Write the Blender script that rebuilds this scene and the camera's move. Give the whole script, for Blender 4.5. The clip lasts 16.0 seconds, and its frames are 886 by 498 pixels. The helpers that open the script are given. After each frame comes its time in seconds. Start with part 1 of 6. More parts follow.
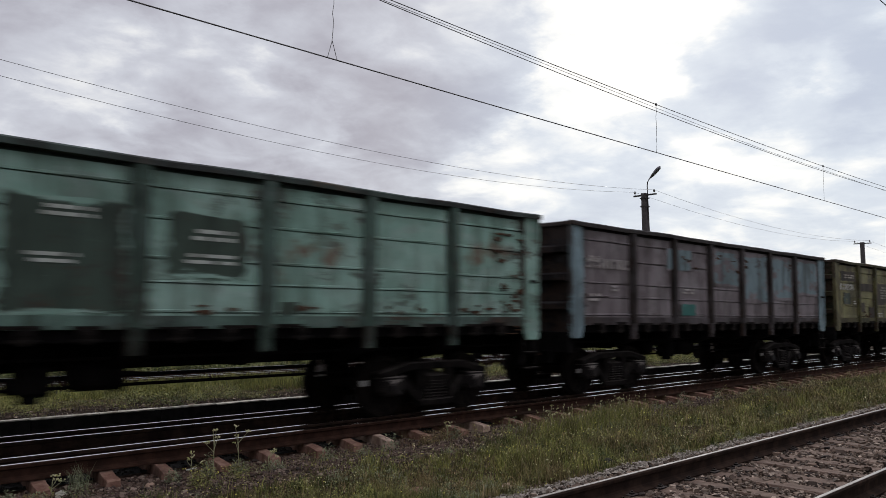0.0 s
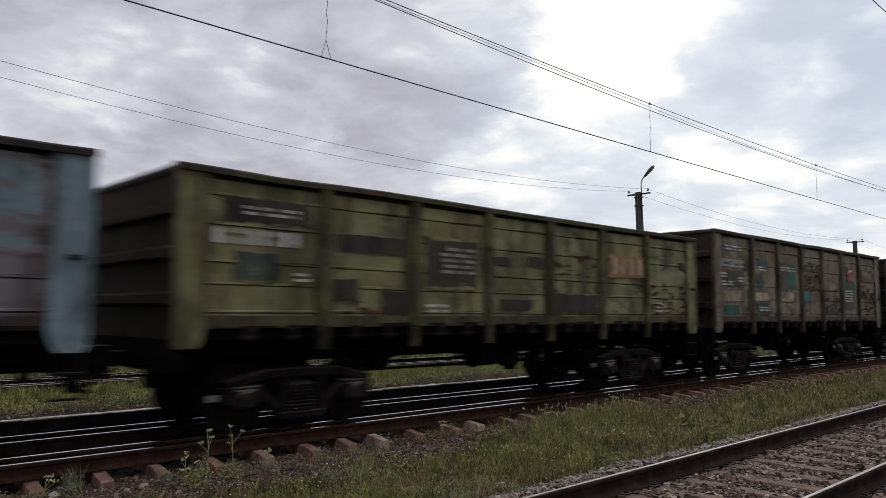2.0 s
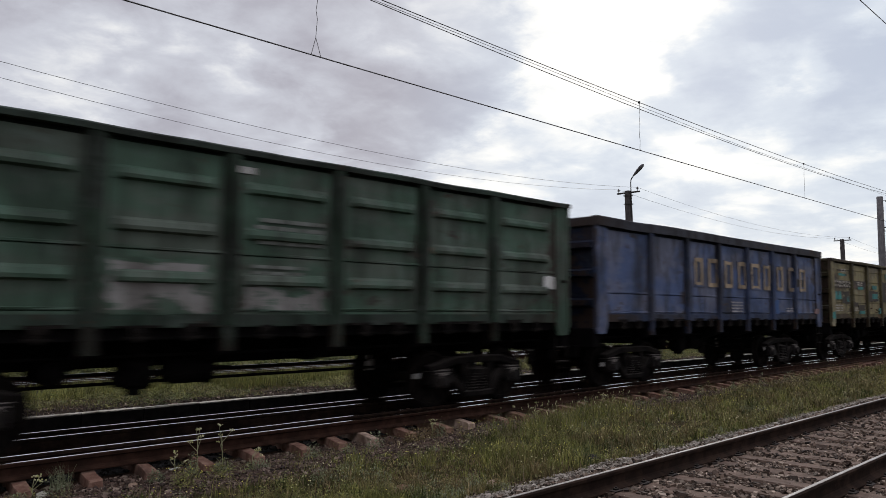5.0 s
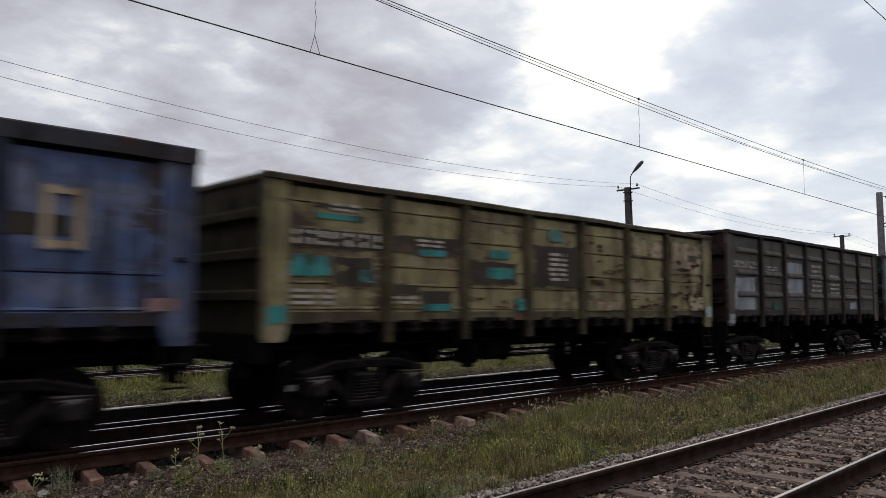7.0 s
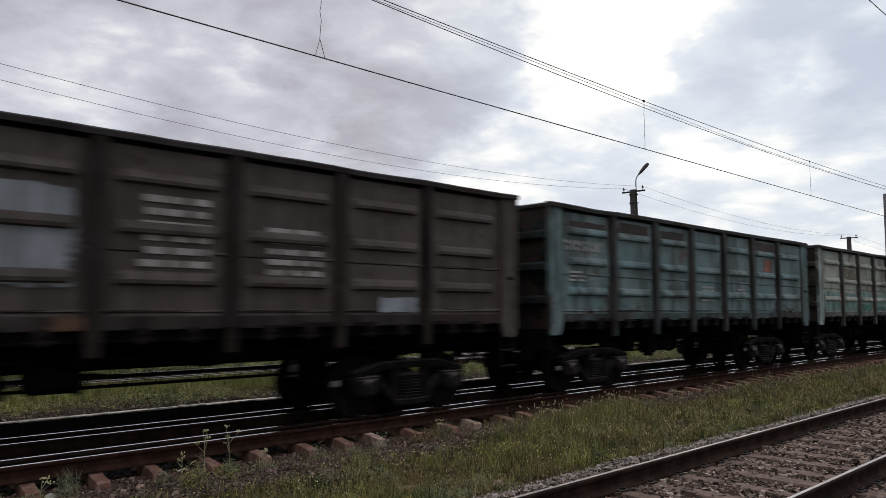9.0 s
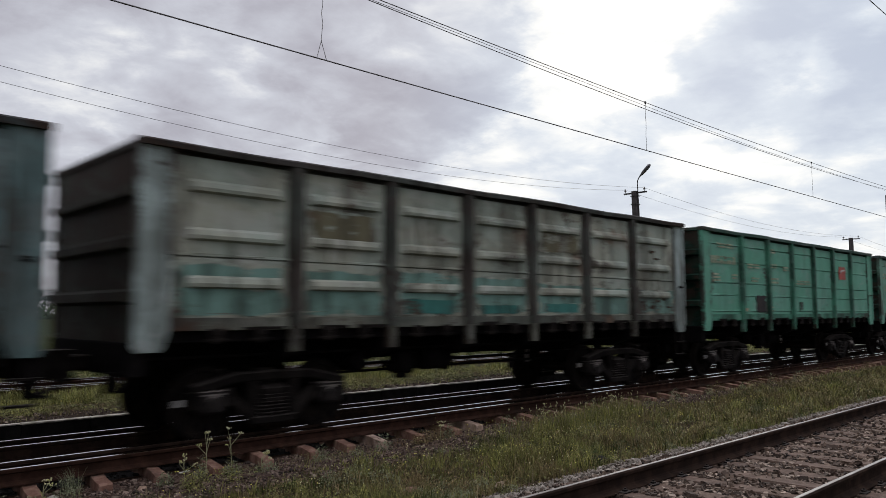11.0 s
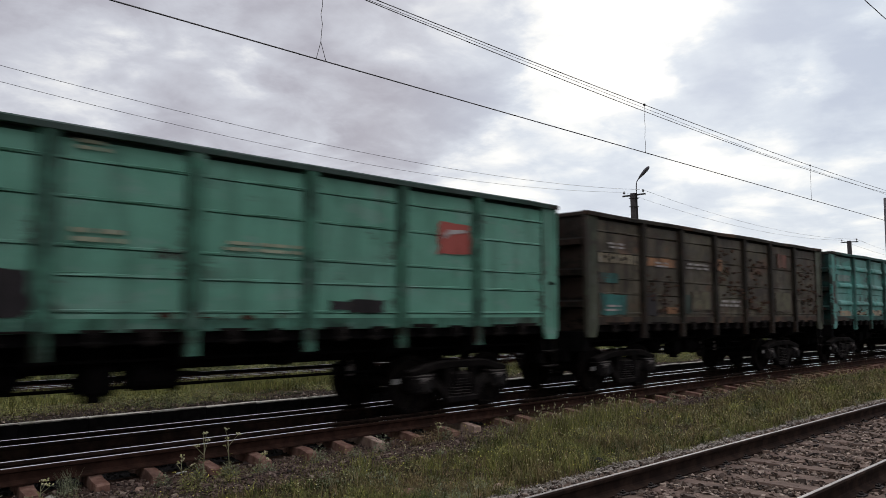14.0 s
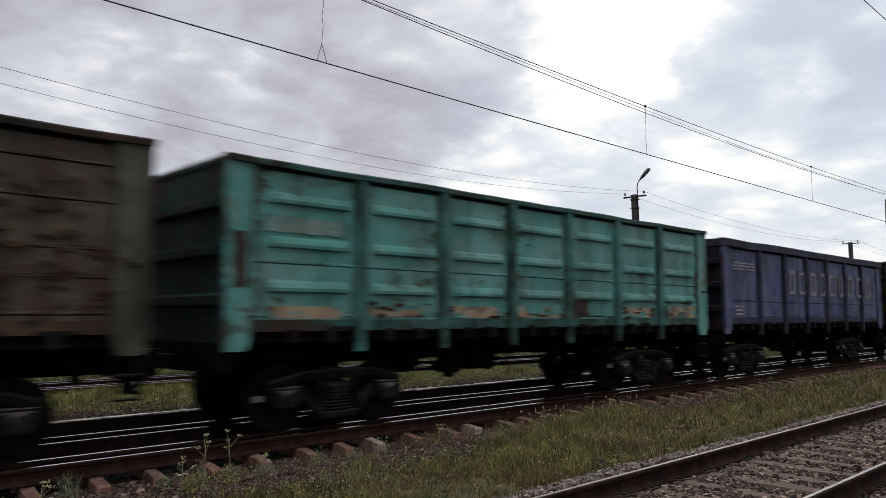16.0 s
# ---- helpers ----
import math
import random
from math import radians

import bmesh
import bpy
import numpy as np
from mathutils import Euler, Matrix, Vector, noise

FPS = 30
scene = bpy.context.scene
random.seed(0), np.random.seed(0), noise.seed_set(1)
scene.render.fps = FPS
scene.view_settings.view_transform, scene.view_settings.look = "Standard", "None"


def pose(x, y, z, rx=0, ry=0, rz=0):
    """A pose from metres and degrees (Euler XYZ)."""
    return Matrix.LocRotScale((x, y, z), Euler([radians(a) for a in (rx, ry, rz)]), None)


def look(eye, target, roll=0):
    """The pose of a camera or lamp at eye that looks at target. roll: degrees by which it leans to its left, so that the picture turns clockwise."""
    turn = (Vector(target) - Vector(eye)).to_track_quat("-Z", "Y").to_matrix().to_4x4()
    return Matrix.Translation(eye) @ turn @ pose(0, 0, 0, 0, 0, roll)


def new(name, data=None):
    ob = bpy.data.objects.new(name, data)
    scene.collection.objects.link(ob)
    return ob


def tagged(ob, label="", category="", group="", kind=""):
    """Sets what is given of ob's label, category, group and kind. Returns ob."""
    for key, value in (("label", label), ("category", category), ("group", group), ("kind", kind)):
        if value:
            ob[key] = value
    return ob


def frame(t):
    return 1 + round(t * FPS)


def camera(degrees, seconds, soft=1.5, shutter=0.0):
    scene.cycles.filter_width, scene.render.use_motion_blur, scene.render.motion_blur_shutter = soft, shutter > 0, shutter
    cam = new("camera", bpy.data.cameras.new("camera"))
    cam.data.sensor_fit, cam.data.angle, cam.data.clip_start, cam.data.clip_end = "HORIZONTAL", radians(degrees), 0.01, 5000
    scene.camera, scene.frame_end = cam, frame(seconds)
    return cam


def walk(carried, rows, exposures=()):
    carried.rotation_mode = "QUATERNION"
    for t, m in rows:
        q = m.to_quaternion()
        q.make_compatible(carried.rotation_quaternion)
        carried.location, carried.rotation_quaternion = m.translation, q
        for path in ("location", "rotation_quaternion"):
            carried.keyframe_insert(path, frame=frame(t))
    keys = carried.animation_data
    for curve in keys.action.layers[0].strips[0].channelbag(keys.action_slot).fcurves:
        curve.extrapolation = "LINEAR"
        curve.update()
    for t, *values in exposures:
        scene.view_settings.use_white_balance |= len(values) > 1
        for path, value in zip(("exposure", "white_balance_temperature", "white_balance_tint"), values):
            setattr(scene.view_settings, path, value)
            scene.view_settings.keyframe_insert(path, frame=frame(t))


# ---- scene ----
cam = camera(61.71, 16.0, soft=0.55, shutter=0.5)
EYE = Vector((1.208, -0.046, 1.670))
# seconds, turn to the right of the line square to the track, tilt, roll
SWAY = [
    (0, 43.190, 4.892, 0.502),
    (0.5, 43.316, 4.903, 0.503),
    (1, 43.362, 4.871, 0.436),
    (1.5, 43.491, 4.836, 0.385),
    (2, 43.629, 4.843, 0.366),
    (2.5, 43.953, 4.835, 0.349),
    (3, 44.056, 4.881, 0.323),
    (3.5, 44.164, 4.917, 0.319),
    (4, 44.338, 4.872, 0.381),
    (6.5, 44.369, 4.543, 0.137),
    (7, 44.405, 4.508, 0.099),
    (7.5, 44.391, 4.606, -0.001),
    (8, 44.329, 4.655, -0.060),
    (8.5, 44.169, 4.711, 0.017),
    (9, 43.983, 4.731, -0.045),
    (11.5, 43.833, 4.886, -0.083),
    (12, 43.874, 4.935, -0.001),
    (12.5, 43.938, 4.971, 0.000),
    (13, 43.852, 5.004, 0.032),
    (13.5, 43.897, 5.034, 0.131),
    (14, 43.958, 4.967, 0.110),
    (14.5, 43.890, 4.980, 0.108),
    (15, 43.899, 4.968, 0.112),
    (15.5, 43.907, 5.036, 0.120),
    (16, 43.889, 5.091, 0.087),
]


def aim(turn, tilt):
    a, b = radians(turn), radians(tilt)
    return EYE + Vector((math.sin(a) * math.cos(b), math.cos(a) * math.cos(b), math.sin(b)))


walk(cam, [(t, look(EYE, aim(a, b), c)) for t, a, b, c in SWAY])

# ---------------------------------------------------------------- world and sun
SUN_DIR = Vector((0.80, 0.44, 0.42)).normalized()


def link(nt, a, b):
    nt.links.new(a, b)


def node(nt, kind, **vals):
    n = nt.nodes.new(kind)
    for k, v in vals.items():
        n.inputs[k].default_value = v
    return n


def calc(nt, op, a, b=None, clamp=False):
    n = nt.nodes.new("ShaderNodeMath")
    n.operation, n.use_clamp = op, clamp
    for i, v in enumerate((a, b)):
        if v is None:
            continue
        if isinstance(v, (int, float)):
            n.inputs[i].default_value = v
        else:
            link(nt, v, n.inputs[i])
    return n.outputs[0]


def blend(nt, fac, a, b, mode="MIX"):
    n = nt.nodes.new("ShaderNodeMix")
    n.data_type, n.blend_type = "RGBA", mode
    for sock, v in ((n.inputs["Factor"], fac), (n.inputs["A"], a), (n.inputs["B"], b)):
        if isinstance(v, (int, float)):
            sock.default_value = v
        elif isinstance(v, tuple):
            sock.default_value = (*v[:3], 1)
        else:
            link(nt, v, sock)
    return n.outputs["Result"]


def ramp(nt, fac, lo, hi):
    n = nt.nodes.new("ShaderNodeMapRange")
    n.interpolation_type = "SMOOTHSTEP"
    n.inputs["From Min"].default_value, n.inputs["From Max"].default_value = lo, hi
    link(nt, fac, n.inputs["Value"])
    return n.outputs["Result"]


CLOUDS = [
    (0.782, 0.500, 0.373, 176, 0.50), (0.763, 0.555, 0.332, 592, 0.42), (0.825, 0.446, 0.348, 512, 0.34), (0.759, 0.600, 0.254, 832, 0.34),
    (0.800, 0.548, 0.244, 696, 0.20), (0.722, 0.657, 0.218, 1088, 0.36), (0.689, 0.698, 0.194, 1424, 0.34), (0.818, 0.499, 0.286, 832, 0.22),
    (0.906, 0.317, 0.282, 1296, 0.60), (0.885, 0.354, 0.301, 2456, 0.25), (0.866, 0.449, 0.220, 696, 0.30), (0.901, 0.379, 0.210, 696, 0.22),
    (0.889, 0.433, 0.151, 312, 0.28), (0.939, 0.315, 0.136, 208, 0.38), (0.797, 0.575, 0.185, 392, 0.22), (0.748, 0.640, 0.175, 592, 0.24),
    (0.289, 0.893, 0.344, 1424, 0.36), (0.467, 0.831, 0.303, 1568, 0.30), (0.549, 0.799, 0.246, 1744, 0.20), (0.355, 0.909, 0.218, 5192, 0.30),
    (0.383, 0.847, 0.368, 696, 0.28), (0.914, 0.233, 0.332, 2176, 0.45), (0.508, 0.840, 0.190, 1008, 0.14), (0.273, 0.916, 0.295, 696, 0.12),
    (0.614, 0.716, 0.332, 1568, 0.12), (0.896, 0.292, 0.334, 312, -0.22), (0.869, 0.352, 0.347, 832, -0.16), (0.918, 0.252, 0.306, 1240, -0.14),
    (0.869, 0.416, 0.268, 696, -0.40), (0.897, 0.368, 0.243, 696, -0.36), (0.926, 0.301, 0.228, 696, -0.34), (0.937, 0.251, 0.244, 832, -0.32),
    (0.849, 0.462, 0.256, 2176, -0.24), (0.714, 0.640, 0.284, 744, -0.30), (0.676, 0.692, 0.252, 744, -0.34), (0.622, 0.737, 0.263, 512, -0.28),
    (0.558, 0.774, 0.299, 696, -0.28), (0.451, 0.818, 0.357, 696, -0.26), (0.380, 0.869, 0.316, 512, -0.12), (0.707, 0.622, 0.335, 832, -0.30),
    (0.396, 0.896, 0.200, 248, -0.10), (0.600, 0.768, 0.222, 1008, -0.18), (0.881, 0.451, 0.142, 2456, -0.26), (0.834, 0.511, 0.209, 1568, -0.20),
    (0.915, 0.388, 0.107, 696, -0.10), (0.803, 0.580, 0.137, 1008, -0.10), (0.821, 0.547, 0.162, 1568, -0.14), (0.688, 0.443, 0.575, 5, 0.05),
    (0.965, 0.254, 0.061, 14, 0.10)]


def make_world():
    w = bpy.data.worlds.new("overcast_sky")
    w.use_nodes = True
    nt = w.node_tree
    nt.nodes.clear()
    tc = nt.nodes.new("ShaderNodeTexCoord")
    d = tc.outputs["Generated"]
    sep = nt.nodes.new("ShaderNodeSeparateXYZ")
    link(nt, d, sep.inputs[0])
    up = calc(nt, "MAXIMUM", calc(nt, "ADD", sep.outputs["Z"], 0.22), 0.05)
    plane = nt.nodes.new("ShaderNodeCombineXYZ")
    link(nt, calc(nt, "DIVIDE", sep.outputs["X"], up), plane.inputs[0])
    link(nt, calc(nt, "DIVIDE", sep.outputs["Y"], up), plane.inputs[1])
    broad = node(nt, "ShaderNodeTexNoise", Scale=1.5, Detail=7.0, Roughness=0.52, Distortion=0.35)
    fine = node(nt, "ShaderNodeTexNoise", Scale=5.2, Detail=7.0, Roughness=0.56, Distortion=0.3)
    move = nt.nodes.new("ShaderNodeMapping")
    move.inputs["Location"].default_value = (3.1, 7.4, 0)
    link(nt, plane.outputs[0], move.inputs[0])
    link(nt, move.outputs[0], broad.inputs["Vector"])
    link(nt, move.outputs[0], fine.inputs["Vector"])
    cloud = calc(nt, "ADD", calc(nt, "MULTIPLY", broad.outputs["Fac"], 0.55), calc(nt, "MULTIPLY", fine.outputs["Fac"], 0.45))
    # the edges of the thin and thick places are frayed
    fray = node(nt, "ShaderNodeTexNoise", Scale=8.0, Detail=6.0, Roughness=0.60)
    flat = nt.nodes.new("ShaderNodeMapping")
    flat.inputs["Scale"].default_value = (1.0, 1.0, 2.4)
    link(nt, d, flat.inputs[0])
    link(nt, flat.outputs[0], fray.inputs["Vector"])
    off = nt.nodes.new("ShaderNodeVectorMath")
    off.operation = "MULTIPLY_ADD"
    link(nt, fray.outputs["Color"], off.inputs[0])
    off.inputs[1].default_value = (0.20, 0.20, 0.15)
    off.inputs[2].default_value = (-0.10, -0.10, -0.075)
    torn = nt.nodes.new("ShaderNodeVectorMath")
    torn.operation = "ADD"
    link(nt, d, torn.inputs[0])
    link(nt, off.outputs[0], torn.inputs[1])
    unit = nt.nodes.new("ShaderNodeVectorMath")
    unit.operation = "NORMALIZE"
    link(nt, torn.outputs[0], unit.inputs[0])
    # thin and thick places in the cover: direction, tightness, gain
    glow = None
    for dx, dy, dz, tight, gain in CLOUDS:
        n = nt.nodes.new("ShaderNodeVectorMath")
        n.operation = "DOT_PRODUCT"
        link(nt, unit.outputs[0], n.inputs[0])
        n.inputs[1].default_value = Vector((dx, dy, dz)).normalized()
        g = calc(nt, "MULTIPLY", calc(nt, "POWER", calc(nt, "MAXIMUM", n.outputs["Value"], 0.0), tight), gain)
        glow = g if glow is None else calc(nt, "ADD", glow, g)
    tone = calc(nt, "ADD", calc(nt, "MULTIPLY", calc(nt, "SUBTRACT", cloud, 0.485), 3.2), glow)
    # the cover is thin and bluish towards the sun's side, heavier and greyer away from it
    side = nt.nodes.new("ShaderNodeVectorMath")
    side.operation = "DOT_PRODUCT"
    link(nt, d, side.inputs[0])
    side.inputs[1].default_value = Vector((0.92, 0.36, 0.18)).normalized()
    thin = ramp(nt, side.outputs["Value"], 0.86, 0.985)
    heavy = blend(nt, thin, (0.485, 0.470, 0.535), (0.60, 0.67, 0.81))
    light = blend(nt, thin, (0.745, 0.765, 0.84), (0.80, 0.875, 0.975))
    shade = blend(nt, ramp(nt, tone, -0.46, 0.50), heavy, light)
    shade = blend(nt, ramp(nt, tone, 0.22, 0.92), shade, (1.20, 1.19, 1.15))
    # a clouded sky grows brighter from the horizon to the zenith
    high = calc(nt, "ADD", 1.0, calc(nt, "MULTIPLY", ramp(nt, sep.outputs["Z"], 0.40, 0.95), 2.1))
    lift = nt.nodes.new("ShaderNodeVectorMath")
    lift.operation = "SCALE"
    link(nt, shade, lift.inputs[0])
    link(nt, high, lift.inputs["Scale"])
    shade = lift.outputs[0]
    sky = nt.nodes.new("ShaderNodeTexSky")
    sky.sky_type, sky.sun_disc = "NISHITA", False
    sky.sun_elevation = math.asin(SUN_DIR.z)
    sky.sun_rotation = math.atan2(SUN_DIR.x, SUN_DIR.y)
    blue = node(nt, "ShaderNodeBackground", Strength=0.05)
    link(nt, sky.outputs[0], blue.inputs["Color"])
    grey = node(nt, "ShaderNodeBackground", Strength=0.92)
    link(nt, shade, grey.inputs["Color"])
    both = nt.nodes.new("ShaderNodeMixShader")
    both.inputs[0].default_value = 0.90
    link(nt, blue.outputs[0], both.inputs[1])
    link(nt, grey.outputs[0], both.inputs[2])
    out = nt.nodes.new("ShaderNodeOutputWorld")
    link(nt, both.outputs[0], out.inputs["Surface"])
    scene.world = w


make_world()
sun = new("sun", bpy.data.lights.new("sun", "SUN"))
sun.data.energy, sun.data.angle, sun.data.color = 1.0, radians(18), (1.0, 0.96, 0.9)
sun.matrix_world = look(SUN_DIR * 50, (0, 0, 0))


# ---------------------------------------------------------------- materials
def shader(name, rough=0.8, metal=0.0, spec=0.4):
    m = bpy.data.materials.new(name)
    m.use_nodes = True
    nt = m.node_tree
    b = nt.nodes["Principled BSDF"]
    b.inputs["Roughness"].default_value = rough
    b.inputs["Metallic"].default_value = metal
    b.inputs["Specular IOR Level"].default_value = spec
    return m, nt, b


def place_of(nt, stretch=(1, 1, 1), by_object=True):
    """Object space, shifted at random from object to object."""
    tc = nt.nodes.new("ShaderNodeTexCoord")
    mp = nt.nodes.new("ShaderNodeMapping")
    mp.inputs["Scale"].default_value = stretch
    v = tc.outputs["Object"]
    if by_object:
        info = nt.nodes.new("ShaderNodeObjectInfo")
        add = nt.nodes.new("ShaderNodeVectorMath")
        add.operation = "ADD"
        k = calc(nt, "MULTIPLY", info.outputs["Random"], 37.0)
        link(nt, v, add.inputs[0])
        link(nt, k, add.inputs[1])
        v = add.outputs[0]
    link(nt, v, mp.inputs[0])
    return mp.outputs[0]


def noise_of(nt, vec, scale, detail=4.0, rough=0.55):
    n = node(nt, "ShaderNodeTexNoise", Scale=scale, Detail=detail, Roughness=rough)
    link(nt, vec, n.inputs["Vector"])
    return n.outputs["Fac"]


def relief(nt, b, height, strength=0.3, dist=0.01):
    n = nt.nodes.new("ShaderNodeBump")
    n.inputs["Strength"].default_value, n.inputs["Distance"].default_value = strength, dist
    link(nt, height, n.inputs["Height"])
    link(nt, n.outputs[0], b.inputs["Normal"])


def paint(name, base, alt, rust=0.3, grime=0.4, fade=0.8, over=None, cover=0.6, gloss=0.2):
    """Old wagon paint: faded in clouds, scuffed pale, streaked with grime, rusting in flakes. over: a second coat, worn through and eaten away at its rim."""
    m, nt, b = shader(name, 0.6, 0.0, gloss)
    v = place_of(nt)
    streak = place_of(nt, (2.4, 1.0, 0.40))
    lie = place_of(nt, (0.66, 1.0, 1.35))
    gen = nt.nodes.new("ShaderNodeTexCoord")
    span = nt.nodes.new("ShaderNodeSeparateXYZ")
    link(nt, gen.outputs["Generated"], span.inputs[0])
    # rust starts at the welds to the posts and gathers in a few places
    weld = calc(nt, "MINIMUM", span.outputs["X"], calc(nt, "SUBTRACT", 1.0, span.outputs["X"]))
    weld = calc(nt, "MULTIPLY", calc(nt, "SUBTRACT", 1.0, calc(nt, "MULTIPLY", weld, 6.0, True)), 0.15)
    nest = calc(nt, "ADD", ramp(nt, noise_of(nt, v, 0.75, 4, 0.5), 0.40, 0.66), calc(nt, "MULTIPLY", weld, 3.5), True)
    c = blend(nt, calc(nt, "MULTIPLY", ramp(nt, noise_of(nt, lie, 1.1, 6, 0.62), 0.42, 0.60), fade), base, alt)
    mean = sum(base) / 3
    worn = tuple(0.62 * x + 0.52 * mean + 0.014 for x in base)
    c = blend(nt, calc(nt, "MULTIPLY", ramp(nt, noise_of(nt, lie, 2.0, 8, 0.70), 0.55, 0.60), 0.6 * fade), c, worn)
    if over:
        tc = nt.nodes.new("ShaderNodeTexCoord")
        uvw = nt.nodes.new("ShaderNodeSeparateXYZ")
        link(nt, tc.outputs["Generated"], uvw.inputs[0])
        rim = None
        for k in ("X", "Z"):
            e = calc(nt, "MINIMUM", uvw.outputs[k], calc(nt, "SUBTRACT", 1.0, uvw.outputs[k]))
            rim = e if rim is None else calc(nt, "MINIMUM", rim, e)
        rim = calc(nt, "MINIMUM", calc(nt, "MULTIPLY", rim, 2.6), 0.30)
        coat = calc(nt, "ADD", noise_of(nt, lie, 2.2, 8, 0.66), rim)
        c = blend(nt, ramp(nt, coat, 0.92 - 0.42 * cover, 0.97 - 0.40 * cover), c, over)
    c = blend(nt, calc(nt, "MULTIPLY", ramp(nt, noise_of(nt, streak, 1.25, 7, 0.68), 0.47, 0.60), min(0.92, grime * 1.7)), c, (0.34, 0.31, 0.29), "MULTIPLY")
    c = blend(nt, calc(nt, "MULTIPLY", ramp(nt, noise_of(nt, v, 1.1, 6, 0.64), 0.46, 0.58), min(0.9, grime * 1.25)), c, (0.54, 0.52, 0.50), "MULTIPLY")
    bleed = ramp(nt, noise_of(nt, v, 0.95, 7, 0.66), 0.70 - 0.22 * rust, 0.80 - 0.22 * rust)
    c = blend(nt, calc(nt, "MULTIPLY", bleed, 0.8), c, (0.118, 0.066, 0.040))
    blotch = ramp(nt, calc(nt, "ADD", noise_of(nt, lie, 1.7, 9, 0.72), weld), 0.62 - 0.14 * rust, 0.66 - 0.14 * rust)
    c = blend(nt, calc(nt, "MULTIPLY", calc(nt, "MULTIPLY", blotch, nest), 0.9), c, (0.034, 0.023, 0.018))
    flake = ramp(nt, noise_of(nt, lie, 3.3, 9, 0.72), 0.645 - 0.16 * rust, 0.67 - 0.15 * rust)
    c = blend(nt, calc(nt, "MULTIPLY", calc(nt, "MULTIPLY", flake, nest), 0.9), c, (0.052, 0.030, 0.020))
    c = blend(nt, calc(nt, "MULTIPLY", noise_of(nt, v, 45, 3), 0.35), c, (0.6, 0.6, 0.6), "MULTIPLY")
    link(nt, c, b.inputs["Base Color"])
    relief(nt, b, noise_of(nt, v, 18, 5), 0.25, 0.01)
    return m


def grain(name, a, c, scale=8, rough=0.85, metal=0.0, bump=0.3, deep=None, spec=0.2):
    """Two colours in clouds and specks."""
    m, nt, b = shader(name, rough, metal, spec)
    v = place_of(nt)
    col = blend(nt, ramp(nt, noise_of(nt, v, scale, 6, 0.6), 0.35, 0.68), a, c)
    if deep:
        col = blend(nt, ramp(nt, noise_of(nt, v, scale * 0.22, 4), 0.5, 0.72), col, deep)
    link(nt, col, b.inputs["Base Color"])
    if bump:
        relief(nt, b, noise_of(nt, v, scale * 4, 5), bump, 0.01)
    return m


def islands(name, cols, rough=0.85, spec=0.25, bump=0.0, patchy=None):
    """Colours picked at random from piece to piece of one mesh."""
    m, nt, b = shader(name, rough, 0.0, spec)
    geo = nt.nodes.new("ShaderNodeNewGeometry")
    r = nt.nodes.new("ShaderNodeValToRGB")
    r.color_ramp.elements.remove(r.color_ramp.elements[1])
    for i, c in enumerate(cols):
        e = r.color_ramp.elements[0] if i == 0 else r.color_ramp.elements.new(i / max(1, len(cols) - 1))
        e.color = (*c, 1)
    link(nt, geo.outputs["Random Per Island"], r.inputs[0])
    col = r.outputs[0]
    if patchy:
        v = place_of(nt, by_object=False)
        col = blend(nt, calc(nt, "MULTIPLY", ramp(nt, noise_of(nt, v, 1.1, 4), 0.42, 0.66), 0.6), col, patchy)
        col = blend(nt, calc(nt, "MULTIPLY", ramp(nt, noise_of(nt, v, 4.5, 3), 0.48, 0.62), 0.65), col, tuple(x * 0.34 for x in cols[0]))
    if bump:
        v = place_of(nt, by_object=False)
        k = noise_of(nt, v, 60, 4)
        col = blend(nt, calc(nt, "MULTIPLY", k, 0.5), col, tuple(x * 0.5 for x in cols[0]))
        relief(nt, b, k, bump, 0.01)
    link(nt, col, b.inputs["Base Color"])
    return m


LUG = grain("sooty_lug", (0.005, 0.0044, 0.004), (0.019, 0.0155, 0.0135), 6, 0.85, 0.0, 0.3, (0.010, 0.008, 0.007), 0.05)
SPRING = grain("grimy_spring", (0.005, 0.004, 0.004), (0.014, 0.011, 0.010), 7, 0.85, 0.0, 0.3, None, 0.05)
RUSTED = grain("bare_rust", (0.030, 0.019, 0.014), (0.085, 0.048, 0.030), 9, 0.9, 0.0, 0.4, (0.020, 0.015, 0.012), 0.05)
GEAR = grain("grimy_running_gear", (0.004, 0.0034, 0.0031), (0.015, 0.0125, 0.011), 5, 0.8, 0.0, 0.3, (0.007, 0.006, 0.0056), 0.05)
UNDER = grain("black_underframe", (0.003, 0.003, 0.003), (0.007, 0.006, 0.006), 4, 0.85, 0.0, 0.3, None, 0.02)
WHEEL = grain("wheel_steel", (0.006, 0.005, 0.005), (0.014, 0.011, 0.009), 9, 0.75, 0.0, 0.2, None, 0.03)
TREAD = grain("polished_tread", (0.35, 0.34, 0.33), (0.45, 0.44, 0.43), 9, 0.3, 1.0, 0.0)
RAILSIDE = grain("rusty_rail", (0.018, 0.0092, 0.0065), (0.036, 0.0185, 0.013), 6, 0.85, 0.0, 0.3, (0.018, 0.011, 0.008), 0.03)
RAILSIDE_B = grain("dark_rail", (0.015, 0.010, 0.008), (0.032, 0.020, 0.015), 6, 0.9, 0.0, 0.3, (0.012, 0.009, 0.007), 0.02)
RAILTOP = grain("shiny_railhead", (0.64, 0.61, 0.57), (0.76, 0.73, 0.69), 3, 0.12, 1.0, 0.0)
RAILTOP_B = grain("worn_railhead", (0.15, 0.135, 0.125), (0.22, 0.205, 0.195), 3, 0.55, 0.45, 0.0)
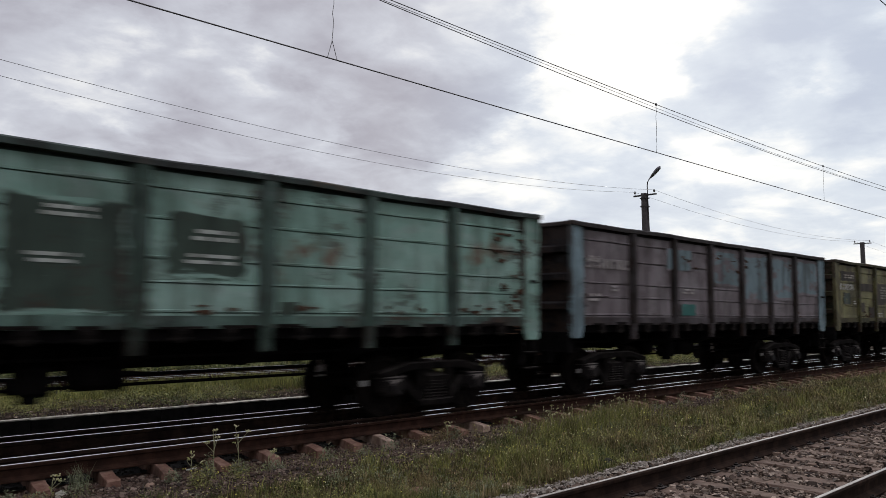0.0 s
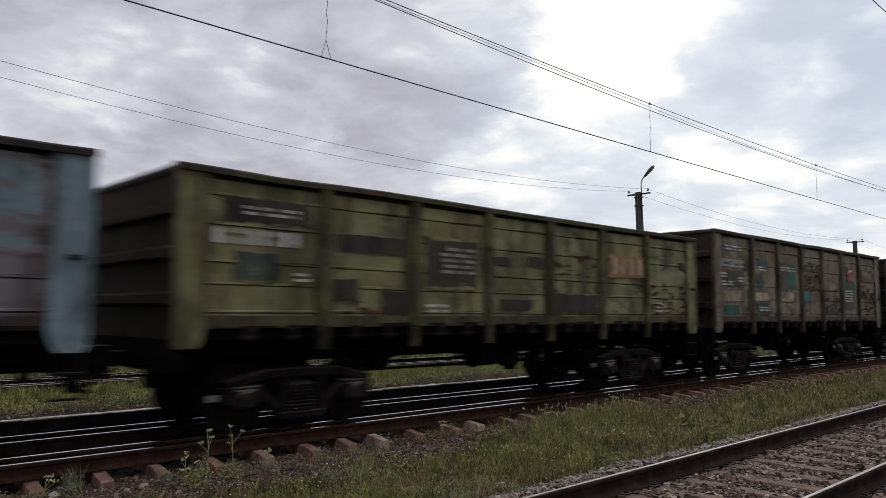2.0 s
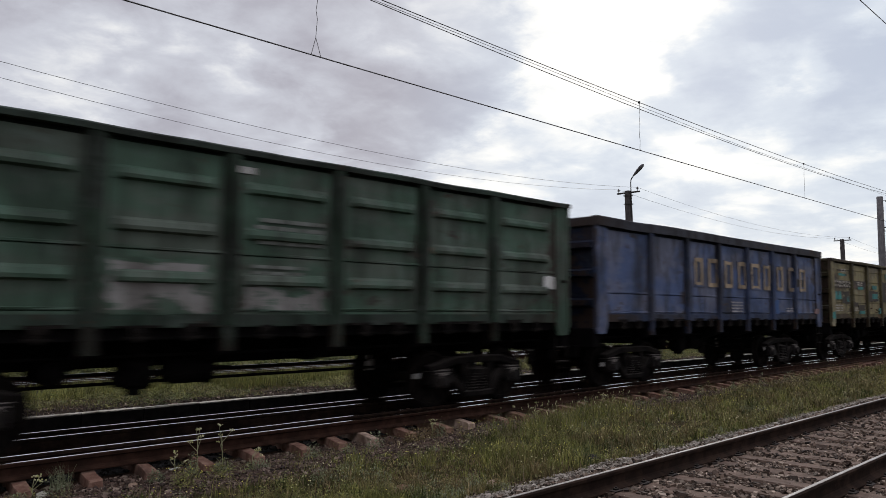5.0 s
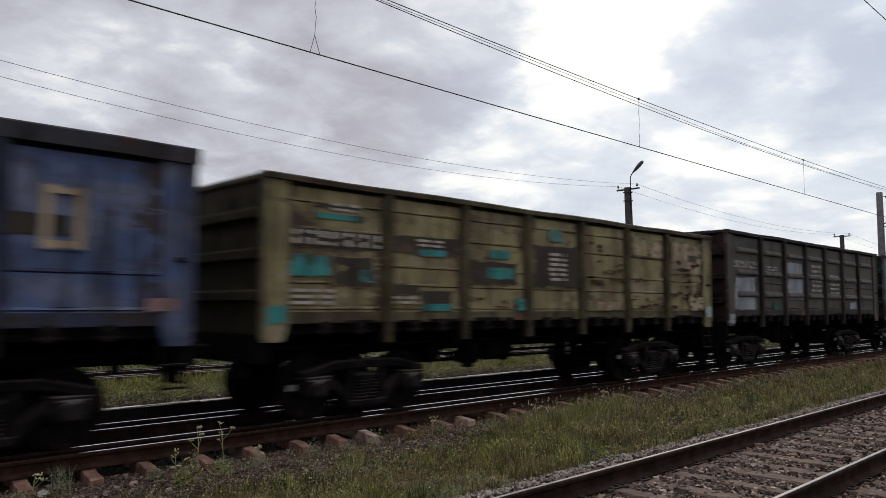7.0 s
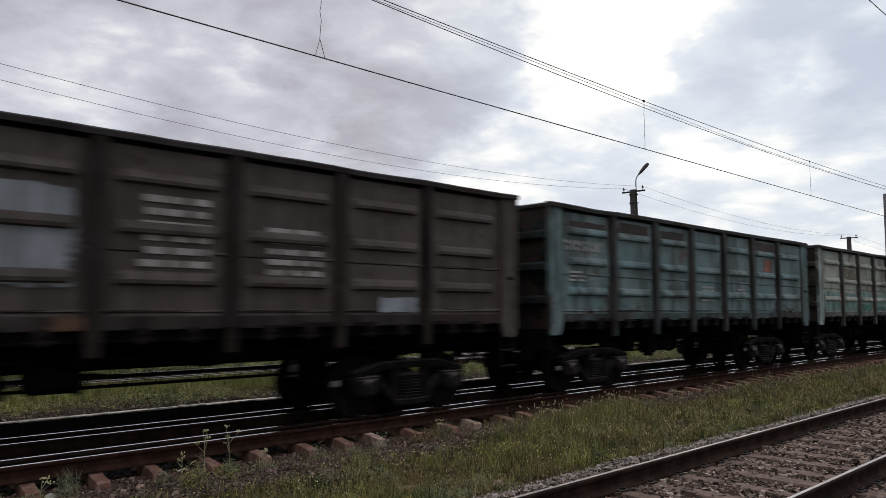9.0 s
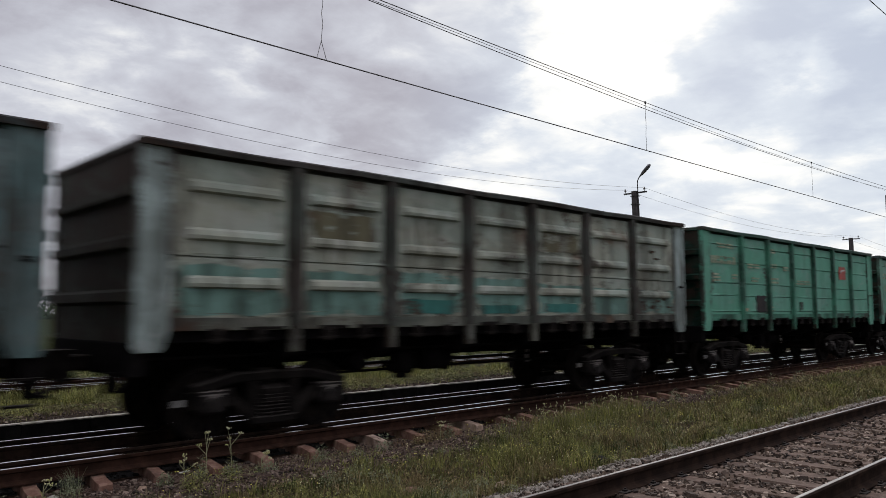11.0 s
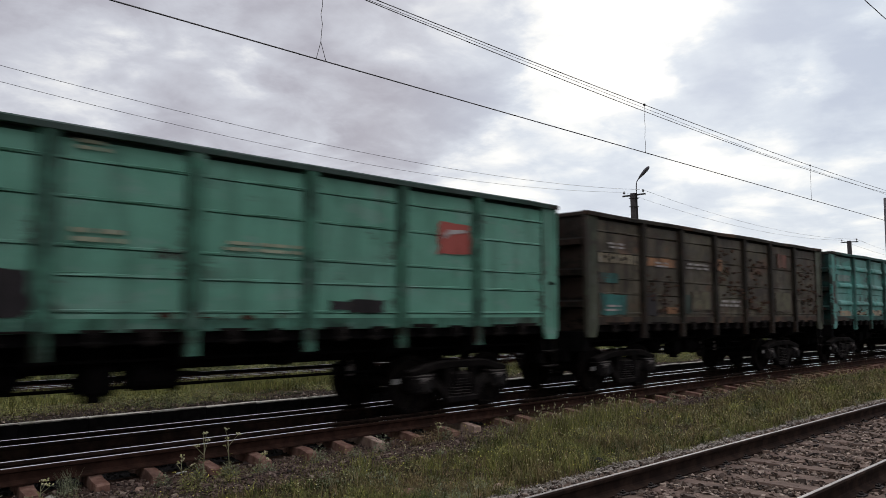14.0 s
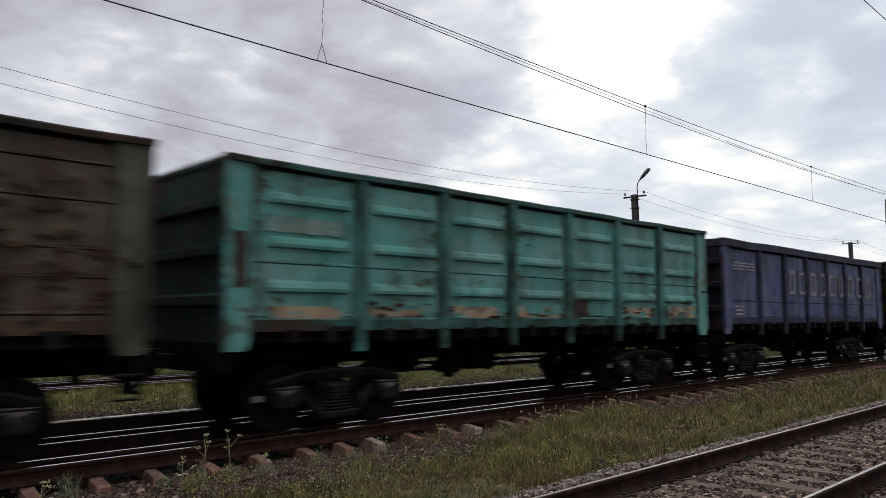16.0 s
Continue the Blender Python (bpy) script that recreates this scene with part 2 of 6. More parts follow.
TOPLIT = grain("toplit_casting", (0.006, 0.005, 0.005), (0.020, 0.016, 0.014), 7, 0.85, 0.0, 0.3, (0.008, 0.007, 0.006))


def light_tops(m, tone):
    """Paler, dusty upward faces with the sky's highlight put into the colour."""
    nt = m.node_tree
    b = nt.nodes["Principled BSDF"]
    geo = nt.nodes.new("ShaderNodeNewGeometry")
    sep = nt.nodes.new("ShaderNodeSeparateXYZ")
    link(nt, geo.outputs["True Normal"], sep.inputs[0])
    old = b.inputs["Base Color"].links[0].from_socket
    pale_top = calc(nt, "MULTIPLY", ramp(nt, sep.outputs["Z"], 0.35, 0.9), noise_of(nt, place_of(nt), 3.0, 4))
    link(nt, blend(nt, pale_top, old, tone), b.inputs["Base Color"])


light_tops(TOPLIT, (0.30, 0.26, 0.235))
light_tops(SPRING, (0.11, 0.095, 0.088))
light_tops(GEAR, (0.075, 0.064, 0.058))
CONCRETE = grain("weathered_concrete", (0.27, 0.255, 0.24), (0.36, 0.34, 0.32), 6, 0.9, 0.0, 0.3, (0.20, 0.19, 0.18))
KERB = grain("pale_coping", (0.24, 0.225, 0.185), (0.46, 0.43, 0.37), 9, 0.9, 0.0, 0.4, (0.10, 0.09, 0.06))
# kerb body: the shade on its face is put into the colour
KERBSHADE = grain("shaded_kerb", (0.012, 0.011, 0.011), (0.025, 0.022, 0.021), 7, 0.95, 0.0, 0.4)
# the train's shade put into the bed colour; the far bed uses it too
BLACKBED = grain("black_bed", (0.007, 0.006, 0.006), (0.016, 0.013, 0.012), 22, 0.95, 0.0, 1.0)
POLE = grain("pole_concrete", (0.052, 0.046, 0.046), (0.080, 0.071, 0.071), 6, 0.9, 0.0, 0.3)
MAST = grain("mast_concrete", (0.11, 0.102, 0.107), (0.155, 0.146, 0.15), 4, 0.85, 0.0, 0.3)
IRON = grain("dark_iron", (0.03, 0.028, 0.027), (0.05, 0.045, 0.043), 12, 0.6, 0.3, 0.1)
WIRE = grain("wire_copper", (0.07, 0.066, 0.066), (0.11, 0.10, 0.098), 3, 0.5, 0.4, 0.0)
GLASSY = grain("porcelain", (0.10, 0.09, 0.085), (0.14, 0.13, 0.12), 9, 0.3, 0.0, 0.0)
LAMPHEAD = grain("lamp_grey", (0.13, 0.125, 0.135), (0.20, 0.195, 0.205), 9, 0.5, 0.2, 0.0)
SLEEPER_A = grain("creosoted_sleeper", (0.135, 0.068, 0.048), (0.235, 0.140, 0.105), 9, 0.9, 0.0, 0.6, (0.060, 0.034, 0.025))
SLEEPER_PALE = grain("bleached_sleeper", (0.25, 0.17, 0.125), (0.42, 0.31, 0.25), 9, 0.9, 0.0, 0.6, (0.14, 0.09, 0.066))
SLEEPER_B = grain("buried_sleeper", (0.072, 0.046, 0.034), (0.128, 0.087, 0.066), 9, 0.92, 0.0, 0.7, (0.052, 0.034, 0.026))
BALLAST = grain("ballast_bed", (0.012, 0.008, 0.006), (0.034, 0.023, 0.017), 26, 0.95, 0.0, 1.0, (0.028, 0.020, 0.016), 0.02)
REDBED = grain("red_brown_bed", (0.050, 0.031, 0.023), (0.095, 0.060, 0.044), 22, 0.95, 0.0, 1.0, (0.038, 0.026, 0.020), 0.02)
SOIL = grain("grassy_soil", (0.026, 0.019, 0.010), (0.052, 0.038, 0.020), 14, 0.95, 0.0, 0.8, (0.020, 0.017, 0.009), 0.02)
FIELD = grain("field_green", (0.026, 0.031, 0.012), (0.038, 0.043, 0.017), 0.6, 0.95, 0.0, 0.4, (0.045, 0.046, 0.022), 0.0)
STONE = islands("ballast_stones", [(0.014, 0.009, 0.007), (0.065, 0.042, 0.030), (0.16, 0.108, 0.078), (0.024, 0.016, 0.011), (0.42, 0.325, 0.255), (0.10, 0.065, 0.046), (0.036, 0.024, 0.017), (0.26, 0.193, 0.148)], 0.9, 0.3, 0.4)
STONE_PALE = islands("pale_stones", [(0.075, 0.062, 0.050), (0.25, 0.212, 0.175), (0.42, 0.375, 0.32), (0.14, 0.115, 0.093), (0.31, 0.27, 0.23)], 0.9, 0.3, 0.3)
# stones coloured black for the shade under the train
STONE_SHADE = islands("shade_black_stones", [(0.006, 0.005, 0.005), (0.013, 0.011, 0.010), (0.009, 0.008, 0.007), (0.022, 0.018, 0.016)], 0.9, 0.1)
STONE_RED = islands("red_brown_stones", [(0.012, 0.008, 0.006), (0.085, 0.052, 0.040), (0.15, 0.098, 0.076), (0.030, 0.019, 0.015), (0.11, 0.068, 0.052), (0.26, 0.195, 0.155), (0.055, 0.034, 0.026)], 0.9, 0.3, 0.3)
GRASS = islands("verge_grass", [(0.049, 0.052, 0.016), (0.115, 0.112, 0.036), (0.202, 0.180, 0.062), (0.074, 0.077, 0.024), (0.29, 0.215, 0.11), (0.128, 0.122, 0.040), (0.34, 0.25, 0.15)], 0.75, 0.15, 0.0, (0.165, 0.122, 0.058))
HERB_DARK = islands("dark_herb", [(0.030, 0.040, 0.010), (0.052, 0.066, 0.018), (0.042, 0.050, 0.014), (0.075, 0.085, 0.024)], 0.75, 0.15)
HERB_LIME = islands("lime_herb", [(0.158, 0.168, 0.044), (0.255, 0.248, 0.070), (0.105, 0.116, 0.033), (0.345, 0.315, 0.10), (0.045, 0.053, 0.017)], 0.75, 0.15, 0.0, (0.10, 0.10, 0.035))
HERB_GREY = islands("grey_herb", [(0.135, 0.145, 0.085), (0.19, 0.195, 0.125), (0.09, 0.105, 0.050)], 0.8, 0.15)
HERB_DRY = islands("dry_herb", [(0.12, 0.078, 0.040), (0.19, 0.135, 0.07), (0.075, 0.055, 0.025), (0.27, 0.20, 0.11), (0.10, 0.105, 0.03)], 0.85, 0.1)
BROADLEAF = islands("broad_weeds", [(0.090, 0.118, 0.024), (0.145, 0.168, 0.038), (0.12, 0.138, 0.058), (0.175, 0.175, 0.09), (0.26, 0.235, 0.05), (0.055, 0.075, 0.018), (0.20, 0.13, 0.07)], 0.7, 0.2, 0.0, (0.15, 0.125, 0.05))
DRYGRASS = islands("dry_stems", [(0.17, 0.14, 0.075), (0.21, 0.17, 0.11), (0.14, 0.125, 0.06), (0.22, 0.165, 0.13)], 0.8, 0.2)
BLOOM = islands("yellow_bloom", [(0.46, 0.42, 0.07), (0.58, 0.53, 0.12), (0.36, 0.36, 0.08)], 0.7, 0.2)
LEAF = islands("far_leaves", [(0.030, 0.055, 0.014), (0.045, 0.075, 0.02), (0.06, 0.095, 0.026)], 0.8, 0.2)
WEED = grain("weed_stem", (0.20, 0.20, 0.11), (0.29, 0.27, 0.16), 30, 0.8, 0.0, 0.0)
WEEDHEAD = islands("weed_heads", [(0.36, 0.33, 0.18), (0.48, 0.44, 0.27), (0.30, 0.30, 0.10)], 0.8, 0.2)

PAINTS, COLOURS = {}, dict(dkgreen=(0.040, 0.060, 0.046), pale=(0.50, 0.46, 0.43), white=(0.60, 0.59, 0.57), rust=(0.072, 0.044, 0.031), ltblue=(0.142, 0.196, 0.210),
                      teal=(0.035, 0.150, 0.130), blue=(0.045, 0.115, 0.30), brown=(0.040, 0.030, 0.022), grey=(0.24, 0.23, 0.22), orange=(0.29, 0.145, 0.068), green=(0.020, 0.085, 0.062),
                      tan=(0.36, 0.275, 0.180), cream=(0.46, 0.39, 0.26), red=(0.36, 0.085, 0.066), cyan=(0.040, 0.220, 0.205), pink=(0.36, 0.22, 0.21), brick=(0.24, 0.095, 0.065), palegrey=(0.255, 0.282, 0.300),
                      dark=(0.022, 0.018, 0.019), khaki=(0.115, 0.105, 0.062), pgreen=(0.23, 0.32, 0.28), pteal=(0.14, 0.245, 0.208))
for key, base in COLOURS.items():
    PAINTS[key] = paint("old_paint_" + key, base, tuple(x * 0.72 for x in base), 0.12, 0.35, 0.6)


# ---------------------------------------------------------------- mesh helpers
def mesh_of(bm, name, smooth=False):
    me = bpy.data.meshes.new(name)
    bmesh.ops.recalc_face_normals(bm, faces=bm.faces[:])
    if smooth:
        for f in bm.faces:
            f.smooth = True
    bm.to_mesh(me)
    bm.free()
    return me


def box(bm, x0, x1, y0, y1, z0, z1):
    vs = [bm.verts.new(p) for p in ((x0, y0, z0), (x1, y0, z0), (x1, y1, z0), (x0, y1, z0), (x0, y0, z1), (x1, y0, z1), (x1, y1, z1), (x0, y1, z1))]
    for f in ((3, 2, 1, 0), (4, 5, 6, 7), (0, 1, 5, 4), (1, 2, 6, 5), (2, 3, 7, 6), (3, 0, 4, 7)):
        bm.faces.new([vs[i] for i in f])
    return vs


def soft_box(bm, x0, x1, y0, y1, z0, z1, r=0.01):
    t = bmesh.new()
    box(t, x0, x1, y0, y1, z0, z1)
    bmesh.ops.bevel(t, geom=t.edges[:], offset=r, segments=1, affect="EDGES")
    me = bpy.data.meshes.new("tmp")
    t.to_mesh(me)
    t.free()
    bm.from_mesh(me)
    bpy.data.meshes.remove(me)


def prism(bm, outline, axis, a, b):
    """An outline of (u, v) drawn out between a and b along an axis."""
    def at(u, v, w):
        return {"x": (w, u, v), "y": (u, w, v), "z": (u, v, w)}[axis]
    lo = [bm.verts.new(at(u, v, a)) for u, v in outline]
    hi = [bm.verts.new(at(u, v, b)) for u, v in outline]
    n = len(outline)
    bm.faces.new(lo)
    bm.faces.new(hi[::-1])
    for i in range(n):
        bm.faces.new((lo[i], lo[(i + 1) % n], hi[(i + 1) % n], hi[i]))


def bar(bm, p, q, r, sides=8, r2=None):
    """A round bar from p to q."""
    p, q = Vector(p), Vector(q)
    turn = (q - p).to_track_quat("Z", "Y").to_matrix()
    r2 = r if r2 is None else r2
    rings = []
    for c, k in ((p, r), (q, r2)):
        rings.append([bm.verts.new(c + turn @ Vector((k * math.cos(2 * math.pi * i / sides), k * math.sin(2 * math.pi * i / sides), 0))) for i in range(sides)])
    for i in range(sides):
        j = (i + 1) % sides
        bm.faces.new((rings[0][i], rings[0][j], rings[1][j], rings[1][i]))
    bm.faces.new(rings[0][::-1])
    bm.faces.new(rings[1])


def beam(bm, p, q, w, h):
    """A flat bar in the x-z plane from p to q, w thick in y and h high."""
    (x0, y, z0), (x1, _, z1) = p, q
    d = Vector((x1 - x0, 0, z1 - z0)).normalized()
    n = Vector((-d.z, 0, d.x)) * h / 2
    a, b = Vector((x0, y, z0)), Vector((x1, y, z1))
    pts = [a - n, b - n, b + n, a + n]
    lo = [bm.verts.new(v + Vector((0, -w / 2, 0))) for v in pts]
    hi = [bm.verts.new(v + Vector((0, w / 2, 0))) for v in pts]
    bm.faces.new(lo)
    bm.faces.new(hi[::-1])
    for i in range(4):
        bm.faces.new((lo[i], lo[(i + 1) % 4], hi[(i + 1) % 4], hi[i]))


def lathe(bm, profile, sides=28):
    """Turns (y, r) about the y axis."""
    rings = []
    for y, r in profile:
        rings.append([bm.verts.new((r * math.cos(2 * math.pi * i / sides), y, r * math.sin(2 * math.pi * i / sides))) for i in range(sides)])
    for a, b in zip(rings, rings[1:]):
        for i in range(sides):
            j = (i + 1) % sides
            bm.faces.new((a[i], a[j], b[j], b[i]))
    bm.faces.new(rings[0][::-1])
    bm.faces.new(rings[-1])


def part(name, data, material, parent=None, label="", m=None):
    """ONE mesh object under a thing or a part. data: a bmesh, or a mesh that alike parts share."""
    me = data if isinstance(data, bpy.types.Mesh) else mesh_of(data, name)
    if not me.materials:
        me.materials.append(None)
    ob = new(name, me)
    slot = ob.material_slots[0]
    slot.link = "OBJECT"
    slot.material = material
    if parent:
        ob.parent = parent
    if m is not None:
        ob.matrix_local = m
    if label:
        tagged(ob, label)
    return ob


def cloud_mesh(name, verts, faces, material):
    me = bpy.data.meshes.new(name)
    me.from_pydata(verts, [], faces)
    me.update()
    me.materials.append(material)
    return new(name, me)


# ---------------------------------------------------------------- the plan, in metres
# x runs along the tracks, y away from the camera, z up from the railheads of the dual-gauge track
TRACK_Y = 10.255          # middle of the broad gauge, on which the train runs
RAILS = (9.05, 9.457, 10.56, 11.053)   # narrow, broad, narrow, broad
NEAR_Y, NEAR_Z = 3.298, 0.114
KERB_Y = 12.62


def ground_z(x, y):
    """Height of the ground: bed of the near track, verge, bed of the far track, land beyond the kerb."""
    stops = ((-400, -0.376), (0.6, -0.323), (1.3, -0.215), (1.9, -0.099), (4.7, -0.099), (5.05, -0.161), (5.5, -0.226), (7.9, -0.242), (8.45, -0.323),
             (9.2, -0.317), (12.5, -0.290), (12.60, -0.290), (12.72, -0.038), (13.6, -0.065), (16.6, -0.129), (17.2, -0.183), (21.5, -0.204), (23.0, -0.269), (30.0, -0.376), (400.0, -1.076), (3000.0, -1.076))
    z = stops[-1][1]
    for (a, p), (b, q) in zip(stops, stops[1:]):
        if y <= b:
            z = p + (q - p) * max(0.0, (y - a) / (b - a))
            break
    rough = 0.035 if 5.0 < y < 8.6 else 0.012
    if y > 12.75:
        rough = 0.04
    return z + rough * noise.noise(Vector((x * 0.9, y * 0.9, 0.3))) + 0.4 * rough * noise.noise(Vector((x * 3.1, y * 3.1, 5.0)))


def build_ground():
    xs = [-2500, -900, -300, -100, -40, -15, -5] + [i * 0.3 for i in range(0, 150)] + [46, 50, 56, 64, 76, 95, 130, 200, 400, 900, 2500]
    ys = [-2000, -400, -100, -30, -8, -2, 0.0, 0.6, 1.3, 1.6, 1.9] + [2.2 + 0.3 * i for i in range(9)] + [4.75, 4.9, 5.05, 5.25, 5.5]
    ys += [5.75 + 0.25 * i for i in range(12)] + [8.75, 9.0, 9.2, 9.6, 10.2, 10.8, 11.4, 12.0, 12.5, 12.60, 12.72, 12.9, 13.2, 13.6]
    ys += [14.1, 14.5, 15, 16, 16.6, 17.2, 18, 19.5, 21.5, 23, 26, 30, 40, 60, 100, 200, 400, 900, 2500]
    verts = [(x, y, ground_z(x, y)) for y in ys for x in xs]
    n = len(xs)
    faces, slots = [], []
    for j in range(len(ys) - 1):
        mid = (ys[j] + ys[j + 1]) / 2
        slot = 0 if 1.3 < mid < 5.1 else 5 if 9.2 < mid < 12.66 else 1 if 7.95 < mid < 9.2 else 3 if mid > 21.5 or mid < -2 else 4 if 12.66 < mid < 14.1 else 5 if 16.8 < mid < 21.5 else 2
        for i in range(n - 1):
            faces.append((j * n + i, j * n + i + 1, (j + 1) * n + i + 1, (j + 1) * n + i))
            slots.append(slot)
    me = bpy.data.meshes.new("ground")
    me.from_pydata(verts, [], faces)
    for m in (BALLAST, REDBED, SOIL, FIELD, BALLAST, BLACKBED):
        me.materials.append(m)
    me.polygons.foreach_set("material_index", slots)
    me.polygons.foreach_set("use_smooth", [True] * len(faces))
    me.update()
    tagged(new("ground", me), "gravel beds, grassy verge and green field beside the tracks", "ground", kind="structure")


build_ground()


# ---------------------------------------------------------------- rails and sleepers
def rail(y, z, side, top, label, wide=0.027, x0=-80.0, x1=420.0):
    """A flat-bottomed rail with a polished running surface."""
    h = [(-0.075, -0.18), (0.075, -0.18), (0.075, -0.168), (0.022, -0.148), (0.010, -0.130), (0.010, -0.055), (0.034, -0.040), (0.0365, -0.012), (0.026, -0.002),
         (-0.026, -0.002), (-0.0365, -0.012), (-0.034, -0.040), (-0.010, -0.055), (-0.010, -0.130), (-0.022, -0.148), (-0.075, -0.168)]
    thing = tagged(new("rail"), label, "rail", "rails of the two tracks", "structure")
    thing.location = (0, y, z)
    bm = bmesh.new()
    prism(bm, h, "x", x0, x1)
    part("rail_body", bm, side, thing)
    bm = bmesh.new()
    prism(bm, [(-wide, -0.004), (wide, -0.004), (wide, 0.001), (-wide, 0.001)], "x", x0, x1)
    part("running_surface", bm, top, thing, "polished steel running surface")


# darker sides of the inner rails hold the shade under the train
for y in RAILS:
    rail(y, 0.0, RAILSIDE if y < 9.2 else RAILSIDE_B, RAILTOP, "rusty brown steel rail with a polished head on wooden sleepers", 0.021)
for y in (NEAR_Y - 0.8, NEAR_Y + 0.8):
    rail(y, NEAR_Z, RAILSIDE_B, RAILTOP_B, "dark steel rail with a worn shiny head on a stone bed", 0.017)
for y in (18.2, 18.61, 19.71, 20.2):
    rail(y, 0.0, RAILSIDE, RAILTOP, "rusty steel rail with a polished head on the far track")


def sleeper_mesh(length, width, height, seed):
    rnd = random.Random(seed)
    bm = bmesh.new()
    box(bm, -width / 2, width / 2, -length / 2, length / 2, -height, 0)
    bmesh.ops.subdivide_edges(bm, edges=[e for e in bm.edges if abs(e.verts[0].co.y - e.verts[1].co.y) > 0.5], cuts=5)
    bmesh.ops.bevel(bm, geom=[e for e in bm.edges if e.calc_face_angle(0) > 0.8], offset=0.014, segments=1, affect="EDGES")
    for v in bm.verts:
        v.co += Vector((rnd.uniform(-0.008, 0.008), rnd.uniform(-0.01, 0.01), rnd.uniform(-0.006, 0.004)))
    return mesh_of(bm, "sleeper")


def worn_sleeper_mesh(seed):
    """Trapezoid section, the ends worn down in a slope outside the rails."""
    rnd = random.Random(seed)
    bm = bmesh.new()
    stations = [(-1.50, -0.050), (-1.48, -0.038), (-1.30, -0.022), (-1.08, -0.004), (-0.5, 0.0), (0.0, -0.004), (0.5, 0.0), (1.08, -0.004), (1.42, -0.04), (1.44, -0.05)]
    rings = []
    for y, dz in stations:
        w = rnd.uniform(-0.006, 0.006)
        sec = ((-0.082, -0.19), (-0.074, -0.010), (-0.068, 0.0), (0.068, 0.0), (0.074, -0.010), (0.082, -0.19))
        rings.append([bm.verts.new((x + w + rnd.uniform(-0.005, 0.005), y + rnd.uniform(-0.006, 0.006), (z + dz if z > -0.1 else z) + rnd.uniform(-0.005, 0.004))) for x, z in sec])
    for p, q in zip(rings, rings[1:]):
        for i in range(6):
            j = (i + 1) % 6
            bm.faces.new((p[i], p[j], q[j], q[i]))
    bm.faces.new(rings[0][::-1])
    bm.faces.new(rings[-1])
    return mesh_of(bm, "sleeper")


SET_SLEEPERS = (3.72, 4.44, 5.06, 5.76, 6.46, 7.16, 7.84, 8.42, 9.15, 9.92, 10.55, 11.30)


def lay_sleepers():
    rnd = random.Random(4)
    shapes = [worn_sleeper_mesh(s) for s in range(7)]
    places = [3.72 - 0.686 * k for k in range(40, 0, -1)] + list(SET_SLEEPERS) + [11.30 + 0.686 * k for k in range(1, 90)]
    for x in places:
        pale = x in (8.42, 10.55)
        ob = part("sleeper", rnd.choice(shapes), SLEEPER_PALE if pale else SLEEPER_A, m=pose(x + 0.062 + rnd.uniform(-0.02, 0.02), 10.10 + rnd.uniform(-0.05, 0.05), -0.184 + (0.010 if pale else rnd.uniform(-0.010, 0.003)), 0, rnd.uniform(-3, 3), -7.0 + rnd.uniform(-3, 3)))
        tagged(ob, ("pale split" if pale else "weathered red-brown") + " wooden sleeper under the train's track", "sleeper", "sleepers of the dual-gauge track", "structure")
    shapes = [sleeper_mesh(2.70, 0.25, 0.18, 40 + s) for s in range(6)]
    for k in range(-40, 60):
        x = 4.24 + 0.545 * k + rnd.uniform(-0.02, 0.02)
        ob = part("sleeper", rnd.choice(shapes), SLEEPER_B, m=pose(x, NEAR_Y + rnd.uniform(-0.03, 0.03), NEAR_Z - 0.184 + rnd.uniform(-0.008, 0.003), rnd.uniform(-0.4, 0.4), 0, rnd.uniform(-1.6, 1.6)))
        tagged(ob, "grey-brown sleeper half buried in broken stone", "sleeper", "sleepers of the near track", "structure")
        for y in (NEAR_Y - 0.8, NEAR_Y + 0.8):
            bm = bmesh.new()
            soft_box(bm, -0.07, 0.07, -0.13, 0.13, 0.0, 0.014, 0.004)
            for s in (-1, 1):
                soft_box(bm, -0.025, 0.025, s * 0.088 - 0.02, s * 0.088 + 0.02, 0.010, 0.034, 0.006)
                bar(bm, (0, s * 0.092, 0.03), (0, s * 0.092, 0.046), 0.010, 6)
            part("rail_fastening", bm, GEAR, ob, "dark rusty rail clip", pose(0, y - ob.location.y, 0.002))


lay_sleepers()


def build_kerb():
    rnd = random.Random(8)
    thing = tagged(new("kerb"), "low pale concrete kerb along the gravel bed", "kerb", kind="structure")
    thing.location = (0, KERB_Y, 0)
    shapes = []
    for s in range(5):
        bm = bmesh.new()
        soft_box(bm, -0.495, 0.495, -0.05, 0.07, -0.28, -0.022, 0.012)
        low = mesh_of(bm, "kerbstone")
        bm = bmesh.new()
        soft_box(bm, -0.497, 0.497, -0.06, 0.08, -0.022, 0.004, 0.009)
        for v in bm.verts:
            v.co += Vector((0, rnd.uniform(-0.008, 0.008), rnd.uniform(-0.008, 0.006)))
        shapes.append((low, mesh_of(bm, "coping")))
    for k in range(-20, 90):
        low, cap = rnd.choice(shapes)
        ob = part("kerbstone", low, KERBSHADE, thing, m=pose(k * 1.0, rnd.uniform(-0.012, 0.012), rnd.uniform(-0.010, 0.008), 0, rnd.uniform(-0.3, 0.3), rnd.uniform(-0.4, 0.4)))
        part("coping", cap, KERB, ob, "pale chipped coping")


build_kerb()


